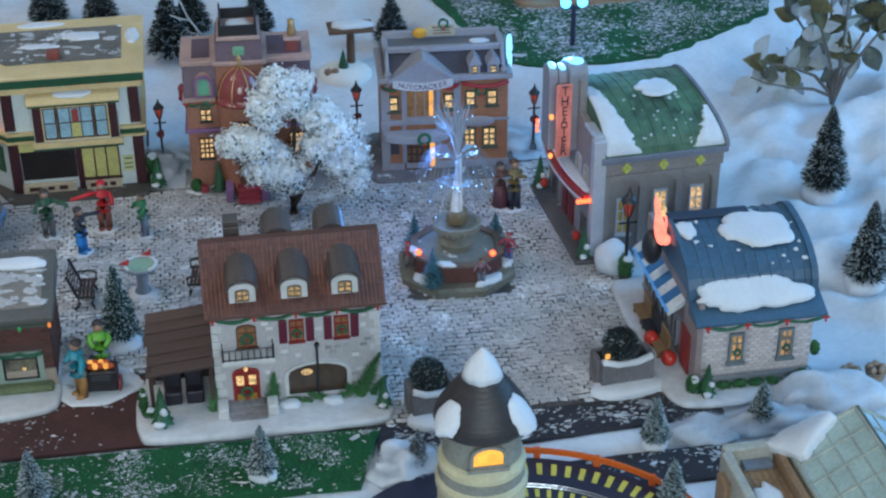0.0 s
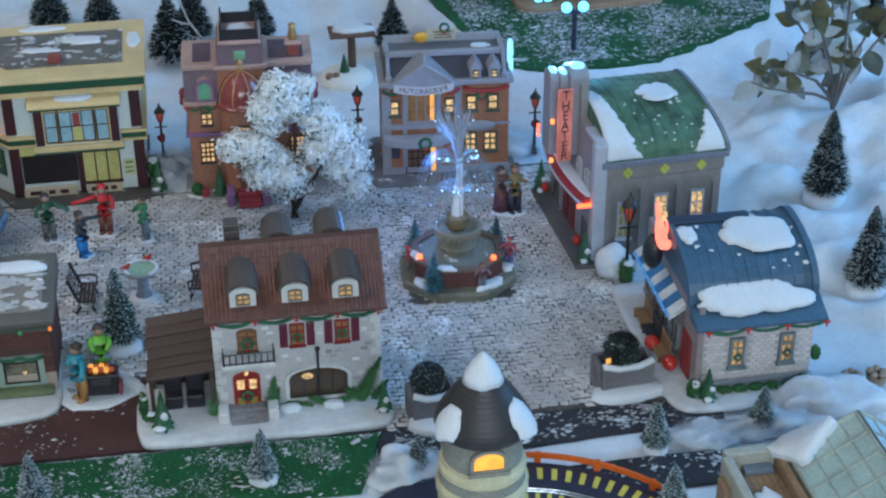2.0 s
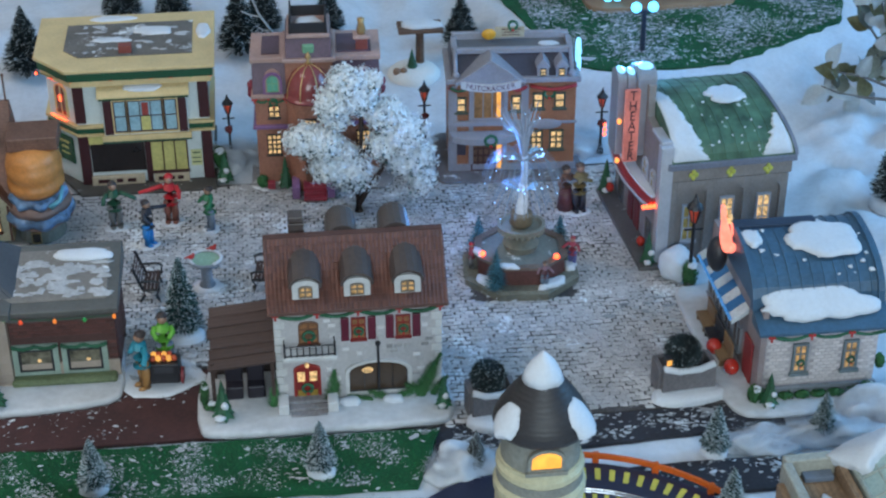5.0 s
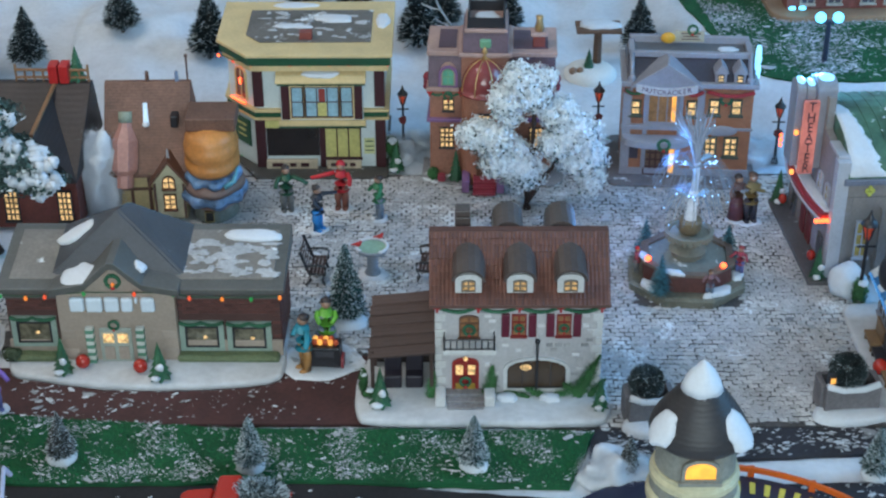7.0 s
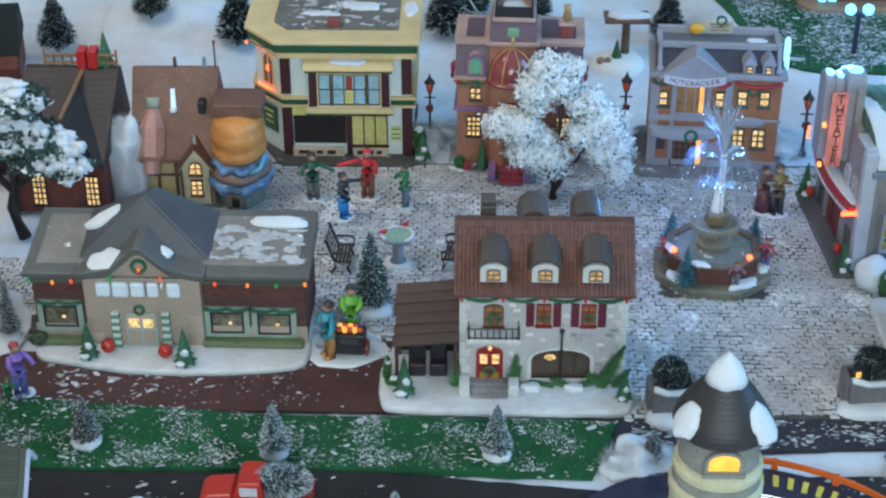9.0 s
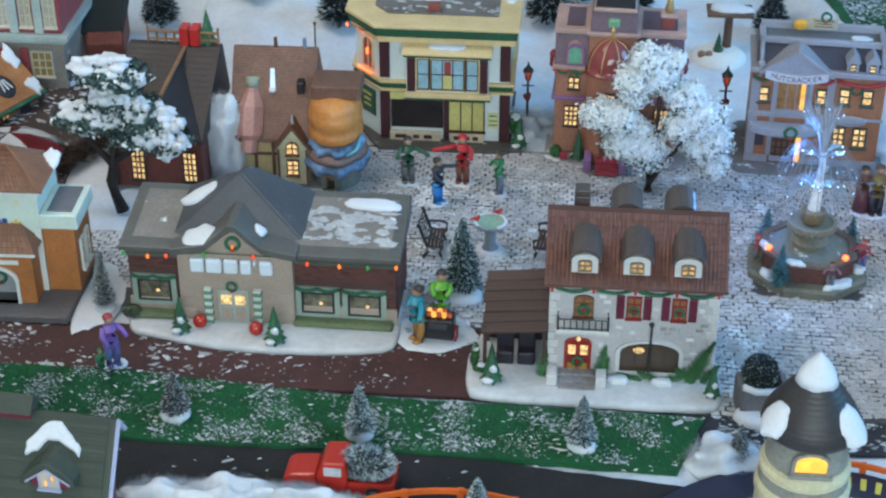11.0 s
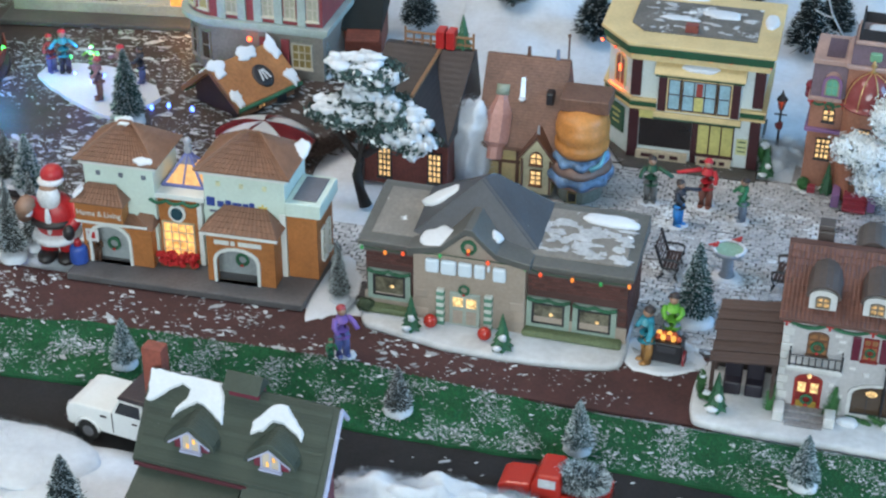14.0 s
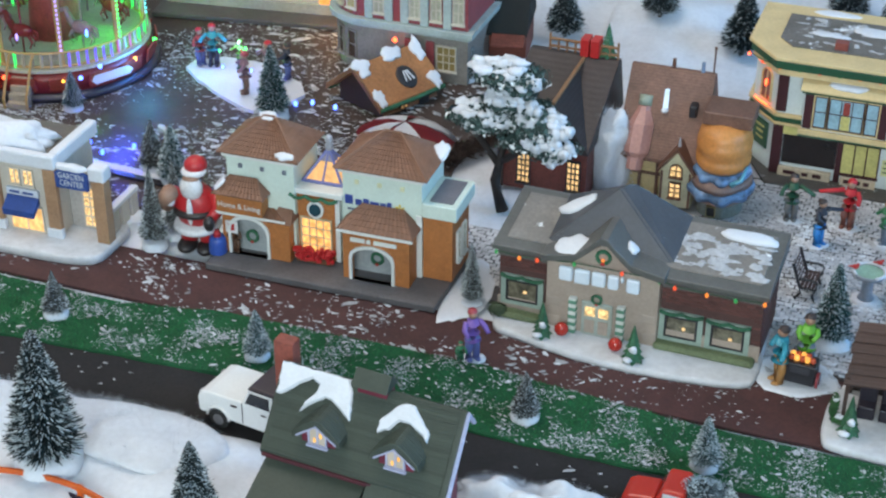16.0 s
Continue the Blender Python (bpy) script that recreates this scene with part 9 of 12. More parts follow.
def carousel():
    r = thing("carousel", pose(-1.2660, 1.858, 0) @ Matrix.Diagonal((0.965, 0.965, 1, 1)), "lit toy carousel with red base, ivory railing and coloured lights", "carousel")
    red = mat("carousel_red", (0.22, 0.02, 0.02), rough=0.35, var=0.25)
    dark = mat("carousel_rim", (0.04, 0.04, 0.06), rough=0.35)
    ivory = mat("carousel_ivory", (0.40, 0.34, 0.26), rough=0.45)
    gold = mat("carousel_gold", (0.45, 0.26, 0.10), rough=0.35)
    blue, green = glow("carousel_blue", (0.08, 0.20, 1.0), 5.0, 0.0), glow("carousel_green", (0.05, 1.0, 0.15), 3.0, 0.0)
    # coloured light from behind the railing, put into the balusters as glow
    lit_a, lit_b = glow("green_backlight", (0.03, 0.9, 0.16), 1.3, 0.4), glow("violet_backlight", (0.22, 0.16, 1.0), 0.9, 0.4)
    lit_c = glow("rose_backlight", (0.85, 0.22, 0.42), 0.45, 0.4)
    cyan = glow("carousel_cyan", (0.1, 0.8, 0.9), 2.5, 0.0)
    bm = bmnew()
    lathe(bm, [(0.146, 0.0018), (0.150, 0.006), (0.148, 0.012), (0.140, 0.014)], 48)
    part("rim", bm, dark, r, "dark round rim", smooth=True)
    bm = bmnew()
    lathe(bm, [(0.141, 0.0142), (0.136, 0.042)], 48)
    part("skirt", bm, red, r, "red base panels", smooth=True)
    bm = bmnew()
    lathe(bm, [(0.1385, 0.0425), (0.1385, 0.047), (0.10, 0.048)], 48)
    part("deck", bm, mat("carousel_deck", (0.46, 0.44, 0.34), rough=0.5, var=0.2), r, "cream deck", smooth=False)
    bm = bmnew()
    for z in (0.050, 0.070):
        tube(bm, [(0.132 * math.cos(math.tau * k / 48), 0.132 * math.sin(math.tau * k / 48), z) for k in range(49)], 0.002, 6)
    rail = part("rail", bm, gold, r, "gilt rail")
    for k in range(64):
        a = math.tau * k / 64
        bm = bmnew()
        rod(bm, (0.132 * math.cos(a), 0.132 * math.sin(a), 0.048), (0.132 * math.cos(a), 0.132 * math.sin(a), 0.070), 0.0024, None, 6)
        # the bearing picks which balusters carry the light's colour
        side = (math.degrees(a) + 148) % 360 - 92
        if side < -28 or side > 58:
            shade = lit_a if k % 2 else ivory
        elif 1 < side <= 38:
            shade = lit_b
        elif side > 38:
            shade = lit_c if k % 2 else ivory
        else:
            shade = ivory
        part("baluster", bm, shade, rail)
    violet = glow("carousel_violet", (0.42, 0.30, 1.0), 1.6, 0.0)
    for k in range(9):
        a = math.radians(40 * k - 55)
        x, y = 0.128 * math.cos(a), 0.128 * math.sin(a)
        bm = bmnew()
        rod(bm, (x, y, 0.047), (x, y, 0.215), 0.0045, None, 8)
        post = part("post", bm, gold, r, "gilt post with lights")
        for q in range(22):
            bm = bmnew()
            ball(bm, (x * 1.04, y * 1.04, 0.074 + 0.0065 * q), 0.0019, 6)
            part("bulb", bm, (violet, green, cyan, green, blue, green, cyan, blue, green)[k], post, smooth=True)
    bm = bmnew()
    lathe(bm, [(0.155, 0.215), (0.158, 0.235), (0.10, 0.275), (0.01, 0.305)], 32)
    part("canopy", bm, red, r, "red pointed canopy", smooth=False)
    bm = bmnew()
    lathe(bm, [(0.040, 0.048), (0.036, 0.10), (0.044, 0.215)], 20)
    part("drum", bm, mat("carousel_drum", (0.30, 0.06, 0.05), rough=0.4, var=0.4), r, "red middle drum", smooth=True)
    for k in range(6):
        a = math.tau * k / 6 + 0.5
        x, y = 0.085 * math.cos(a), 0.085 * math.sin(a)
        bm = bmnew()
        rod(bm, (x, y, 0.048), (x, y, 0.215), 0.0016, None, 6)
        ball(bm, (x, y, 0.083), (0.019, 0.008, 0.010), 12)
        for e in (-1, 1):
            for f in (-1, 1):
                tube(bm, [(x + 0.013 * e, y + 0.004 * f, 0.078), (x + 0.019 * e, y + 0.005 * f, 0.069), (x + 0.014 * e, y + 0.005 * f, 0.059)], 0.0026, 6, 0.6)
        tube(bm, [(x - 0.014, y, 0.086), (x - 0.021, y, 0.098), (x - 0.024, y, 0.107), (x - 0.033, y, 0.103)], 0.0058, 8, 0.6)
        tube(bm, [(x + 0.018, y, 0.086), (x + 0.025, y, 0.082), (x + 0.026, y, 0.070)], 0.0026, 6, 0.5)
        part("seat", bm, mat("carousel_mount", (0.34, 0.20, 0.22), rough=0.4) if k % 2 else red, r, "mount on a pole", smooth=True)
        bm = bmnew()
        ball(bm, (x * 1.16, y * 1.16, 0.078), (0.0022, 0.0022, 0.006), 8)
        part("bulb", bm, blue if k % 2 else violet, r, smooth=True)
    for k in range(16):
        a = math.tau * (k + 0.5) / 16
        bm = bmnew()
        box(bm, -0.019, -0.0015, 0.0185, 0.019, 0.0015, 0.0385, 0.001)
        part("skirt_panel", bm, mat("carousel_panel", (0.30, 0.045, 0.03), rough=0.35, var=0.3), r, "red base panel", m=Matrix.Rotation(a, 4, "Z") @ Matrix.Translation((0.1385, 0, 0)) @ pose(0, 0, 0, 0, 0, 90) @ pose(0, 0, 0, 10, 0, 0))
    for k, (deg, z) in enumerate(((-56, 0.034), (-46, 0.034), (-34, 0.045), (-9, 0.036), (20, 0.036), (60, 0.036), (-90, 0.036), (-135, 0.036))):
        a = math.radians(deg)
        bm = bmnew()
        ball(bm, (0.144 * math.cos(a), 0.144 * math.sin(a), z), 0.0034, 8)
        part("bulb", bm, (BULB_Y, blue, blue, BULB_Y, green, blue, BULB_R, blue)[k], r, smooth=True)
    bm = bmnew()
    prism(bm, [(-0.028, -0.006), (0.028, -0.006), (0.034, 0.0), (0.028, 0.006), (-0.028, 0.006), (-0.034, 0.0)], "y", -0.0012, 0.0012)
    part("ribbon", bm, SNOW, r, "white scroll on the base", m=Matrix.Translation((0.1305, -0.0678, 0.029)) @ pose(0, 0, 0, -10, 0, 62))
    turn = Matrix.Rotation(radians(-80), 4, "Z")
    for k in range(4):
        flatbox(r, "stair", turn, 0.130, -0.015, 0.0018, 0.168 - 0.009 * k, 0.015, 0.010 + 0.009 * k, ivory, 0.0008)
    for y in (-0.017, 0.017):
        bm = bmnew()
        tube(bm, [(0.131, y, 0.068), (0.140, y, 0.060), (0.172, y, 0.016)], 0.0022, 6)
        rod(bm, (0.170, y, 0.0018), (0.170, y, 0.020), 0.0020, None, 6)
        part("stair_rail", bm, gold, r, "gilt stair rail", m=turn)


carousel()
# ---- trees ----
NEEDLE = mat("brush_green", (0.025, 0.075, 0.075), rough=0.7, var=0.5, island=0.8)
NEEDLE_GREY = mat("brush_grey", (0.075, 0.085, 0.085), rough=0.8, var=0.4, island=0.8)
NEEDLE_DARK = mat("brush_dark", (0.018, 0.032, 0.036), rough=0.7, var=0.5, island=0.8)
FROST = mat("brush_frost", (0.52, 0.60, 0.64), rough=0.8, var=0.2, island=0.6)
BARK = mat("bark_dark", (0.05, 0.03, 0.025), rough=0.8, var=0.3, bump=0.6)
WIRE = mat("brush_wire", (0.09, 0.08, 0.07), rough=0.5)


def brush_tree(m, h, r, needle, frost, seed, label, disc=True, count=2600, lean=0.0):
    """A bottle-brush conifer: wire stem, bristles in a ragged cone, snowy foot."""
    rnd = random.Random(seed)
    t = thing("bottle_brush_tree", m, label, "tree", "bottle brush trees")
    bm = bmnew()
    rod(bm, (0, 0, 0), (0, 0, h * 0.97), r * 0.09, r * 0.03, 6)
    part("trunk", bm, WIRE, t)
    verts, faces, mats_ = [], [], []
    bulge = rnd.uniform(0.7, 1.0)
    for _ in range(count):
        u = rnd.random() ** 1.25
        z = h * (0.15 + 0.85 * u)
        rad = r * (1 - u) ** bulge * (0.92 + 0.20 * noise.noise(Vector((u * 9, seed, 0)))) + r * 0.035
        a = rnd.uniform(0, math.tau)
        ln = rad * rnd.uniform(0.72, 1.08)
        up = rnd.uniform(-0.08, 0.30) * ln
        wd = 0.00055 + 0.00035 * rnd.random()
        d, s = Vector((math.cos(a), math.sin(a), 0)), Vector((-math.sin(a), math.cos(a), 0))
        p0, p1 = d * (ln * 0.25) + Vector((0, 0, z)), d * ln + Vector((0, 0, z + up))
        n0 = len(verts)
        tw = Vector((0, 0, wd * rnd.uniform(-1, 1)))
        cut = 0.62 + 0.2 * rnd.random()
        pm = p0.lerp(p1, cut)
        verts += [p0 - s * wd, p0 + s * wd, pm + s * wd * 0.9 + tw, pm - s * wd * 0.9 - tw, p1 + s * wd * 0.5, p1 - s * wd * 0.5]
        faces += [(n0, n0 + 1, n0 + 2, n0 + 3), (n0 + 3, n0 + 2, n0 + 4, n0 + 5)]
        mats_ += [0, 1 if rnd.random() < frost else 0]
    me = bpy.data.meshes.new("crown")
    me.from_pydata([tuple(v) for v in verts], [], faces)
    me.materials.append(needle)
    me.materials.append(FROST)
    me.polygons.foreach_set("material_index", mats_)
    c = new("crown", me)
    c.parent = t
    if disc:
        bm = bmnew()
        pad(bm, (0, 0, 0.001), (1, 0, 0), (0, 1, 0), r * 0.88, r * 0.80, r * 0.40, seed, 0.1)
        part("base", bm, SNOW, t, "white snowy foot", smooth=True)
    return t


protos = {
    "lawn": brush_tree(pose(0.029, 1.258, 0.004), 0.060, 0.0165, NEEDLE, 0.62, 1, "small frosted green bottle-brush tree on a snowy foot"),
    "grey": brush_tree(pose(-0.373, 1.272, 0.004), 0.056, 0.0170, NEEDLE_GREY, 0.42, 2, "small grey bottle-brush tree on a snowy foot"),
    "plaza": brush_tree(pose(-0.106, 1.514, 0.001), 0.102, 0.0240, NEEDLE, 0.42, 3, "tall frosted bottle-brush tree beside the bench", True, 4200),
    "hill": brush_tree(pose(0.763, 1.700, hill(0.763, 1.700)), 0.124, 0.0320, NEEDLE_DARK, 0.40, 4, "dark frosted bottle-brush tree on the snow", True, 4800),
    "slim": brush_tree(pose(-0.884, 1.441, 0.002), 0.105, 0.0185, NEEDLE_GREY, 0.62, 5, "slim frosted bottle-brush tree on a snowy foot", True, 3600),
    "bare": brush_tree(pose(-0.471, 2.24, hill(-0.471, 2.24)), 0.090, 0.0320, NEEDLE_DARK, 0.28, 6, "dark green bottle-brush tree without snow", False, 3200),
}
rnd = random.Random(11)
for kind_, x, y, s in (
    ("lawn", -0.187, 1.257, 1.0), ("lawn", -0.671, 1.275, 0.98), ("grey", -0.914, 1.272, 1.0), ("lawn", 0.531, 1.262, 0.85), ("lawn", 0.416, 1.245, 0.95), ("grey", 0.179, 1.249, 0.82),
    ("lawn", -0.063, 1.120, 1.15), ("lawn", 0.405, 1.148, 0.95), ("hill", 0.732, 1.487, 0.90), ("hill", -0.780, 1.040, 1.26), ("hill", -0.600, 1.000, 0.85),
    ("slim", -0.872, 1.475, 0.95), ("slim", -0.493, 1.455, 0.72), ("slim", -0.502, 1.478, 0.62), ("lawn", -1.166, 1.728, 0.95), ("grey", -0.979, 1.612, 1.25), ("lawn", -0.938, 1.590, 1.35), ("plaza", -0.899, 1.800, 1.06),
    ("slim", -0.691, 2.003, 0.80), ("bare", -0.034, 2.235, 1.25), ("bare", 0.291, 2.235, 1.0), ("bare", -0.133, 2.34, 1.0), ("bare", 0.096, 2.27, 0.95), ("bare", -0.209, 2.35, 1.1),
    ("bare", 1.01, 2.16, 0.9), ("hill", 0.785, 1.52, 1.0), ("bare", -0.605, 2.20, 1.05), ("bare", -0.335, 2.185, 1.2), ("bare", 0.0, 2.27, 1.1), ("slim", -0.775, 1.585, 0.35),
):
    z = max(hill(x, y) - 0.002, 0.001) if not (-1.6 < x < 0.13 and 1.22 < y < 1.33) else 0.004
    t = copy_thing(protos[kind_], pose(x, y, z, 0, 0, rnd.uniform(0, 360)) @ Matrix.Scale(s, 4))


def leafy(m, trunk, limbs, clumps, leaf_mats, share, leaf, count, label, seed, bark):
    """A broad tree: tapered trunk and limbs, and clumps of small leaves with gaps between them."""
    rnd = random.Random(seed)
    t = thing("snowy_tree", m, label, "tree")
    bm = bmnew()
    for pts, r0, taper in [trunk] + limbs:
        tube(bm, pts, r0, 8, taper)
    part("trunk", bm, bark, t, smooth=True)
    verts, faces, mi = [], [], []
    total = sum(c[1][0] * c[1][1] + c[1][0] * c[1][2] for c in clumps)
    for c, rad in clumps:
        for _ in range(int(count * (rad[0] * rad[1] + rad[0] * rad[2]) / total)):
            d = Vector((rnd.gauss(0, 1), rnd.gauss(0, 1), rnd.gauss(0, 1))).normalized()
            lump = 1 + 0.42 * noise.noise(d * 2.6 + Vector(c) * 40) + 0.25 * noise.noise(d * 7 + Vector(c) * 40)
            k = lump * rnd.uniform(0.62, 1.04)
            p = Vector(c) + Vector((d.x * rad[0], d.y * rad[1], d.z * rad[2])) * k
            q = (d + Vector((rnd.gauss(0, 0.32), rnd.gauss(0, 0.32), rnd.gauss(0, 0.32)))).normalized()
            a = q.orthogonal().normalized()
            a.rotate(Matrix.Rotation(rnd.uniform(0, 6.28), 3, q))
            b = q.cross(a)
            s = leaf * rnd.uniform(0.6, 1.3)
            n0 = len(verts)
            verts += [p - a * s, p + b * s * 0.55 + q * s * 0.3, p + a * s * 1.1, p - b * s * 0.55 + q * s * 0.3]
            faces.append((n0, n0 + 1, n0 + 2, n0 + 3))
            white = share * min(1.06, 0.15 + k / lump) + 0.22 * d.z
            mi.append(0 if rnd.random() < white else 1)
    me = bpy.data.meshes.new("crown")
    me.from_pydata([tuple(v) for v in verts], [], faces)
    for k in leaf_mats:
        me.materials.append(k)
    me.polygons.foreach_set("material_index", mi)
    c = new("crown", me)
    c.parent = t
    return t


leafy(pose(0.104, 1.770, 0.001),
      ([(0.0, 0, 0), (-0.002, 0, 0.03), (0.004, 0, 0.075), (0.006, 0.002, 0.12), (0.004, 0, 0.17)], 0.0060, 0.35),
      [([(0.0, 0, 0.012), (0.020, 0, 0.045), (0.048, 0, 0.085)], 0.0045, 0.5), ([(0.0, 0, 0.05), (-0.03, 0, 0.09), (-0.055, 0, 0.11)], 0.0035, 0.4), ([(0.004, 0, 0.075), (0.03, -0.004, 0.12)], 0.003, 0.4)],
      [((-0.010, 0, 0.176), (0.025, 0.024, 0.021)), ((-0.026, -0.004, 0.151), (0.024, 0.024, 0.022)), ((0.004, 0.0, 0.155), (0.021, 0.024, 0.020)), ((-0.024, 0.0, 0.130), (0.018, 0.020, 0.015)), ((0.020, 0.004, 0.176), (0.014, 0.016, 0.012)),
       ((-0.063, 0.0, 0.103), (0.026, 0.024, 0.020)), ((-0.042, -0.006, 0.100), (0.026, 0.024, 0.020)), ((-0.034, -0.010, 0.069), (0.027, 0.024, 0.019)), ((-0.006, -0.012, 0.060), (0.026, 0.022, 0.023)), ((-0.014, -0.004, 0.084), (0.018, 0.018, 0.014)),
       ((0.036, 0.0, 0.132), (0.026, 0.026, 0.020)), ((0.054, 0.0, 0.108), (0.031, 0.030, 0.026)), ((0.032, -0.008, 0.094), (0.023, 0.022, 0.018)), ((0.072, -0.004, 0.074), (0.023, 0.022, 0.024)), ((0.076, -0.006, 0.045), (0.018, 0.018, 0.022)), ((0.054, -0.006, 0.068), (0.018, 0.018, 0.015))],
      # teal leaves sit inside the clumps, their colour also painting the inner shade
      [mat("frosted_leaf", (0.80, 0.84, 0.86), rough=0.8, var=0.08, island=0.5), mat("teal_shade_leaf", (0.08, 0.15, 0.15), rough=0.8, var=0.4, island=0.6)], 0.92, 0.0025, 30000,
      "dark-trunked model tree with frosted white foliage on the square", 7, BARK)
leafy(pose(-0.528, 1.668, 0.001),
      ([(0.0, 0, 0), (-0.010, 0.0, 0.04), (0.000, 0, 0.09), (0.012, 0, 0.16)], 0.0085, 0.35),
      [([(-0.004, 0, 0.06), (-0.035, 0, 0.10), (-0.05, 0, 0.120)], 0.005, 0.4), ([(0.004, 0, 0.12), (0.0, 0, 0.165), (-0.012, 0, 0.185)], 0.004, 0.4), ([(0.0, 0, 0.07), (0.04, -0.004, 0.10), (0.085, -0.006, 0.105)], 0.005, 0.4)],
      [((0.002, 0, 0.184), (0.042, 0.030, 0.014)), ((0.020, 0, 0.166), (0.020, 0.018, 0.010)), ((-0.024, -0.004, 0.126), (0.044, 0.030, 0.015)), ((0.046, -0.008, 0.128), (0.034, 0.028, 0.014)), ((0.060, -0.014, 0.104), (0.034, 0.022, 0.013)), ((0.022, -0.006, 0.104), (0.026, 0.022, 0.010)), ((0.004, -0.004, 0.148), (0.030, 0.022, 0.012)), ((0.040, -0.006, 0.146), (0.022, 0.020, 0.010))],
      [mat("pine_teal", (0.045, 0.085, 0.08), rough=0.8, var=0.5, island=0.6), mat("frosted_leaf", (0.80, 0.84, 0.86))], 0.84, 0.0036, 13000,
      "dark model pine with heavy snow pads on its boughs", 8, mat("pine_bark", (0.022, 0.017, 0.016), rough=0.8, var=0.3))
snowpads = [o for o in scene.objects if o.name.startswith("snowy_tree")][-1]
rnd = random.Random(31)
for k, (x, y, z, ru, rv) in enumerate(((-0.004, -0.010, 0.196, 0.032, 0.020), (0.028, -0.014, 0.184, 0.018, 0.012), (-0.032, -0.014, 0.138, 0.026, 0.018), (-0.006, -0.018, 0.134, 0.022, 0.015), (0.046, -0.016, 0.142, 0.028, 0.016), (0.072, -0.020, 0.132, 0.016, 0.014), (0.054, -0.026, 0.116, 0.020, 0.014), (0.078, -0.026, 0.112, 0.015, 0.013), (0.070, -0.028, 0.098, 0.013, 0.010), (0.004, -0.014, 0.158, 0.022, 0.013), (0.036, -0.016, 0.152, 0.016, 0.011), (-0.046, -0.010, 0.126, 0.012, 0.012))):
    bm = bmnew()
    for q in range(22):
        a, d = rnd.uniform(0, 6.28), rnd.random() ** 0.5 * 0.95
        ball(bm, (x + ru * d * math.cos(a), y + 0.6 * rv * d * math.sin(a), z + 0.4 * rv * d * math.sin(a) + rnd.uniform(-0.003, 0.002)), (ru * rnd.uniform(0.28, 0.48), rv * rnd.uniform(0.3, 0.5), rnd.uniform(0.0035, 0.007)), 10, 0.5, q + k)
    tagged(part("snow", bm, COTTON, snowpads, "lumps of snow on a bough", smooth=True), kind="stuff")


def frosted_shrub():
    """Branches with large pointed leaves, half of them frosted."""
    rnd = random.Random(5)
    x0, y0 = 0.862, 1.93
    t = thing("artificial_branch_tree", pose(x0, y0, hill(x0, y0)), "artificial branches with large pale frosted leaves in the snow", "tree")
    twig = mat("twig_grey", (0.16, 0.14, 0.13), rough=0.7)
    tips = []
    for k in range(11):
        a = math.tau * k / 11 + rnd.uniform(-0.2, 0.2)
        sp = rnd.uniform(0.35, 1.0)
        pts = [(0, 0, 0), (0.02 * math.cos(a) * sp, 0.015 * math.sin(a), 0.05), (0.065 * math.cos(a) * sp, 0.04 * math.sin(a), 0.10), (0.13 * math.cos(a) * sp, 0.06 * math.sin(a), 0.135 + 0.10 * (1 - sp)), (0.16 * math.cos(a) * sp, 0.07 * math.sin(a), 0.15 + 0.16 * (1 - sp))]
        if k >= 9:
            pts = [(0, 0, 0.012), (-0.035, -0.012, 0.032 + 0.02 * (k - 9)), (-0.075, -0.020, 0.042 + 0.03 * (k - 9)), (-0.105, -0.022, 0.050 + 0.03 * (k - 9)), (-0.130, -0.022, 0.062 + 0.03 * (k - 9))]
        bm = bmnew()
        tube(bm, pts, 0.0028, 6, 0.3)
        part("branch", bm, twig, t)
        for q in (1, 2, 3):
            tips += [Vector(pts[q]).lerp(Vector(pts[q + 1]), u) for u in ((0.4, 0.7, 0.95) if q == 1 else (0.1, 0.35, 0.6, 0.85))]
    lm = [mat("leaf_olive", (0.20, 0.19, 0.10), rough=0.5, var=0.3), mat("leaf_frosted", (0.66, 0.69, 0.70), rough=0.7, var=0.12), mat("leaf_sage", (0.30, 0.32, 0.27), rough=0.6, var=0.25)]
    for p in tips:
        if rnd.random() < 0.04:
            continue
        bm = bmnew()
        s = rnd.uniform(0.012, 0.021)
        q = Vector((rnd.uniform(-1, 1), rnd.uniform(-1.4, 0.1), rnd.uniform(-0.2, 1))).normalized()
        a = q.orthogonal().normalized()
        a.rotate(Matrix.Rotation(rnd.uniform(0, 6.28), 3, q))
        b = q.cross(a)
        n = 8
        rows = []
        for i in range(n + 1):
            u = i / n
            w = 0.66 * s * math.sin(math.pi * u ** 0.8) + 0.0004
            mid = p + a * (2 * s * u) - q * (s * 0.5 * u * u)
            rows.append([bm.verts.new(mid + b * w + q * w * 0.35), bm.verts.new(mid), bm.verts.new(mid - b * w + q * w * 0.35)])
        for r0, r1 in zip(rows, rows[1:]):
            bm.faces.new((r0[0], r0[1], r1[1], r1[0]))
            bm.faces.new((r0[1], r0[2], r1[2], r1[1]))
        bmesh.ops.solidify(bm, geom=list(bm.faces), thickness=0.0005)
        part("leaf", bm, lm[rnd.choice((0, 0, 1, 1, 1, 2, 2))], t, "large pointed leaf", smooth=True)


frosted_shrub()


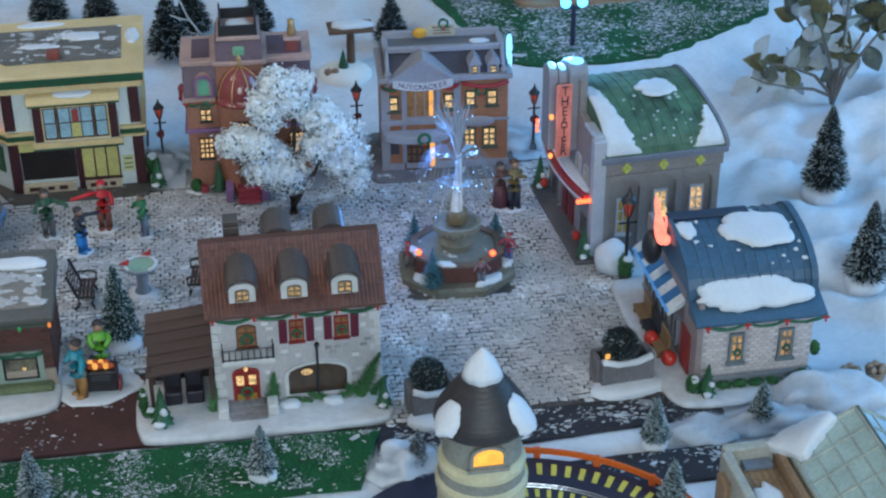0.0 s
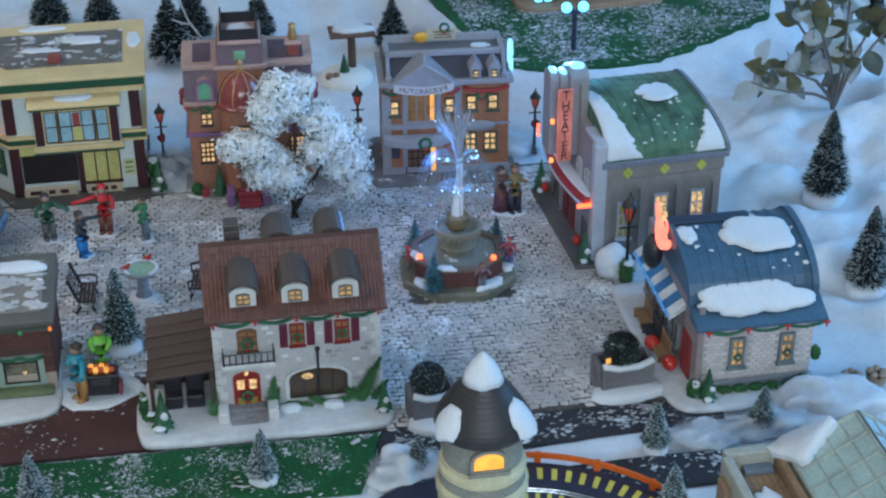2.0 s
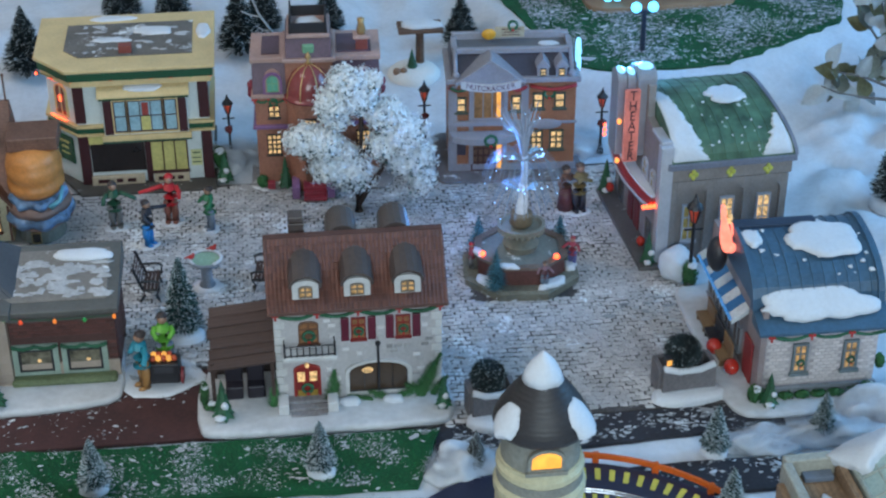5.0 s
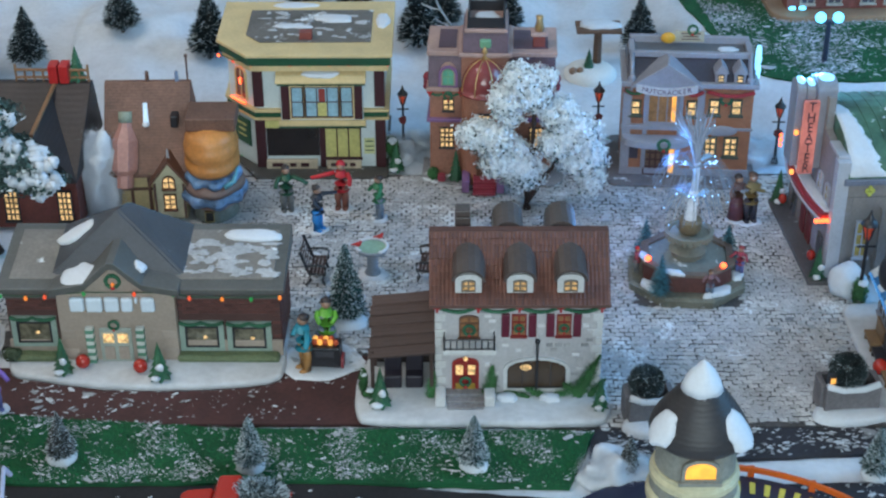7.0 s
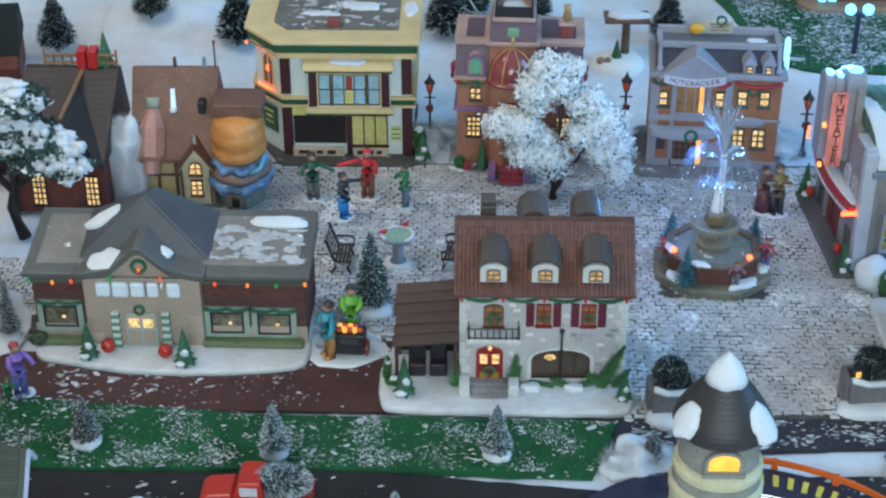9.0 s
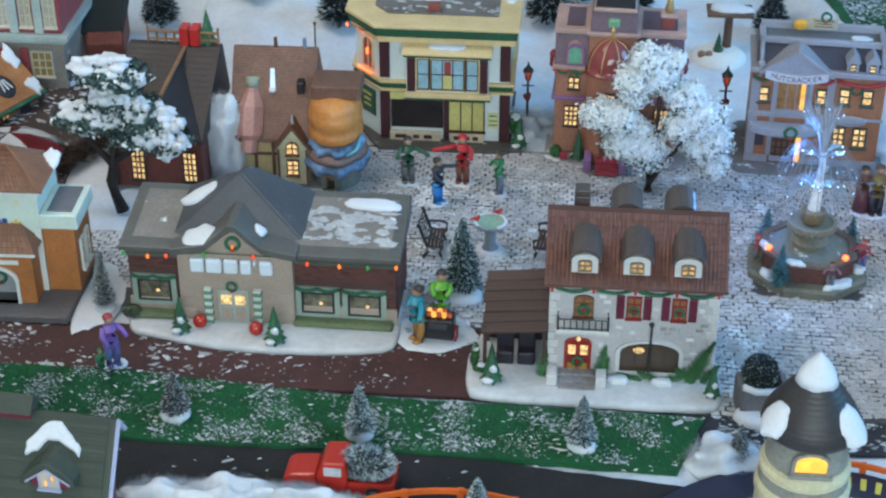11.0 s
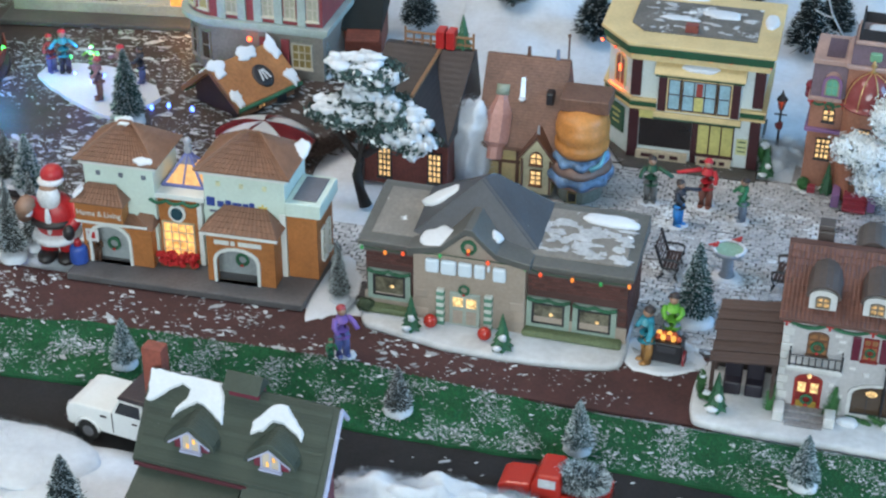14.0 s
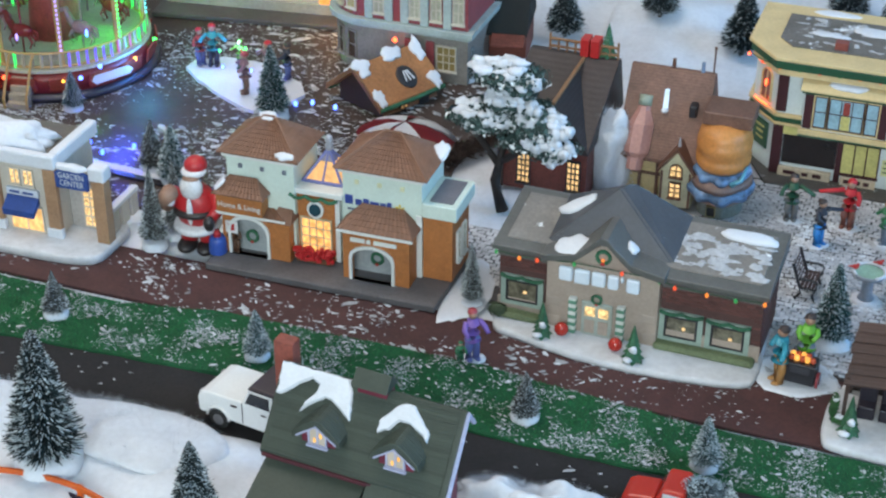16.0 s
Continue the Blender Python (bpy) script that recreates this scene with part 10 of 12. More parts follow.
# ---- fountain ----
def fountain():
    r = thing("fountain", pose(0.279, 1.603, 0.001, 0, 0, -4) @ Matrix.Diagonal((1.064, 1.022, 0.966, 1)), "octagonal stone fountain with lit fibre spray and small firs", "fountain")
    stone = mat("fountain_stone", (0.15, 0.145, 0.115), rough=0.6, var=0.25, bump=0.4)
    cast = mat("fountain_cast", (0.21, 0.20, 0.165), rough=0.5, var=0.2)
    brick = mat("fountain_brick", (0.10, 0.035, 0.03), rough=0.6, var=0.3)
    bm = bmnew()
    lathe(bm, [(0.066, 0.0), (0.067, 0.010), (0.063, 0.0125), (0.046, 0.0128)], 8, (0, 0), 0.39)
    part("base", bm, stone, r, "eight-sided stone step")
    bm = bmnew()
    lathe(bm, [(0.0505, 0.0132), (0.0495, 0.034)], 8, (0, 0), 0.39)
    part("wall", bm, brick, r, "dark brick basin wall")
    bm = bmnew()
    lathe(bm, [(0.0445, 0.032), (0.0445, 0.0342), (0.053, 0.0342), (0.053, 0.038), (0.0445, 0.038), (0.0445, 0.0335)], 8, (0, 0), 0.39)
    part("rim", bm, mat("fountain_rim", (0.15, 0.11, 0.09), rough=0.5, var=0.3), r, "grey stone rim")
    bm = bmnew()
    lathe(bm, [(0.001, 0.0345), (0.0443, 0.0345), (0.0443, 0.0348)], 8, (0, 0), 0.39)
    part("water", bm, mat("fountain_ice", (0.20, 0.23, 0.23), rough=0.15, snow=0.45), r, "icy water")
    bm = bmnew()
    lathe(bm, [(0.016, 0.0335), (0.020, 0.044), (0.011, 0.050), (0.013, 0.055), (0.021, 0.059), (0.0255, 0.064), (0.0262, 0.069), (0.0225, 0.0695), (0.0205, 0.066), (0.008, 0.065)], 32)
    part("bowl", bm, cast, r, "fluted upper bowl", smooth=False)
    for k in range(24):
        a = math.tau * k / 24
        bm = bmnew()
        ball(bm, (0.0238 * math.cos(a), 0.0238 * math.sin(a), 0.0625), (0.0026, 0.0026, 0.004), 6)
        part("flute", bm, cast, r)
    bm = bmnew()
    lathe(bm, [(0.009, 0.066), (0.013, 0.072), (0.011, 0.079), (0.013, 0.083), (0.009, 0.084)], 20)
    part("urn", bm, mat("urn_stone", (0.18, 0.13, 0.08), rough=0.5), r, "small stone urn", smooth=True)
    # fibre spray: a bright stem, a plume on top and two umbrellas of fine fibres
    stem_m = glow("fibre_stem_light", (0.66, 0.80, 1.0), 0.58, 0.25)
    bm = bmnew()
    rod(bm, (0, 0, 0.083), (0.0015, 0, 0.122), 0.0066, 0.0046, 12)
    part("fibre_stem", bm, stem_m, r, "bright fibre stem", smooth=True)
    bm = bmnew()
    rod(bm, (0.0015, 0, 0.1222), (0.0025, 0, 0.158), 0.0040, 0.0034, 10)
    part("fibre_stem", bm, glow("fibre_stem_upper", (0.45, 0.66, 1.0), 0.55, 0.3), r, "bright upper fibre stem", smooth=True)
    rnd = random.Random(2)
    tip_m, thread, lit = glow("fibre_tip", (0.30, 0.60, 1.0), 3.0, 0.0), glow("fibre_thread", (0.42, 0.60, 0.85), 0.19, 0.3), glow("fibre_lit", (0.25, 0.55, 1.0), 0.7, 0.2)
    for tier, z0, n, reach, rise, fall in ((0, 0.152, 110, 0.021, 0.066, 0.0), (1, 0.150, 64, 0.045, 0.014, 0.085), (2, 0.108, 60, 0.034, 0.016, 0.062)):
        bm, tips = bmnew(), bmnew()
        for k in range(n):
            a = math.tau * k / n + rnd.uniform(-0.1, 0.1)
            rr = reach * (rnd.uniform(0.7, 1.08) if tier else rnd.uniform(0.45, 1.08))
            if tier == 0:
                bend = 0.010 * rnd.random() ** 2
                pts = [(0.002, 0, z0 - 0.004), (rr * 0.35 * math.cos(a), rr * 0.35 * math.sin(a), z0 + rise * 0.5), (rr * math.cos(a) - bend, rr * math.sin(a), z0 + rise * rnd.uniform(0.6, 1.08))]
            else:
                pts = [(rr * u * math.cos(a), rr * u * math.sin(a), z0 + rise * math.sin(u * 2.6) - fall * max(0.0, u - 0.38) ** 2.0 * rnd.uniform(0.8, 1.2)) for u in (0.08, 0.22, 0.36, 0.5, 0.64, 0.78, 0.9, 1.0)]
            n0 = len(bm.faces)
            tube(bm, pts, 0.00030 if tier else 0.00036, 3)
            if tier == 0 and k % 2:
                paint(bm, n0, 2)
            near = min(abs((a - c + math.pi) % math.tau - math.pi) for c in ((3.7, 5.9, 0.6) if tier == 1 else (3.4, 4.6, 5.6, 6.1)))
            if tier and near < (0.26 if tier == 1 else 0.42):
                n0 = len(bm.faces)
                tube(bm, [Vector(p) + Vector((0, 0, 0.0002)) for p in pts[1:4]], 0.0005, 4)
                paint(bm, n0, 1)
                if rnd.random() < 0.5:
                    ball(tips, pts[rnd.choice((2, 3, 4))], 0.0012, 6)
            elif rnd.random() < 0.07:
                ball(tips, pts[-1], 0.0008, 6)
        tagged(part("fibre", bm, [thread, lit, glow("fibre_plume", (0.50, 0.66, 0.95), 0.36, 0.3)], r, "fine translucent fibres"), kind="stuff")
        tagged(part("fibre_tip", tips, tip_m, r, "glowing blue-white fibre tips"), kind="stuff")
    for a in (238, 140, 35):
        x, y = 0.0565 * math.cos(radians(a)), 0.0565 * math.sin(radians(a))
        h = 0.052 if a == 238 else 0.046
        bm = bmnew()
        for _ in range(620):
            u = rnd.random() ** 1.2
            ln = 0.016 * (1 - u) + 0.001
            b = rnd.uniform(0, 6.28)
            p = Vector((x, y, 0.012 + h * u))
            d = Vector((math.cos(b), math.sin(b), 0.15)) * ln
            s = Vector((-math.sin(b), math.cos(b), 0)) * 0.0008
            bm.faces.new([bm.verts.new(p - s), bm.verts.new(p + s), bm.verts.new(p + d)])
        tagged(part("fir", bm, mat("fir_teal", (0.07, 0.20, 0.25), rough=0.7, var=0.5, island=0.9), r, "small teal fir"), kind="stuff")
    for a, c in ((205, BULB_R), (320, BULB_R)):
        bm = bmnew()
        ball(bm, (0.047 * math.cos(radians(a)), 0.047 * math.sin(radians(a)), 0.041), 0.0034, 10)
        part("lamp", bm, BULB_R, r, "small red lamp on the rim", smooth=True)
    for a, rr in ((222, 0.012), (305, 0.018), (350, 0.010)):
        bm = bmnew()
        pad(bm, (0.055 * math.cos(radians(a)), 0.055 * math.sin(radians(a)), 0.0132), (-math.sin(radians(a)), math.cos(radians(a)), 0), (-math.cos(radians(a)), -math.sin(radians(a)), 0), rr, 0.0065, 0.005, a, 0.35)
        part("snow", bm, SNOW, r, "snow on the step", smooth=True)
    for a, rr in ((250, 0.010), (195, 0.010)):
        bm = bmnew()
        pad(bm, (0.048 * math.cos(radians(a)), 0.048 * math.sin(radians(a)), 0.038), (-math.sin(radians(a)), math.cos(radians(a)), 0), (-math.cos(radians(a)), -math.sin(radians(a)), 0), rr, 0.005, 0.003, a, 0.3)
        part("snow", bm, SNOW, r, smooth=True)


fountain()


# ---- figurines: plain painted shapes ----
SKIN = mat("figurine_buff", (0.34, 0.20, 0.14), rough=0.5)


def figurine(x, y, h, turn, coat, legs, hat, label, arms=((-0.2, 0.5), (0.2, 0.5)), disc=True, robe=False, z=0.001):
    k = h / 0.066
    bm = bmnew()
    if disc:
        pad(bm, (0, 0, 0.0005), (1, 0, 0), (0, 1, 0), 0.012, 0.010, 0.002, x * 50, 0.2)
    paint(bm, 0, 3)
    n = len(bm.faces)
    for s in (-1, 1):
        tube(bm, [(s * 0.0035, 0.0, 0.003), (s * 0.0035, 0.0005, 0.016), (s * 0.003, 0.0, 0.030)], 0.0036, 8, 1.15)
        ball(bm, (s * 0.0038, -0.0025, 0.0032), (0.003, 0.005, 0.0022), 8)
    if robe:
        rod(bm, (0, 0, 0.004), (0, 0, 0.034), 0.0095, 0.006, 12)
    paint(bm, n, 1)
    n = len(bm.faces)
    tube(bm, [(0, 0, 0.027), (0, 0, 0.036), (0, -0.0005, 0.046), (0, 0, 0.0525)], 0.0078, 12, 0.62)
    for (dx, dz), s in zip(arms, (-1, 1)):
        tube(bm, [(s * 0.006, 0, 0.050), (s * 0.0095 + dx * 0.008, -0.003, 0.050 - 0.010 * (1 - dz)), (s * 0.0095 + dx * 0.024, -0.0085, 0.046 - 0.018 * (1 - dz) + 0.004)], 0.0027, 8, 0.8)
    paint(bm, n, 0)
    n = len(bm.faces)
    ball(bm, (0, -0.0005, 0.0585), (0.0043, 0.0046, 0.0052), 12)
    paint(bm, n, 4)
    n = len(bm.faces)
    ball(bm, (0, 0.0008, 0.0610), (0.0047, 0.0050, 0.0042), 12)
    paint(bm, n, 2)
    bm.transform(Matrix.Diagonal((k * 1.18, k * 1.18, k, 1)))
    return solo("figurine", bm, [coat, legs, hat, SNOW, SKIN], label, "figurine", pose(x, y, z, 0, 0, turn), "figurines", smooth=True)


def col(name, c):
    return mat("figurine_" + name, c, rough=0.45, var=0.12)


figurine(-0.192, 1.765, 0.066, 10, col("forest", (0.02, 0.09, 0.05)), col("grey", (0.14, 0.14, 0.14)), col("dark", (0.04, 0.03, 0.03)), "painted figurine in dark green coat on the square", ((-0.1, 0.4), (0.5, 0.6)))
figurine(-0.151, 1.718, 0.064, 60, col("navy", (0.025, 0.03, 0.045)), col("blue", (0.02, 0.20, 0.50)), col("dark", (0.04, 0.03, 0.03)), "painted figurine in dark coat and bright blue trousers", ((0.1, 0.3), (0.6, 0.7)))
figurine(-0.125, 1.770, 0.069, -5, col("red", (0.50, 0.02, 0.03)), col("rust", (0.20, 0.07, 0.05)), col("red", (0.50, 0.02, 0.03)), "painted figurine in bright red coat with one arm held out", ((-0.8, 0.8), (0.0, 0.3)))
figurine(-0.078, 1.748, 0.061, -70, col("green", (0.02, 0.16, 0.07)), col("slate", (0.14, 0.18, 0.24)), col("dark", (0.04, 0.03, 0.03)), "painted figurine in green jacket and grey trousers", ((-0.1, 0.3), (0.2, 0.4)))
figurine(-0.146, 1.424, 0.072, -60, col("teal", (0.02, 0.26, 0.36)), col("tan", (0.36, 0.18, 0.06)), col("dark", (0.04, 0.03, 0.03)), "painted figurine in teal coat beside the food cart", ((0.3, 0.6), (0.5, 0.6)), False)
figurine(-0.124, 1.456, 0.072, 0, col("lime", (0.14, 0.42, 0.05)), col("slate", (0.14, 0.18, 0.24)), col("dark", (0.04, 0.03, 0.03)), "painted figurine in lime green top behind the cart", ((0.2, 0.5), (-0.2, 0.5)), False)
figurine(0.358, 1.742, 0.064, 30, col("brown", (0.13, 0.06, 0.04)), col("plum", (0.10, 0.03, 0.04)), col("dark", (0.04, 0.03, 0.03)), "painted figurine in brown coat near the fountain", robe=True)
figurine(0.374, 1.736, 0.070, 10, col("olive", (0.20, 0.14, 0.05)), col("black", (0.03, 0.03, 0.05)), col("umber", (0.10, 0.05, 0.03)), "painted figurine in olive coat near the fountain", ((0.8, 0.7), (-0.6, 0.7)))
figurine(-0.466, 1.340, 0.030, 20, col("green", (0.02, 0.16, 0.07)), col("forest", (0.02, 0.09, 0.05)), col("green", (0.02, 0.16, 0.07)), "small painted figurine in green on a snowy foot", ((0.1, 0.2), (0.1, 0.3)))
figurine(-0.457, 1.352, 0.066, 40, col("violet", (0.22, 0.12, 0.42)), col("indigo", (0.10, 0.12, 0.30)), col("scarf", (0.32, 0.04, 0.05)), "painted figurine in violet coat on a snowy foot", ((0.1, 0.2), (0.1, 0.3)))
figurine(0.298, 1.548, 0.036, 0, col("mauve", (0.22, 0.12, 0.14)), col("slate", (0.14, 0.18, 0.24)), col("umber", (0.10, 0.05, 0.03)), "small painted figurine sitting on the fountain step", disc=False, z=0.013)
figurine(0.338, 1.592, 0.040, -30, col("rose", (0.35, 0.05, 0.08)), col("indigo", (0.10, 0.12, 0.30)), col("scarf", (0.32, 0.04, 0.05)), "small painted figurine in red on the fountain step", disc=False, z=0.013)
figurine(0.222, 1.602, 0.034, 60, col("scarf", (0.32, 0.04, 0.05)), col("grey", (0.14, 0.14, 0.14)), col("red", (0.50, 0.02, 0.03)), "small painted figurine in red by the rim", disc=False, z=0.013)

# the large red and white winter figure: one plain shape
bm = bmnew()
n = 0
for s in (-1, 1):
    ball(bm, (s * 0.012, -0.006, 0.008), (0.012, 0.018, 0.008), 14)
paint(bm, 0, 2)
n = len(bm.faces)
for s in (-1, 1):
    rod(bm, (s * 0.012, 0, 0.010), (s * 0.011, 0, 0.036), 0.010, 0.012, 14)
ball(bm, (0, 0, 0.058), (0.026, 0.021, 0.030), 20)
for s in (-1, 1):
    tube(bm, [(s * 0.020, 0, 0.075), (s * 0.030, -0.006, 0.060), (s * 0.022, -0.020, 0.050 if s > 0 else 0.072)], 0.0085, 10, 0.85)
ball(bm, (0.001, 0.004, 0.108), (0.0135, 0.0135, 0.011), 16)
paint(bm, n, 0)
n = len(bm.faces)
lathe(bm, [(0.0265, 0.030), (0.0285, 0.034), (0.0265, 0.039)], 20)
ball(bm, (0, -0.011, 0.086), (0.014, 0.010, 0.016), 14)
lathe(bm, [(0.0135, 0.099), (0.0150, 0.102), (0.0138, 0.105)], 18)
for s in (-1, 1):
    ball(bm, (s * 0.022, -0.023, 0.049 if s > 0 else 0.073), (0.006, 0.006, 0.007), 10)
ball(bm, (0, -0.021, 0.060), (0.004, 0.003, 0.018), 10)
paint(bm, n, 1)
n = len(bm.faces)
ball(bm, (0, -0.010, 0.097), (0.0105, 0.008, 0.006), 12)
tube(bm, [(-0.018, -0.030, 0.088), (-0.026, -0.024, 0.078), (-0.030, -0.014, 0.062)], 0.010, 10, 0.9)
paint(bm, n, 3)
n = len(bm.faces)
lathe(bm, [(0.0270, 0.053), (0.0275, 0.056), (0.0268, 0.059)], 20)
ball(bm, (0.024, -0.024, 0.050), (0.007, 0.007, 0.010), 10)
paint(bm, n, 2)
bm.transform(Matrix.Diagonal((1.0, 1.0, 1.02, 1)))
solo("winter_figure", bm, [mat("winter_red", (0.42, 0.02, 0.025), rough=0.4), mat("winter_white", (0.66, 0.66, 0.68), rough=0.6), mat("winter_black", (0.025, 0.02, 0.02), rough=0.4), mat("winter_buff", (0.28, 0.16, 0.11), rough=0.5)],
     "large painted figure in red and white beside the supermarket", "figurine", pose(-0.832, 1.455, 0.002, 0, 0, 6), smooth=True)
bm = bmnew()
lathe(bm, [(0.010, 0.0), (0.011, 0.002), (0.010, 0.018), (0.008, 0.022)], 14)
paint(bm, 0, 0)
n = len(bm.faces)
rod(bm, (0, 0, 0.022), (0, 0, 0.030), 0.005, 0.003, 8)
paint(bm, n, 1)
solo("collection_kettle", bm, [mat("kettle_blue", (0.03, 0.08, 0.34), rough=0.4), mat("winter_red", (0.42, 0.02, 0.025))], "small dark blue kettle beside the red figure", "kettle", pose(-0.802, 1.444, 0.010), smooth=True)
figurine(-0.782, 1.452, 0.036, 0, col("umber", (0.10, 0.05, 0.03)), col("umber", (0.10, 0.05, 0.03)), col("dark", (0.04, 0.03, 0.03)), "small brown painted figurine before the porch", disc=False, z=0.010)

# musicians' stand: snow-white slab with figurines and small coloured lights
bm = bmnew()
prism(bm, wavy([(-1.080, 1.893), (-1.079, 1.917), (-1.044, 1.945), (-0.980, 1.944), (-0.905, 1.903), (-0.883, 1.870), (-0.889, 1.846), (-0.912, 1.822), (-0.927, 1.799), (-0.942, 1.802), (-0.994, 1.829), (-1.047, 1.864)], 0.002, 0.02, 4), "z", 0.0015, 0.007)
solo("snow_slab", bm, SNOW, "white snowy slab under a group of figurines", "display base")
for k, (x, y, turn, c1, c2, c3) in enumerate(((-1.043, 1.908, 20, "aqua", "black", "red"), (-1.062, 1.905, 60, "scarf", "indigo", "red"), (-1.002, 1.912, -20, "lime", "forest", "lime"), (-0.960, 1.842, -60, "mauve", "brown", "scarf"), (-0.945, 1.885, -40, "mauve", "blue", "red"), (-0.925, 1.905, -80, "navy", "indigo", "dark"))):
    cols_ = {"aqua": (0.02, 0.30, 0.36), "black": (0.03, 0.03, 0.05), "red": (0.50, 0.02, 0.03), "scarf": (0.32, 0.04, 0.05), "indigo": (0.10, 0.12, 0.30), "lime": (0.14, 0.42, 0.05), "forest": (0.02, 0.09, 0.05), "mauve": (0.30, 0.16, 0.22), "brown": (0.13, 0.06, 0.04), "blue": (0.02, 0.20, 0.50), "navy": (0.025, 0.03, 0.045), "dark": (0.04, 0.03, 0.03)}
    figurine(x, y, (0.068, 0.060, 0.048, 0.066, 0.066, 0.058)[k], turn, col(c1, cols_[c1]), col(c2, cols_[c2]), col(c3, cols_[c3]), "painted figurine lit by coloured bulbs on the slab", ((-0.2, 0.5), (0.3, 0.6)), False, z=0.007)
stand = thing("light_cluster", pose(-1.01, 1.93, 0.007), "cluster of small coloured bulbs between the figurines", "lights")
bulbs(stand, [(-0.055, -0.02, 0.010), (-0.03, -0.01, 0.02), (0.0, 0.0, 0.018), (0.012, -0.01, 0.03), (0.03, -0.03, 0.008), (0.066, 0.0, 0.022), (-0.015, -0.03, 0.006)], [glow("carousel_blue", (0.08, 0.20, 1.0), 5.0), glow("carousel_green", (0.05, 1.0, 0.15), 3.0), BULB_R, glow("carousel_green", (0.05, 1.0, 0.15), 3.0), glow("carousel_blue", (0.08, 0.20, 1.0), 5.0), glow("carousel_cyan", (0.1, 0.8, 0.9), 2.5), glow("carousel_blue", (0.08, 0.20, 1.0), 5.0)], 0.0024)
stand2 = thing("light_cluster", pose(-0.865, 1.842, 0.002), "small blue bulbs lying on the brown mat", "lights")
bulbs(stand2, [(-0.02, 0, 0.003), (0.0, 0.012, 0.003), (0.035, 0.01, 0.003)], [glow("carousel_blue", (0.08, 0.20, 1.0), 5.0)], 0.003)
# bulbs added as a source for the mat's diffuse blue glow
mat_glow = thing("light_cluster", pose(-1.030, 1.622, 0.002), "added blue bulbs for the mat's glow behind the garden shop", "lights")
bulbs(mat_glow, [(-0.06, 0.02, 0.004), (-0.03, 0.0, 0.004), (0.0, 0.03, 0.004), (0.035, 0.02, 0.004)], [glow("mat_glow_blue", (0.05, 0.14, 1.0), 5.0, 0.0)], 0.003)


# ---- street furniture ----
def street_lamp(x, y, h, label, hang=True, z=0.001, lit=None):
    t = thing("street_lamp", pose(x, y, z), label, "lamp", "street lamps")
    k = h / 0.1
    bm = bmnew()
    lathe(bm, [(0.0055, 0), (0.005, 0.006), (0.0026, 0.010), (0.0018, 0.030), (0.0018, 0.074)], 12)
    rod(bm, (-0.009, 0, 0.066), (0.009, 0, 0.066), 0.0011, None, 6)
    part("post", bm, BLACK, t, m=Matrix.Scale(k, 4))
    bm = bmnew()
    lathe(bm, [(0.0024, 0.074), (0.0062, 0.090)], 6)
    part("lantern", bm, lit or glow("lantern_orange", (1.0, 0.14, 0.07), 0.34, 0.9, 200), t, "lit orange lantern", m=Matrix.Scale(k, 4))
    for i in range(6):
        a = math.tau * i / 6
        bm = bmnew()
        rod(bm, (0.0026 * math.cos(a), 0.0026 * math.sin(a), 0.074), (0.0066 * math.cos(a), 0.0066 * math.sin(a), 0.0905), 0.0008, None, 5)
        part("lantern_bar", bm, BLACK, t, m=Matrix.Scale(k, 4))
    bm = bmnew()
    lathe(bm, [(0.0085, 0.0902), (0.007, 0.093), (0.004, 0.096), (0.0015, 0.101), (0.0008, 0.105)], 12)
    part("lantern_cap", bm, BLACK, t, m=Matrix.Scale(k, 4))
    if hang:
        bm = bmnew()
        ball(bm, (0, -0.003, 0.050), 0.0062, 10, 0.4, x)
        part("wreath", bm, mat("lamp_wreath", (0.20, 0.03, 0.03), rough=0.7, var=0.5, grain=400), t, "dark red wreath", m=Matrix.Scale(k, 4))
    return t


street_lamp(-0.052, 1.934, 0.088, "black street lamp with orange lantern and red wreath")
street_lamp(0.204, 1.935, 0.092, "black street lamp with orange lantern behind the tree")
street_lamp(0.432, 1.890, 0.090, "black street lamp with orange lantern and wreath by the hall")
t = street_lamp(0.466, 1.548, 0.116, "black street lamp with green foot by the diner", False)
shrub(t, (0, 0, 0.018), (0.009, 0.009, 0.018), seed=91)

tall = thing("tall_lamp", pose(0.530, 2.085, hill(0.530, 2.085)), "tall dark lamp with two bright pale blue globes", "lamp")
bm = bmnew()
rod(bm, (0, 0, 0), (0, 0, 0.066), 0.0042, 0.0034, 8)
rod(bm, (-0.013, 0, 0.062), (0.013, 0, 0.062), 0.0018, None, 6)
part("post", bm, mat("lamp_navy", (0.02, 0.03, 0.06), rough=0.4), tall)
for s in (-1, 1):
    bm = bmnew()
    ball(bm, (s * 0.012, 0, 0.070), 0.0075, 14)
    part("globe", bm, glow("globe_blue", (0.10, 0.58, 1.0), 4.0, 0.0), tall, "bright pale blue globe", smooth=True)


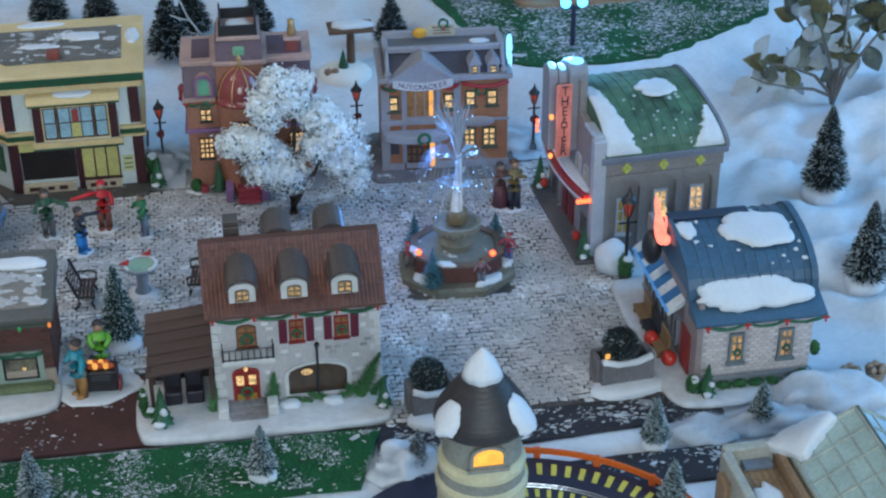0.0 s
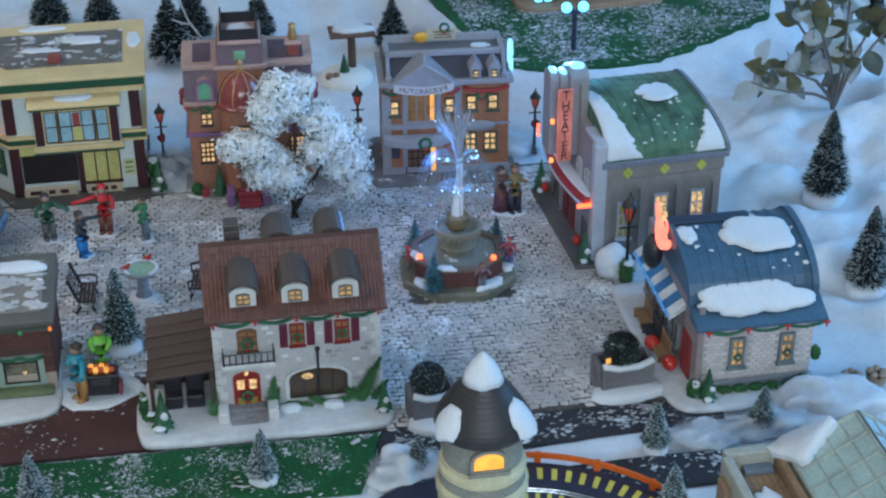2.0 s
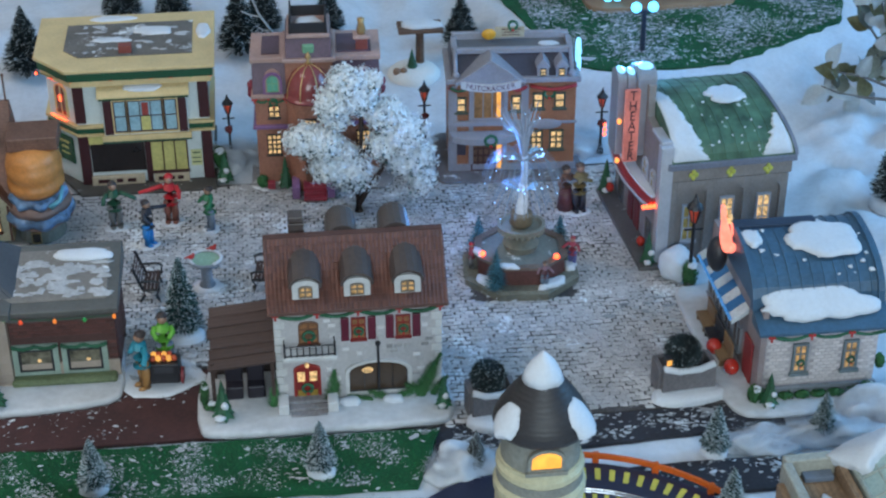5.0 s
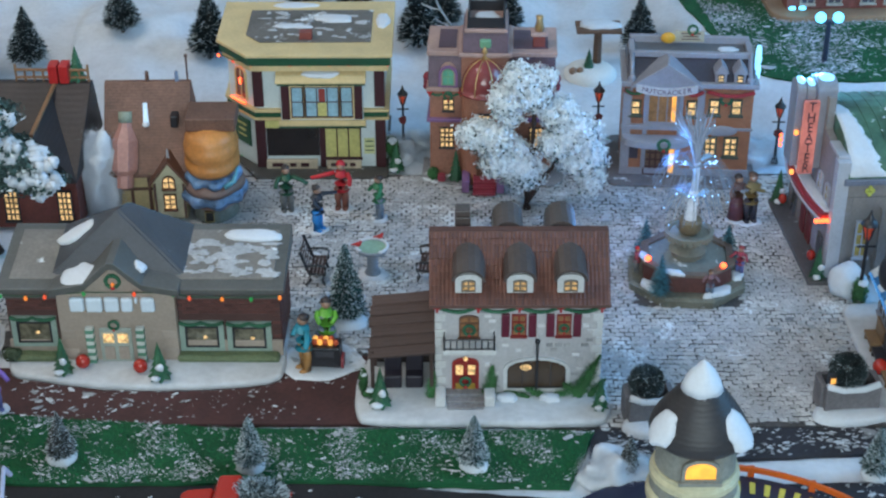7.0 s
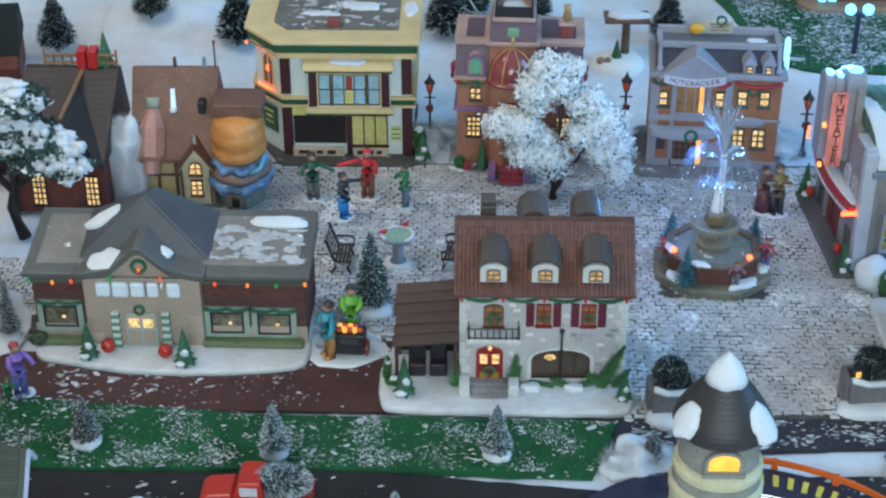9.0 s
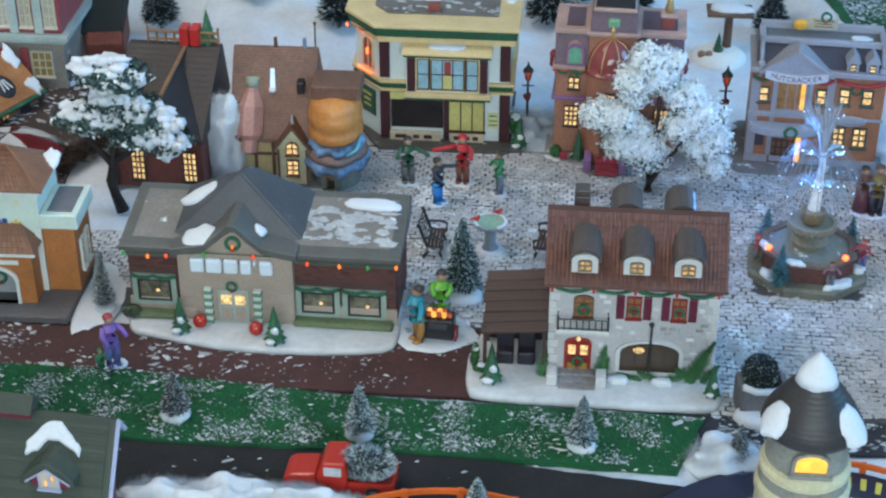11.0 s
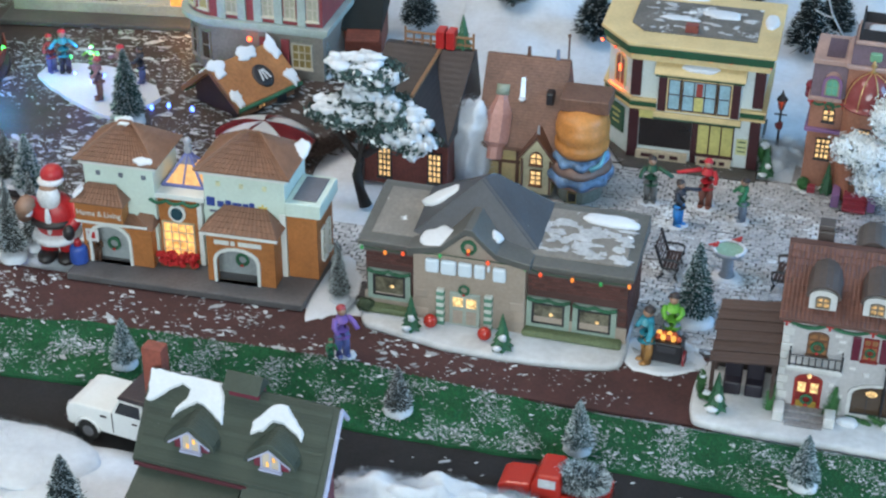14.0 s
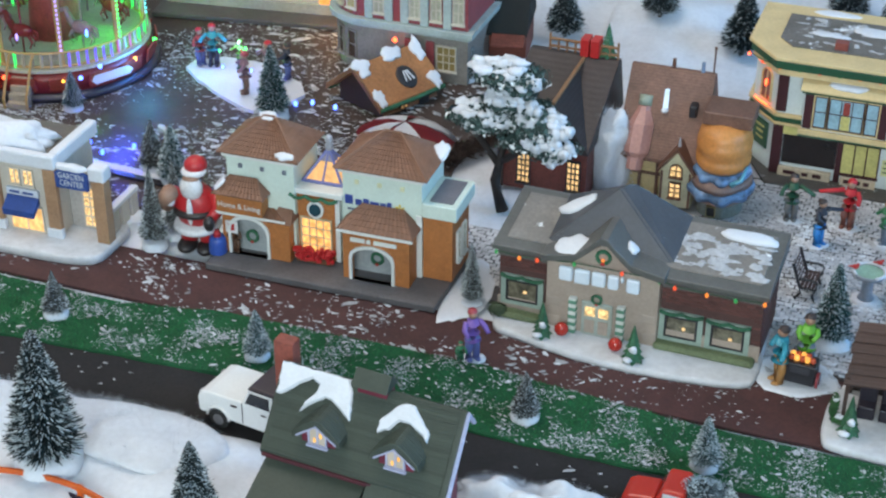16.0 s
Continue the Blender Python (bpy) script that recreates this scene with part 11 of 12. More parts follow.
def bench(x, y, turn):
    t = thing("park_bench", pose(x, y, 0.001, 0, 0, turn) @ Matrix.Scale(0.82, 4), "brown slatted park bench with black iron ends", "bench", "park benches")
    wood = mat("bench_wood", (0.060, 0.030, 0.027), rough=0.55, var=0.3)
    for k in range(4):
        flatbox(t, "slat", I4, -0.024, -0.010 + 0.0052 * k, 0.0195, 0.024, -0.0058 + 0.0052 * k, 0.0212, wood, 0.0004)
    for k in range(5):
        z = 0.0235 + 0.0058 * k
        y0 = 0.0115 + 0.0022 * k
        flatbox(t, "slat", I4, -0.024, y0, z, 0.024, y0 + 0.0014, z + 0.0046, wood, 0.0004)
    for x_ in (-0.024, 0.024):
        bm = bmnew()
        tube(bm, [(x_, -0.012, 0.0), (x_, -0.008, 0.010), (x_, -0.012, 0.019), (x_, -0.013, 0.030), (x_, -0.004, 0.033), (x_, 0.012, 0.032)], 0.0019, 6)
        tube(bm, [(x_, 0.016, 0.0), (x_, 0.008, 0.010), (x_, 0.010, 0.020), (x_, 0.015, 0.034), (x_, 0.022, 0.054)], 0.0021, 6)
        rod(bm, (x_, -0.010, 0.0185), (x_, 0.011, 0.0185), 0.0018, None, 6)
        part("iron_end", bm, BLACK, t, "black iron end")


bench(-0.144, 1.612, 88)
bench(-0.018, 1.618, -97)

bb = thing("bird_bath", pose(-0.0813, 1.613, 0.001) @ Matrix.Scale(0.87, 4), "grey bird bath with pale green water and red birds", "bird bath")
bm = bmnew()
pad(bm, (0, 0, 0.0005), (1, 0, 0), (0, 1, 0), 0.020, 0.017, 0.006, 3, 0.15)
part("base", bm, SNOW, bb, "snowy foot", smooth=True)
bm = bmnew()
lathe(bm, [(0.012, 0.004), (0.0075, 0.014), (0.0075, 0.030), (0.011, 0.036), (0.021, 0.042), (0.022, 0.046), (0.019, 0.0465), (0.0175, 0.0445)], 24)
part("pedestal", bm, mat("bath_grey", (0.24, 0.27, 0.32), rough=0.5, var=0.2), bb, "grey stone pedestal and bowl", smooth=True)
bm = bmnew()
lathe(bm, [(0.001, 0.0448), (0.0185, 0.0448), (0.0185, 0.0452)], 24)
part("water", bm, mat("bath_green", (0.26, 0.42, 0.32), rough=0.2), bb, "pale green water")
bm = bmnew()
tube(bm, [(0.0205 * math.cos(radians(a)), 0.0205 * math.sin(radians(a)), 0.0465) for a in range(-60, 230, 20)], 0.0022, 6)
part("snow", bm, SNOW, bb, smooth=True)
for x, y in ((-0.018, -0.004), (0.010, 0.016)):
    bm = bmnew()
    ball(bm, (x, y, 0.052), (0.0045, 0.0032, 0.0032), 10)
    ball(bm, (x + 0.003, y, 0.0555), 0.0022, 8)
    rod(bm, (x - 0.003, y, 0.052), (x - 0.009, y, 0.051), 0.0018, 0.0008, 6)
    part("bird_ornament", bm, mat("bird_red", (0.48, 0.03, 0.03), rough=0.45), bb, "small red bird ornament", smooth=True)

cart = thing("food_cart", pose(-0.124, 1.428, 0.001, 0, 0, -4), "black food cart with glowing orange wares", "cart")
flatbox(cart, "body", I4, -0.016, -0.008, 0.006, 0.016, 0.014, 0.030, BLACK, 0.0015, "black cart body")
flatbox(cart, "sign", I4, -0.010, -0.0092, 0.020, 0.010, -0.0082, 0.027, mat("cart_grey", (0.05, 0.05, 0.06)), 0.0003)
for s in (-1, 1):
    bm = bmnew()
    rod(bm, (s * 0.0165, 0.003, 0.009), (s * 0.019, 0.003, 0.009), 0.009, None, 18)
    part("wheel", bm, mat("cart_wheel", (0.25, 0.03, 0.04), rough=0.5), cart)
for k in range(9):
    bm = bmnew()
    ball(bm, (-0.011 + 0.0055 * (k % 5), -0.001 + 0.007 * (k // 5), 0.0335), 0.0035, 8)
    part("ware", bm, AMBER if k % 2 else mat("wares_red", (0.5, 0.08, 0.03)), cart, smooth=True)

# bundle of dark brown twigs lying beside the striped tent
rnd = random.Random(77)
verts, faces = [], []
for _ in range(2600):
    u = rnd.random()
    c = Vector((-0.637 + 0.047 * u, 1.745 + 0.088 * u, 0.006)) + Vector((rnd.gauss(0, 0.008), rnd.gauss(0, 0.008), abs(rnd.gauss(0, 0.005))))
    d = Vector((rnd.gauss(0, 1), rnd.gauss(0, 1), abs(rnd.gauss(0, 0.8)))).normalized() * rnd.uniform(0.004, 0.010)
    s = d.orthogonal().normalized() * 0.0009
    n0 = len(verts)
    verts += [tuple(c - s), tuple(c + s), tuple(c + d)]
    faces.append((n0, n0 + 1, n0 + 2))
me = bpy.data.meshes.new("garland")
me.from_pydata(verts, [], faces)
me.materials.append(mat("twig_brown", (0.030, 0.016, 0.012), rough=0.7))
tagged(new("garland", me), "dark brown twig garland lying beside the striped tent", "garland")

# thin lamp with a pale globe before the brown lodge
gl = thing("globe_lamp", pose(-0.449, 1.775, 0.001), "thin dark lamp with a pale white globe beside the brown lodge", "lamp")
bm = bmnew()
lathe(bm, [(0.006, 0.0), (0.005, 0.004), (0.0016, 0.008), (0.0012, 0.088), (0.003, 0.091)], 12)
part("pole", bm, BLACK, gl, smooth=True)
bm = bmnew()
ball(bm, (0, 0, 0.0965), (0.0062, 0.0062, 0.0070), 14)
part("globe", bm, mat("globe_white", (0.60, 0.60, 0.58), rough=0.25, var=0.05), gl, "pale unlit globe", smooth=True)

# stone planters with round bushes
def planter(x, y, w, turn, lamp):
    t = thing("stone_planter", pose(x, y, 0.001, 0, 0, turn), "grey stone planter with frosted round bush and snowy foot", "planter", "planters")
    stone = mat("planter_stone", (0.16, 0.15, 0.16), rough=0.6, var=0.25, bump=0.4)
    bm = bmnew()
    pad(bm, (0, -0.012, 0.0005), (1, 0, 0), (0, 1, 0), w * 0.70, 0.020, 0.007, x * 30, 0.15)
    part("base", bm, SNOW, t, "snowy foot", smooth=True)
    bm = bmnew()
    prism(bm, [(-w / 2, 0.0), (w / 2, 0.0), (w / 2, 0.034), (w * 0.2, 0.027), (-w * 0.2, 0.027), (-w / 2, 0.034)], "y", -0.012, -0.005, 0.001)
    prism(bm, [(-w / 2, 0.0), (w / 2, 0.0), (w / 2, 0.030), (-w / 2, 0.030)], "y", 0.020, 0.025, 0.001)
    for s in (-1, 1):
        box(bm, s * w / 2 - 0.003, -0.005, 0.0, s * w / 2 + 0.003, 0.020, 0.032, 0.001)
    part("wall", bm, stone, t)
    bm = bmnew()
    tube(bm, [(-w * 0.48, -0.009, 0.0345), (-w * 0.2, -0.009, 0.029), (w * 0.2, -0.009, 0.029), (w * 0.48, -0.009, 0.0345)], 0.0038, 8)
    part("snow", bm, SNOW, t, smooth=True)
    rnd = random.Random(int(x * 1000))
    verts, faces, mi = [], [], []
    for i in range(9000):
        d = Vector((rnd.gauss(0, 1), rnd.gauss(0, 1), rnd.gauss(0, 1))).normalized()
        ln = min(w * 0.40, 0.0190) * rnd.uniform(0.88, 1.03)
        c = Vector((-0.003, 0.006, 0.0435))
        s = d.orthogonal().normalized() * 0.0005
        n0 = len(verts)
        q = Vector((rnd.gauss(0, 1), rnd.gauss(0, 1), rnd.gauss(0, 1))) * 0.0013
        lo = 0.7 if i % 2 else 0.93
        if i % 2 == 0:
            q = q * 1.2
        verts += [tuple(c + d * ln * lo - s), tuple(c + d * ln * lo + s), tuple(c + d * ln + q)]
        faces.append((n0, n0 + 1, n0 + 2))
        mi.append(1 if i % 2 == 0 and rnd.random() < 0.10 else 0)
    me = bpy.data.meshes.new("bush")
    me.from_pydata(verts, [], faces)
    me.materials.append(NEEDLE_DARK)
    me.materials.append(FROST)
    me.polygons.foreach_set("material_index", mi)
    b = new("bush", me)
    b.parent = t
    b["label"] = "dark frosted round bush"
    if lamp:
        flatbox(t, "lantern", I4, -w * 0.46, -0.008, 0.036, -w * 0.46 + 0.008, 0.0, 0.046, BLACK, 0.0008)
        flatbox(t, "pane", I4, -w * 0.46 + 0.0015, -0.0092, 0.038, -w * 0.46 + 0.0065, -0.0082, 0.044, AMBER, 0, "small lit pane")


planter(0.207, 1.335, 0.044, 4, False)
planter(0.413, 1.354, 0.057, 5, True)

# bird table on its mound, far behind the houses
hz = hill(0.222, 2.135)
mound = thing("bird_table", pose(0.212, 2.150, hz), "brown bird table with snowy roof on a white mound", "bird table")
bm = bmnew()
lathe(bm, [(0.040, -0.012), (0.038, 0.004), (0.031, 0.011), (0.018, 0.0145), (0.001, 0.015)], 28)
part("base", bm, mat("mound_white", (0.80, 0.79, 0.76), rough=0.7, var=0.05), mound, "white snow mound", smooth=True)
bm = bmnew()
rod(bm, (0.010, 0.010, 0.008), (0.010, 0.010, 0.066), 0.0065, 0.0055, 8)
box(bm, -0.022, -0.010, 0.066, 0.042, 0.030, 0.071, 0.001)
part("post", bm, mat("bird_table_wood", (0.13, 0.07, 0.045), rough=0.7, var=0.3), mound)
bm = bmnew()
pad(bm, (0.010, 0.010, 0.0712), (1, 0, 0), (0, 1, 0), 0.028, 0.017, 0.005, 3)
part("snow", bm, SNOW, mound, smooth=True)
topiary(mound, (-0.003, -0.006, 0.012), 0.030, 0.009, 2, False)
for x in (-0.030, -0.020):
    bm = bmnew()
    ball(bm, (x + 0.004, -0.016, 0.013), (0.006, 0.005, 0.006), 8, 0.3, x)
    part("ornament", bm, mat("tan_ornament", (0.28, 0.16, 0.10)), mound, "small tan ornament", smooth=True)

# porch of the house at the far lawn's edge, mostly out of sight
fh = thing("far_lodge", pose(0.598, 2.25, 0.055, 0, 0, 2), "tan-based red porcelain lodge on the far lawn", "house")
bm = bmnew()
prism(bm, rounded(0.23, 0.12, 0.03, 0, 0.04), "z", -0.004, 0.008, 0.002)
part("base", bm, mat("far_tan", (0.30, 0.19, 0.12), rough=0.6), fh, "tan base")
flatbox(fh, "wall", I4, -0.090, 0.01, 0.008, 0.090, 0.09, 0.090, mat("far_red", (0.20, 0.06, 0.05), var=0.3), 0.001)
for x in (-0.06, -0.02, 0.03, 0.065):
    window(fh, at(x, 0.0095, 0.018), 0.018, 0.022, 2, 2, mat("far_frame", (0.4, 0.38, 0.34)), mat("far_pane", (0.10, 0.10, 0.13), rough=0.2), 0, 0.002)
bm = bmnew()
prism(bm, [(-0.02, 0.088), (0.05, 0.13), (0.11, 0.088)], "x", -0.10, 0.10)
part("roof", bm, mat("far_roof", (0.08, 0.07, 0.08), snow=0.4), fh)
for x in (-0.085, -0.07):
    bm = bmnew()
    ball(bm, (x, -0.005, 0.016), (0.006, 0.003, 0.003), 8)
    part("bulb", bm, glow("globe_blue", (0.10, 0.58, 1.0), 4.0), fh, "pale blue light", smooth=True)

# wicker baskets lying in the snow at the right
for k, (x, y) in enumerate(((0.648, 1.318), (0.674, 1.314))):
    t = thing("wicker_basket", pose(x, y, hill(x, y) + 0.002), "small tan wicker basket in the snow", "basket", "baskets")
    bm = bmnew()
    lathe(bm, [(0.009, 0.0), (0.012, 0.012), (0.011, 0.012), (0.009, 0.003)], 14)
    part("body", bm, mat("wicker", (0.28, 0.20, 0.13), rough=0.8, var=0.4, bump=0.8), t)
    for a in range(5):
        bm = bmnew()
        ball(bm, (0.007 * math.cos(a * 1.3), 0.007 * math.sin(a * 1.3), 0.013), 0.0042, 8)
        part("ware", bm, mat("wicker_ware", (0.32, 0.24, 0.18), rough=0.7), t, smooth=True)


# ---- toy vehicles ----
def wheel(t, x, y, z, r):
    bm = bmnew()
    rod(bm, (x, y - 0.004, z), (x, y + 0.004, z), r, None, 18)
    w = part("wheel", bm, mat("tyre", (0.02, 0.02, 0.02), rough=0.7), t, "black tyre")
    bm = bmnew()
    rod(bm, (x, y - 0.0046, z), (x, y - 0.0042, z), r * 0.55, None, 14)
    part("hub", bm, mat("hub_grey", (0.3, 0.3, 0.32), rough=0.3, metal=0.7), w)


car = thing("toy_car", pose(-0.615, 1.174, 0.001, 0, 0, -9), "white toy off-road car with dark brown roof and black windows", "toy car")
white = mat("car_white", (0.70, 0.71, 0.71), rough=0.25, var=0.04, bump=0.02)
car_dark = mat("car_roof", (0.035, 0.022, 0.026), rough=0.5)
car_glass = mat("car_glass", (0.012, 0.012, 0.016), rough=0.08)


def wheel_arch(cx, rad, n=8):
    return [(cx + rad * math.cos(math.pi * k / n), 0.0135 + rad * 0.95 * math.sin(math.pi * k / n)) for k in range(n + 1)]


bm = bmnew()
prism(bm, [(-0.060, 0.0135), (-0.061, 0.030), (-0.057, 0.038), (-0.048, 0.0405), (-0.008, 0.0415), (0.058, 0.0415), (0.058, 0.0135)] + wheel_arch(0.038, 0.0125) + wheel_arch(-0.036, 0.0125), "y", -0.0265, 0.0265, 0.0018)
part("body", bm, white, car, "white body with flared wheel arches")
for y in (-0.0272, 0.0272):
    for cx in (-0.036, 0.038):
        bm = bmnew()
        tube(bm, [(x, y, z) for x, z in wheel_arch(cx, 0.0132)], 0.0018, 6)
        part("wheel_arch", bm, white, car, smooth=True)
    flatbox(car, "door_seam", I4, -0.0065, y - 0.0004, 0.018, -0.0058, y + 0.0004, 0.041, car_dark, 0)
    flatbox(car, "door_handle", I4, 0.016, y - 0.0008, 0.034, 0.022, y + 0.0008, 0.0352, car_dark, 0.0003)
    flatbox(car, "badge", I4, -0.020, y - 0.0006, 0.033, -0.013, y + 0.0006, 0.0348, car_dark, 0)
    bm = bmnew()
    prism(bm, [(-0.006, 0.0417), (0.003, 0.0590), (0.030, 0.0590), (0.030, 0.0417)], "y", min(y, y * 0.94), max(y, y * 0.94), 0.0006)
    frame_ = part("door_frame", bm, white, car, "white window frame")
    bm = bmnew()
    prism(bm, [(-0.0020, 0.0430), (0.0050, 0.0572), (0.0268, 0.0572), (0.0268, 0.0430)], "y", y - 0.0006, y + 0.0006)
    part("side_window", bm, car_glass, frame_, "black side window")
bm = bmnew()
prism(bm, [(-0.004, 0.0417), (0.0035, 0.0588), (0.058, 0.0588), (0.058, 0.0417)], "y", -0.0250, 0.0250, 0.0008)
part("cab", bm, car_dark, car, "dark cab")
bm = bmnew()
prism(bm, [(0.001, 0.0592), (0.003, 0.0632), (0.012, 0.0645), (0.058, 0.0645), (0.060, 0.0592)], "y", -0.0268, 0.0268, 0.0015)
part("roof", bm, car_dark, car, "dark brown roof")
bm = bmnew()
prism(bm, [(-0.0052, 0.0432), (0.0018, 0.0578), (0.0026, 0.0578), (-0.0044, 0.0432)], "y", -0.0225, 0.0225)
part("windscreen", bm, car_glass, car)
flatbox(car, "bumper", I4, -0.0645, -0.026, 0.014, -0.0612, 0.026, 0.020, car_dark, 0.0008)
for y in (-0.018, 0.018):
    bm = bmnew()
    rod(bm, (-0.0622, y, 0.030), (-0.0606, y, 0.030), 0.0042, None, 14)
    part("headlight", bm, mat("hub_grey", (0.3, 0.3, 0.32), rough=0.3, metal=0.7), car)
for x in (-0.036, 0.038):
    for y in (-0.0235, 0.0235):
        wheel(car, x, y, 0.0112, 0.0112)

truck = thing("toy_truck", pose(-0.196, 1.181, 0.001, 0, 0, -2) @ Matrix.Scale(0.87, 4), "red toy pickup truck carrying a frosted fir", "toy truck")
red = mat("truck_red", (0.42, 0.025, 0.015), rough=0.25, var=0.06, bump=0.02)
bm = bmnew()
prism(bm, [(-0.058, 0.008), (-0.058, 0.022), (-0.050, 0.027), (-0.022, 0.030), (-0.022, 0.008)], "y", -0.019, 0.019, 0.003)
part("bonnet", bm, red, truck, "red rounded bonnet", smooth=False)
bm = bmnew()
prism(bm, [(-0.0215, 0.008), (-0.0215, 0.030), (-0.014, 0.046), (0.010, 0.047), (0.012, 0.030), (0.012, 0.008)], "y", -0.021, 0.021, 0.003)
part("cab", bm, red, truck, "red cab")
for s in (-1, 1):
    flatbox(truck, "side_window", I4, -0.013, s * 0.0214 - 0.0006, 0.031, 0.006, s * 0.0214 + 0.0006, 0.042, mat("truck_window", (0.50, 0.52, 0.54), rough=0.15), 0.0005)
bm = bmnew()
box(bm, 0.0125, -0.021, 0.008, 0.062, 0.021, 0.012)
for y0, y1 in ((-0.021, -0.018), (0.018, 0.021)):
    box(bm, 0.0125, y0, 0.012, 0.062, y1, 0.024)
box(bm, 0.059, -0.018, 0.012, 0.062, 0.018, 0.024)
part("bed", bm, red, truck, "red load bed")
for x in (-0.040, 0.040):
    for y in (-0.018, 0.018):
        wheel(truck, x, y, 0.0095, 0.0095)
bm = bmnew()
rr = random.Random(9)
ball(bm, (0.030, 0, 0.036), (0.028, 0.016, 0.014), 14, 0.3, 2.0)
paint(bm, 0, 1)
for _ in range(2600):
    d = Vector((rr.gauss(0, 1), rr.gauss(0, 1), rr.gauss(0, 1))).normalized()
    p = Vector((0.030 + d.x * 0.028, d.y * 0.017, 0.036 + d.z * 0.015))
    e = (d + Vector((rr.gauss(0.3, 0.5), rr.gauss(0, 0.5), rr.gauss(0, 0.5)))).normalized() * 0.007
    q = d.orthogonal().normalized() * 0.0006
    n0 = len(bm.faces)
    bm.faces.new([bm.verts.new(p - q), bm.verts.new(p + q), bm.verts.new(p + e)])
    if rr.random() < 0.45:
        paint(bm, n0, 1)
tagged(part("fir_load", bm, [FROST, NEEDLE_DARK], truck, "frosted fir tree lying in the bed"), kind="stuff")


# ---- slot-car track with orange guard rail ----
def track(name, cx, cy, r0, r1, a0, a1, rail0, rail1, label, z=0.0):
    t = thing(name, pose(cx, cy, z), label, "toy track")
    n = max(12, int((a1 - a0) / 4))
    def arc(rr, k, b0=a0, b1=a1, m=n):
        a = radians(b0 + (b1 - b0) * k / m)
        return rr * math.cos(a), rr * math.sin(a)
    bm = bmnew()
    prism(bm, [arc(r1, k) for k in range(n + 1)] + [arc(r0, k) for k in range(n, -1, -1)], "z", 0.0012, 0.006)
    part("roadway", bm, mat("track_navy", (0.018, 0.020, 0.045), rough=0.35, var=0.15), t, "dark navy plastic roadway")
    steel = mat("track_steel", (0.55, 0.57, 0.62), rough=0.25, metal=0.9)
    for rr in (r0 + (r1 - r0) * 0.30, r0 + (r1 - r0) * 0.36):
        bm = bmnew()
        tube(bm, [(*arc(rr, k), 0.0062) for k in range(n + 1)], 0.0009, 5)
        part("contact_rail", bm, steel, t, "thin steel contact rail")
    yel = mat("track_yellow", (0.55, 0.48, 0.08), rough=0.5)
    step = 4.4
    k = 0
    while rail0 + step * k < rail1 - 2:
        b = rail0 + step * k
        for q0, q1 in ((0.60, 0.86), (0.06, 0.24)):
            bm = bmnew()
            prism(bm, [arc(r0 + (r1 - r0) * q0, 0, b, b + 1.7, 1), arc(r0 + (r1 - r0) * q1, 0, b + 0.5, b + 2.2, 1), arc(r0 + (r1 - r0) * q1, 1, b + 0.5, b + 2.2, 1), arc(r0 + (r1 - r0) * q0, 1, b, b + 1.7, 1)], "z", 0.0061, 0.0068)
            part("dash", bm, yel, t)
        k += 1
    org = mat("rail_orange", (0.62, 0.11, 0.015), rough=0.4)
    m = max(8, int((rail1 - rail0) / 4))
    bm = bmnew()
    prism(bm, [arc(r1 + 0.0035, k, rail0, rail1, m) for k in range(m + 1)] + [arc(r1 + 0.0005, k, rail0, rail1, m) for k in range(m, -1, -1)], "z", 0.011, 0.0165)
    g = part("guard_rail", bm, org, t, "orange guard rail")
    for k in range(0, m + 1, 4):
        x, y = arc(r1 + 0.002, k, rail0, rail1, m)
        bm = bmnew()
        box(bm, x - 0.003, y - 0.002, 0.001, x + 0.003, y + 0.002, 0.0175, 0.0004)
        part("rail_post", bm, org, g)


track("slot_track", 0.245, 1.045, 0.135, 0.198, 15, 170, 25, 84, "curved navy toy track with yellow dashes and orange rail")
track("slot_track", -0.085, 0.975, 0.120, 0.176, 20, 160, 72, 134, "curved navy toy track with orange rail in front", 0.013)
track("slot_track", -0.765, 0.815, 0.140, 0.196, 10, 170, 30, 140, "curved dark toy track with orange rail at the edge")

# ---- cotton drifts ----
def drift(x, y, rx, ry, rz, seed, z=0.0):
    """A tuft of cotton wool: a lumpy core under a haze of fine fibres."""
    rnd = random.Random(seed)
    bm = bmnew()
    soft = 0.35 if rz < 0.012 else 1.0
    ball(bm, (0, 0, 0), (rx, ry, rz), 36, 0.42 * soft, seed)
    for v in bm.verts:
        v.co += Vector((noise.noise(v.co * 45), noise.noise(v.co * 45 + Vector((9, 0, 0))), noise.noise(v.co * 45 + Vector((0, 9, 0))))) * 0.0045 * soft
        v.co += Vector((noise.noise(v.co * 260), noise.noise(v.co * 260 + Vector((9, 0, 0))), noise.noise(v.co * 260 + Vector((0, 9, 0))))) * 0.0007
    for _ in range(4200):
        d = Vector((rnd.gauss(0, 1), rnd.gauss(0, 1), abs(rnd.gauss(0, 1)))).normalized()
        p = Vector((d.x * rx, d.y * ry, d.z * rz)) * rnd.uniform(0.9, 1.05)
        e = Vector((rnd.gauss(0, 1), rnd.gauss(0, 1), rnd.gauss(0, 1))).normalized() * 0.006
        s = d.cross(e).normalized() * 0.00012
        bm.faces.new([bm.verts.new(p - s), bm.verts.new(p + s), bm.verts.new(p + e + d * 0.003)])
    solo("cotton_drift", bm, COTTON, "loose tuft of white cotton wool snow", "snow", pose(x, y, z), "cotton drifts", "stuff", smooth=True)


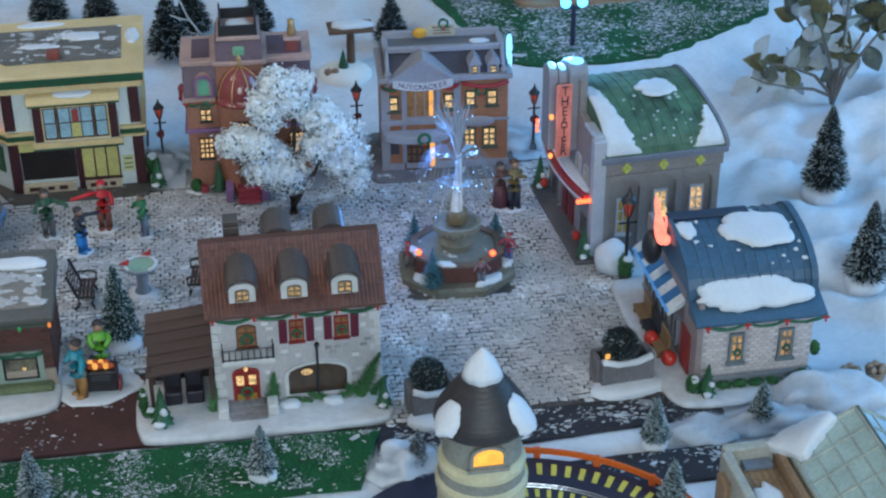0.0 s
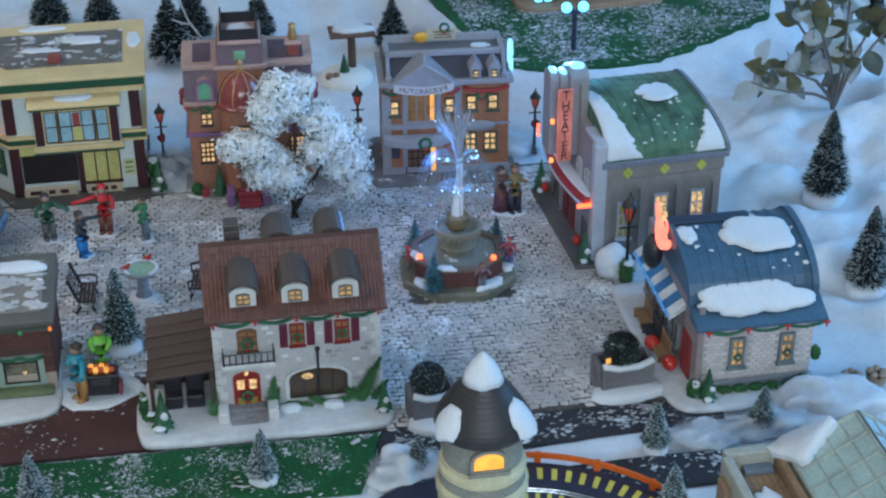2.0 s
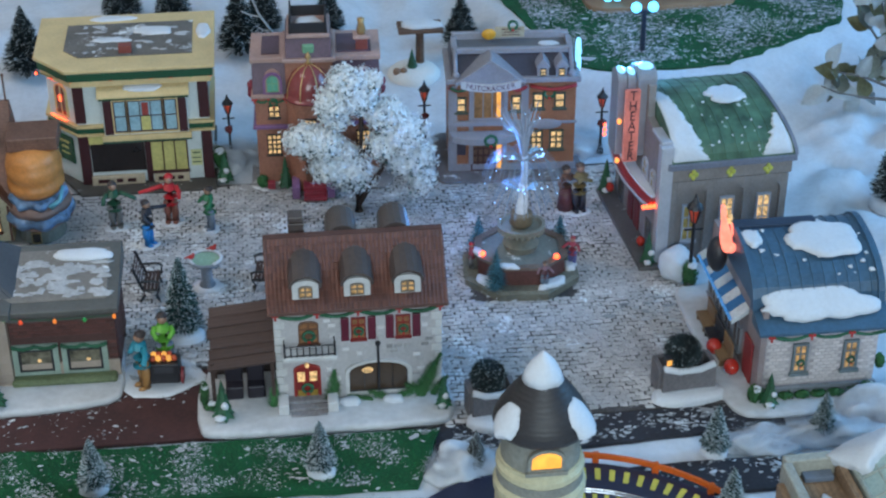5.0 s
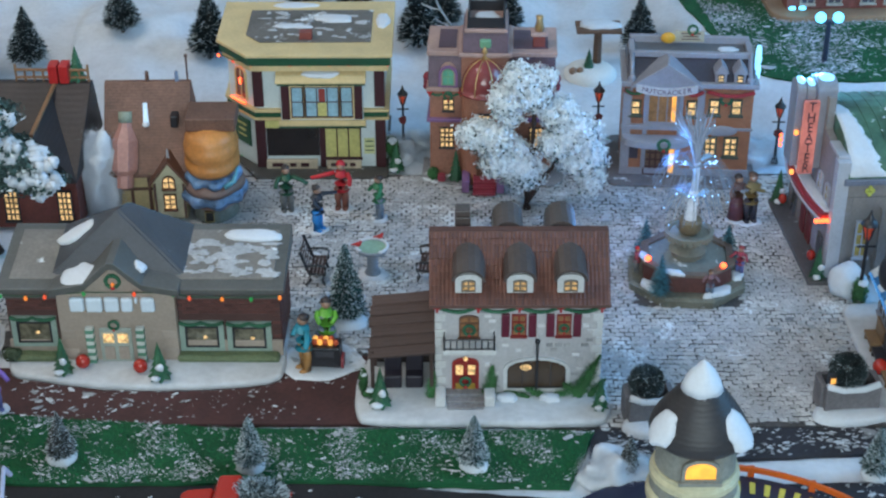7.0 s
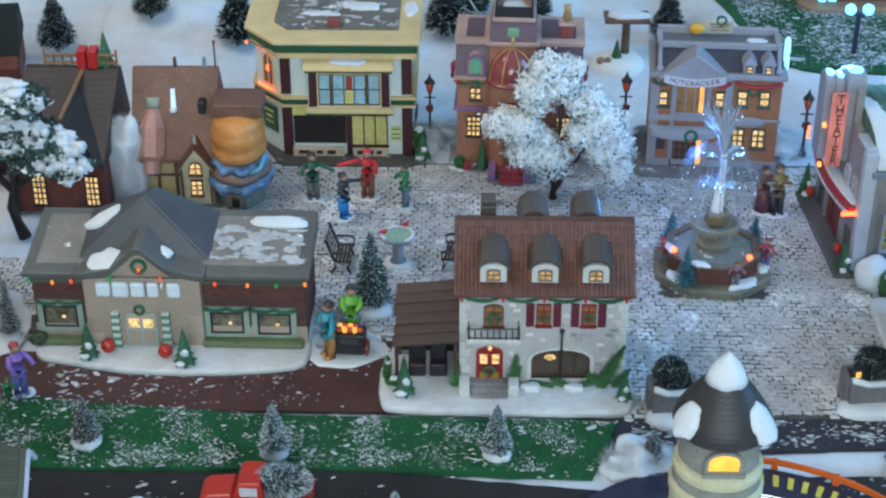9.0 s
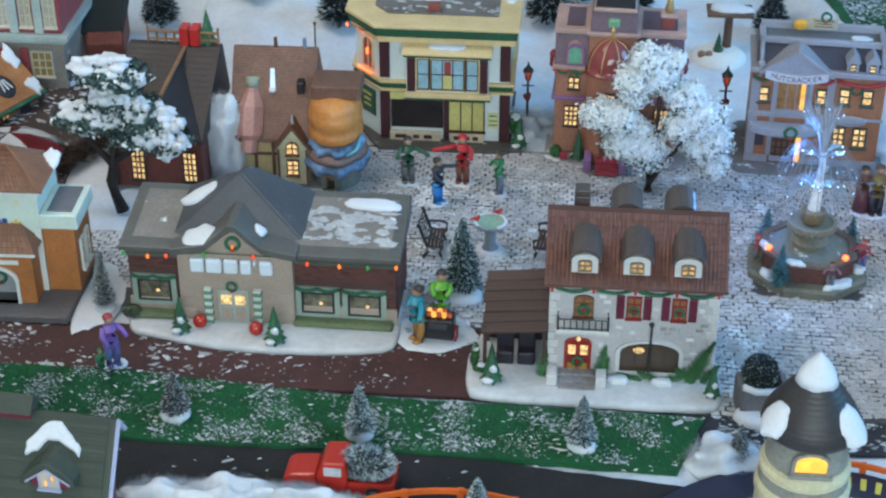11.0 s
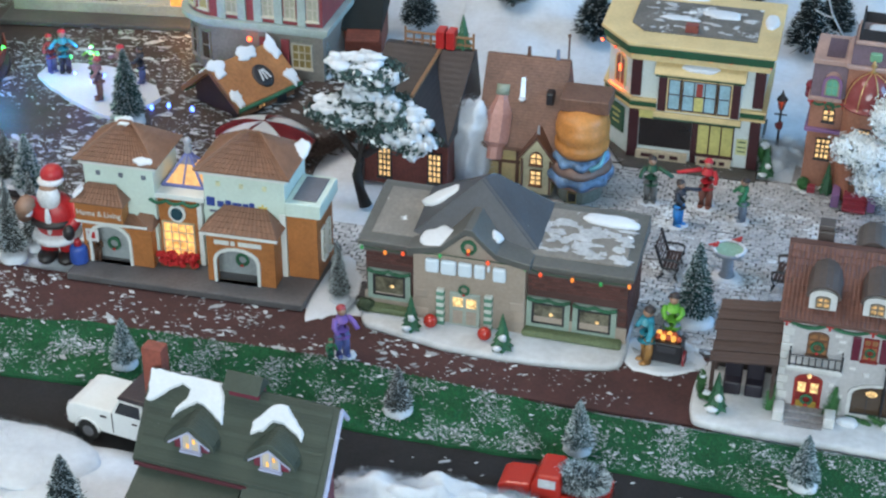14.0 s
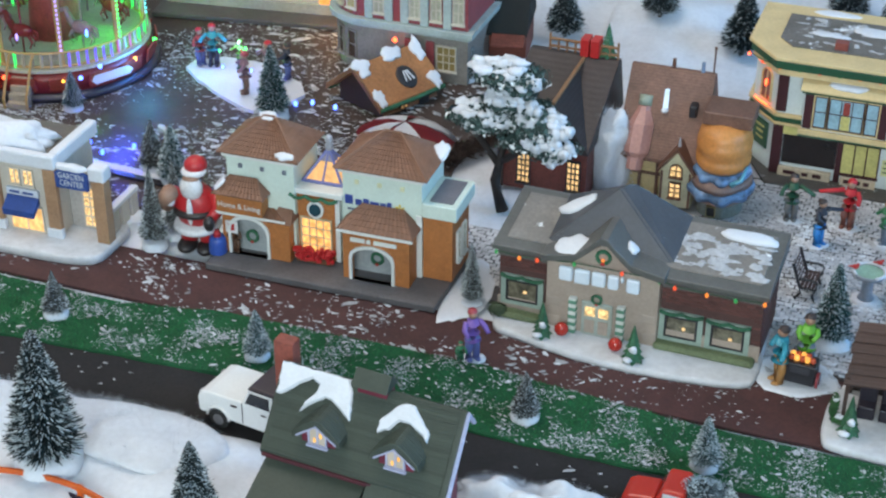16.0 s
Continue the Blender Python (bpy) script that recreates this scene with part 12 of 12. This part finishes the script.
for k, (x, y, rx, ry, rz) in enumerate(((0.170, 1.250, 0.040, 0.024, 0.022), (0.475, 1.255, 0.045, 0.020, 0.014), (0.55, 1.262, 0.05, 0.022, 0.016), (0.610, 1.29, 0.06, 0.035, 0.026), (-0.290, 1.140, 0.055, 0.022, 0.030), (-0.350, 1.140, 0.050, 0.022, 0.024), (-0.232, 1.140, 0.046, 0.018, 0.028), (-0.185, 1.136, 0.034, 0.014, 0.020), (-0.060, 1.92, 0.030, 0.025, 0.022), (0.165, 1.93, 0.05, 0.03, 0.025), (0.400, 1.905, 0.045, 0.03, 0.028), (-0.76, 1.108, 0.085, 0.042, 0.009), (-0.70, 1.098, 0.075, 0.046, 0.009), (-0.86, 1.112, 0.10, 0.042, 0.009))):
    drift(x, y, rx, ry, rz, 100 + k, max(0.0, hill(x, y)))

bm = bmnew()
ball(bm, (0, 0, 0.018), (0.022, 0.021, 0.021), 24, 0.15, 5.0)
solo("snowball", bm, COTTON, "smooth round white cotton snowball beside the lamp", "snow", pose(0.457, 1.572, 0.0), smooth=True)
bm = bmnew()
pad(bm, (0, 0, 0.0008), (1, 0, 0), (0, 1, 0), 0.050, 0.034, 0.0024, 4.0, 0.18)
solo("snow_patch", bm, SNOW, "thin white snow trodden round the food cart", "snow", pose(-0.128, 1.440, 0.0), smooth=True)
bm = bmnew()
pad(bm, (0, 0, 0.0008), (1, 0, 0), (0, 1, 0), 0.026, 0.060, 0.0022, 6.0, 0.3)
solo("snow_patch", bm, SNOW, "thin white snow between the supermarket and the store", "snow", pose(-0.506, 1.475, 0.0), smooth=True)

bm = bmnew()
rnd = random.Random(77)
ball(bm, (0, 0, 0.038), (0.030, 0.022, 0.070), 40, 0.24, 3.3)
for v in bm.verts:
    v.co += Vector((noise.noise(v.co * 60), noise.noise(v.co * 60 + Vector((9, 0, 0))), noise.noise(v.co * 60 + Vector((0, 9, 0))))) * 0.005
for _ in range(6000):
    d = Vector((rnd.gauss(0, 1), -abs(rnd.gauss(0, 1)), rnd.gauss(0, 1))).normalized()
    p = Vector((d.x * 0.030, d.y * 0.022, 0.038 + d.z * 0.070))
    e = Vector((rnd.gauss(0, 1), rnd.gauss(0, 1), rnd.gauss(0, 1))).normalized() * 0.012
    q = d.cross(e).normalized() * 0.00014
    bm.faces.new([bm.verts.new(p - q), bm.verts.new(p + q), bm.verts.new(p + e)])
solo("cotton_drift", bm, COTTON, "high tuft of cotton wool stuffed between two houses", "snow", pose(-0.422, 1.775, 0.0), "cotton drifts", "stuff", smooth=True)

# white strip edging the brown mat behind the garden shop, with a black strip before it
for name_, y0, y1, m_, lab in (("edging", 0.0, 0.013, SNOW, "white snowy strip on the brown mat"), ("edging", -0.011, -0.001, BLACK, "black strip beside the white edging")):
    bm = bmnew()
    box(bm, -0.060, y0, 0.0012, 0.075, y1, 0.005, 0.001)
    solo(name_, bm, m_, lab, "edging", pose(-1.012, 1.588, 0.0, 0, 0, -3))

# frosted twig that sticks up behind the mansion
twig_t = thing("frosted_twig", pose(0.026, 2.10, hill(0.026, 2.10)), "bare twig with frost lying against the snow", "branch")
for pts, rad in (([(0.0, 0, 0.0), (-0.002, 0, 0.070), (-0.016, 0, 0.100), (-0.031, 0, 0.125), (-0.045, 0, 0.165)], 0.0022), ([(-0.016, 0, 0.100), (-0.026, 0, 0.100), (-0.034, 0, 0.106)], 0.0013), ([(-0.028, 0, 0.120), (-0.042, 0, 0.123), (-0.055, 0, 0.130)], 0.0014)):
    bm = bmnew()
    tube(bm, pts, rad, 6, 0.6)
    part("branch", bm, mat("twig_frost", (0.40, 0.39, 0.38), rough=0.8, var=0.4, grain=300), twig_t)

rnd = random.Random(41)
for k, (x, y) in enumerate(((-0.005, 1.915), (-0.028, 1.945))):
    drift(x, y, rnd.uniform(0.022, 0.042), rnd.uniform(0.018, 0.030), rnd.uniform(0.010, 0.020), 400 + k, max(0.0, hill(x, y)) - 0.002)
# ---- ground pieces: snow scraps, felt pile and cobbles ----
def inside(px_, py_, poly):
    c = False
    for (xa, ya), (xb, yb) in zip(poly, poly[1:] + poly[:1]):
        if (ya > py_) != (yb > py_) and px_ < (xb - xa) * (py_ - ya) / (yb - ya) + xa:
            c = not c
    return c


SCRAP = mat("snow_scrap", (0.43, 0.45, 0.475), rough=0.8, var=0.4, island=0.55)


def scraps(name, poly, z, count, size, seed, label, stretch=1.6, cluster=9.0, thresh=0.0, turn=0.0):
    """Torn flakes of artificial snow that lie in loose clusters."""
    rnd = random.Random(seed)
    x0, x1 = min(p[0] for p in poly), max(p[0] for p in poly)
    y0, y1 = min(p[1] for p in poly), max(p[1] for p in poly)
    verts, faces, made, tries = [], [], 0, 0
    while made < count and tries < count * 30:
        tries += 1
        x, y = rnd.uniform(x0, x1), rnd.uniform(y0, y1)
        if not inside(x, y, poly) or noise.noise(Vector((x * cluster, y * cluster, seed))) + 0.35 * rnd.uniform(-1, 1) < thresh:
            continue
        s = size * rnd.lognormvariate(0, 0.55)
        n, a0, tilt = rnd.randint(5, 8), rnd.uniform(0, 6.28), rnd.uniform(-0.5, 0.5)
        n0 = len(verts)
        ca, sa = math.cos(turn + rnd.gauss(0, 0.5)), math.sin(turn + rnd.gauss(0, 0.5))
        for i in range(n):
            a = a0 + math.tau * i / n
            rr = s * rnd.uniform(0.45, 1.15)
            u, v = rr * stretch * math.cos(a), rr * 0.75 * math.sin(a)
            verts.append((x + u * ca - v * sa, y + u * sa + v * ca, z + 0.0006 + 0.0004 * math.sin(a) * tilt + (0.0006 * rnd.random())))
        verts.append((x, y, z + 0.0016))
        faces += [(n0 + i, n0 + (i + 1) % n, n0 + n) for i in range(n)]
        made += 1
    me = bpy.data.meshes.new(name)
    me.from_pydata(verts, [], faces)
    me.materials.append(SCRAP)
    ob = new(name, me)
    tagged(ob, label, "snow", kind="stuff")


scraps("snow_scrap", [(-1.5, 1.34), (-0.36, 1.337), (-0.30, 1.36), (-0.36, 1.41), (-0.46, 1.425), (-1.5, 1.425)], 0.001, 1150, 0.0015, 1, "torn white snow flakes strewn over the maroon road", 1.7, 16.0, 0.05)
scraps("snow_scrap", [(-0.36, 1.34), (-0.10, 1.335), (-0.10, 1.43), (-0.25, 1.42), (-0.36, 1.385)], 0.001, 170, 0.0010, 11, "few fine snow flakes on the maroon road", 1.5, 20.0, 0.0)
scraps("snow_scrap", [(-1.9, 1.55), (-0.93, 1.53), (-0.62, 1.63), (-0.62, 2.05), (-0.9, 2.15), (-1.9, 2.15)], 0.001, 4600, 0.0021, 2, "torn white snow flakes strewn over the brown mat", 2.0, 7.0, 0.0)
scraps("snow_scrap", [(-1.9, 1.55), (-0.93, 1.53), (-0.62, 1.63), (-0.62, 2.05), (-0.9, 2.15), (-1.9, 2.15)], 0.001, 15000, 0.0010, 12, "fine snow crumbs drifted over the brown mat", 1.4, 6.0, 0.16)
scraps("snow_scrap", lawn, 0.0055, 15000, 0.00058, 3, "fine white snow flakes clumped on the felt lawn", 1.3, 26.0, 0.27)
scraps("snow_scrap", lawn, 0.0055, 1500, 0.00095, 13, "torn white snow flakes scattered on the felt lawn", 1.9, 13.0, -0.05)
scraps("snow_scrap", [(0.41, 2.075), (0.50, 2.045), (0.645, 2.050), (0.845, 2.165), (0.9, 2.3), (0.75, 2.5), (0.36, 2.5)], 0.0565, 15000, 0.0010, 4, "fine white snow powder covering the far lawn", 1.3, 14.0, 0.02)
scraps("snow_scrap", [(0.42, 2.06), (0.50, 2.020), (0.64, 2.028), (0.84, 2.150), (0.9, 2.3), (0.75, 2.5), (0.37, 2.5)], 0.0565, 1500, 0.0016, 14, "torn white snow flakes on the far lawn", 1.5, 12.0, -0.08)
scraps("snow_scrap", [(0.15, 1.265), (0.49, 1.287), (0.49, 1.32), (0.16, 1.32)], 0.001, 380, 0.0015, 5, "torn white snow flakes on the black road strip", 1.6, 22.0, -0.05)
scraps("snow_scrap", [(0.27, 1.19), (0.47, 1.19), (0.487, 1.230), (0.42, 1.232), (0.28, 1.226)], 0.001, 210, 0.0015, 6, "torn white snow flakes beside the glasshouse", 1.6, 22.0, -0.1)
scraps("snow_scrap", [(-0.25, 1.44), (0.15, 1.34), (0.46, 1.33), (0.45, 1.85), (-0.27, 1.85)], 0.0030, 1500, 0.0021, 7, "loose white snow flakes on the cobbles", 1.5, 7.0, 0.02)
scraps("snow_scrap", [(-1.5, 1.15), (0.1, 1.15), (0.1, 1.23), (-1.5, 1.22)], 0.001, 160, 0.0016, 8, "few white snow flakes on the charcoal road", 1.5, 14.0, 0.1)


def pile(name, poly, z, count, seed, label):
    rnd = random.Random(seed)
    x0, x1 = min(p[0] for p in poly), max(p[0] for p in poly)
    y0, y1 = min(p[1] for p in poly), max(p[1] for p in poly)
    verts, faces = [], []
    while len(faces) < count:
        x, y = rnd.uniform(x0, x1), rnd.uniform(y0, y1)
        if not inside(x, y, poly):
            continue
        a, h = rnd.uniform(0, 6.28), rnd.uniform(0.0012, 0.0030)
        w = 0.00045
        n0 = len(verts)
        verts += [(x - w * math.cos(a), y - w * math.sin(a), z), (x + w * math.cos(a), y + w * math.sin(a), z), (x + rnd.gauss(0, 0.0012), y + rnd.gauss(0, 0.0012), z + h)]
        faces.append((n0, n0 + 1, n0 + 2))
    me = bpy.data.meshes.new(name)
    me.from_pydata(verts, [], faces)
    me.materials.append(mat("felt_pile", (0.009, 0.120, 0.038), rough=0.9, var=0.45, island=0.8))
    tagged(new(name, me), label, "grass", kind="stuff")


pile("felt_pile", [(max(x, -1.3), y) for x, y in lawn], 0.0042, 42000, 3, "short green felt pile of the front lawn")
pile("felt_pile", [(0.42, 2.06), (0.50, 2.02), (0.64, 2.03), (0.84, 2.15), (0.88, 2.3), (0.75, 2.45), (0.37, 2.45)], 0.0552, 22000, 4, "short green felt pile of the far lawn")

# cobbles: single pieces before the fountain, the rest in one sheet
COBBLE = mat("cobble", (0.51, 0.50, 0.505), rough=0.7, var=0.28, island=0.34, bump=0.3, snow=0.58, snow_scale=14)
plaza = [(-0.268, 1.455), (-0.06, 1.455), (-0.06, 1.342), (0.15, 1.325), (0.475, 1.328), (0.458, 1.857), (-0.297, 1.857), (-0.287, 1.625), (-0.615, 1.618), (-0.615, 1.502), (-0.27, 1.502)]
pavement = [o for o in scene.objects if o.name.startswith("pavement")][0]
rnd = random.Random(17)
CW, CH, G = 0.0104, 0.0074, 0.0008
shapes = []


def cobble_verts(rn):
    w, h = (CW - G) / 2 * rn.uniform(0.92, 1.0), (CH - G) / 2 * rn.uniform(0.84, 0.98)
    j = lambda: rn.uniform(-0.0010, 0.0010)
    lo = [(sx * w + j(), sy * h + j(), 0.0) for sx, sy in ((-1, -1), (1, -1), (1, 1), (-1, 1))]
    hi = [(x * 0.90, y * 0.87, 0.0007) for x, y, _ in lo]
    return lo + hi


CF = [(4, 5, 6, 7), (0, 1, 5, 4), (1, 2, 6, 5), (2, 3, 7, 6), (3, 0, 4, 7)]
for k in range(6):
    me = bpy.data.meshes.new("cobble")
    me.from_pydata(cobble_verts(rnd), [], CF)
    me.materials.append(COBBLE)
    shapes.append(me)
verts, faces, singles = [], [], 0
for jj in range(int((1.857 - 1.32) / CH)):
    y = 1.326 + CH * jj
    for ii in range(int((0.475 + 0.62) / CW)):
        x = -0.618 + CW * (ii + 0.5 * (jj % 2)) + 0.0016 * noise.noise(Vector((ii * 0.7, jj * 0.9, 2)))
        yy = y + 0.0030 * noise.noise(Vector((ii * 0.30, jj * 0.25, 5)))
        if not inside(x, yy, plaza) or (-0.09 < x < 0.165 and 1.36 < yy < 1.46) or (0.215 < x < 0.335 and 1.545 < yy < 1.655):
            continue
        if 0.225 < x < 0.375 and 1.335 < yy < 1.475 and singles < 300:
            ob = new("cobble", shapes[rnd.randrange(6)])
            ob.parent = pavement
            ob.matrix_local = pose(x, yy, 0.0013, 0, 0, rnd.uniform(-5, 5))
            singles += 1
        else:
            n0 = len(verts)
            verts += [(x + a, yy + b, 0.0013 + c) for a, b, c in cobble_verts(rnd)]
            faces += [tuple(n0 + q for q in f) for f in CF]
me = bpy.data.meshes.new("cobble_sheet")
me.from_pydata(verts, [], faces)
me.materials.append(COBBLE)
ob = new("cobble_sheet", me)
ob.parent = pavement
tagged(ob, "grey cobbles dusted with snow", kind="stuff")

# fine grey snow dust trodden into the joints, in drifting patches
verts, faces = [], []
for _ in range(70000):
    x, y = rnd.uniform(-0.29, 0.475), rnd.uniform(1.33, 1.857)
    d = noise.noise(Vector((x * 16, y * 13, 3.0))) + 0.5 * noise.noise(Vector((x * 45, y * 40, 8.0)))
    if d < rnd.uniform(-0.10, 0.34) or not inside(x, y, plaza) or (-0.09 < x < 0.165 and 1.36 < y < 1.46) or (0.215 < x < 0.335 and 1.545 < y < 1.655):
        continue
    n0, rr, a = len(verts), rnd.uniform(0.0007, 0.0019), rnd.uniform(0, 6.28)
    z = 0.0021 + rnd.uniform(0, 0.0003)
    for q in range(5):
        w = rr * rnd.uniform(0.6, 1.2)
        verts.append((x + w * math.cos(a + 1.257 * q), y + w * math.sin(a + 1.257 * q), z))
    faces.append(tuple(range(n0, n0 + 5)))
me = bpy.data.meshes.new("snow_dust")
me.from_pydata(verts, [], faces)
me.materials.append(mat("trodden_dust", (0.46, 0.46, 0.475), rough=0.8, var=0.15, island=0.2))
tagged(new("snow_dust", me), "fine grey snow dust trodden over the cobbles", "snow", kind="stuff")
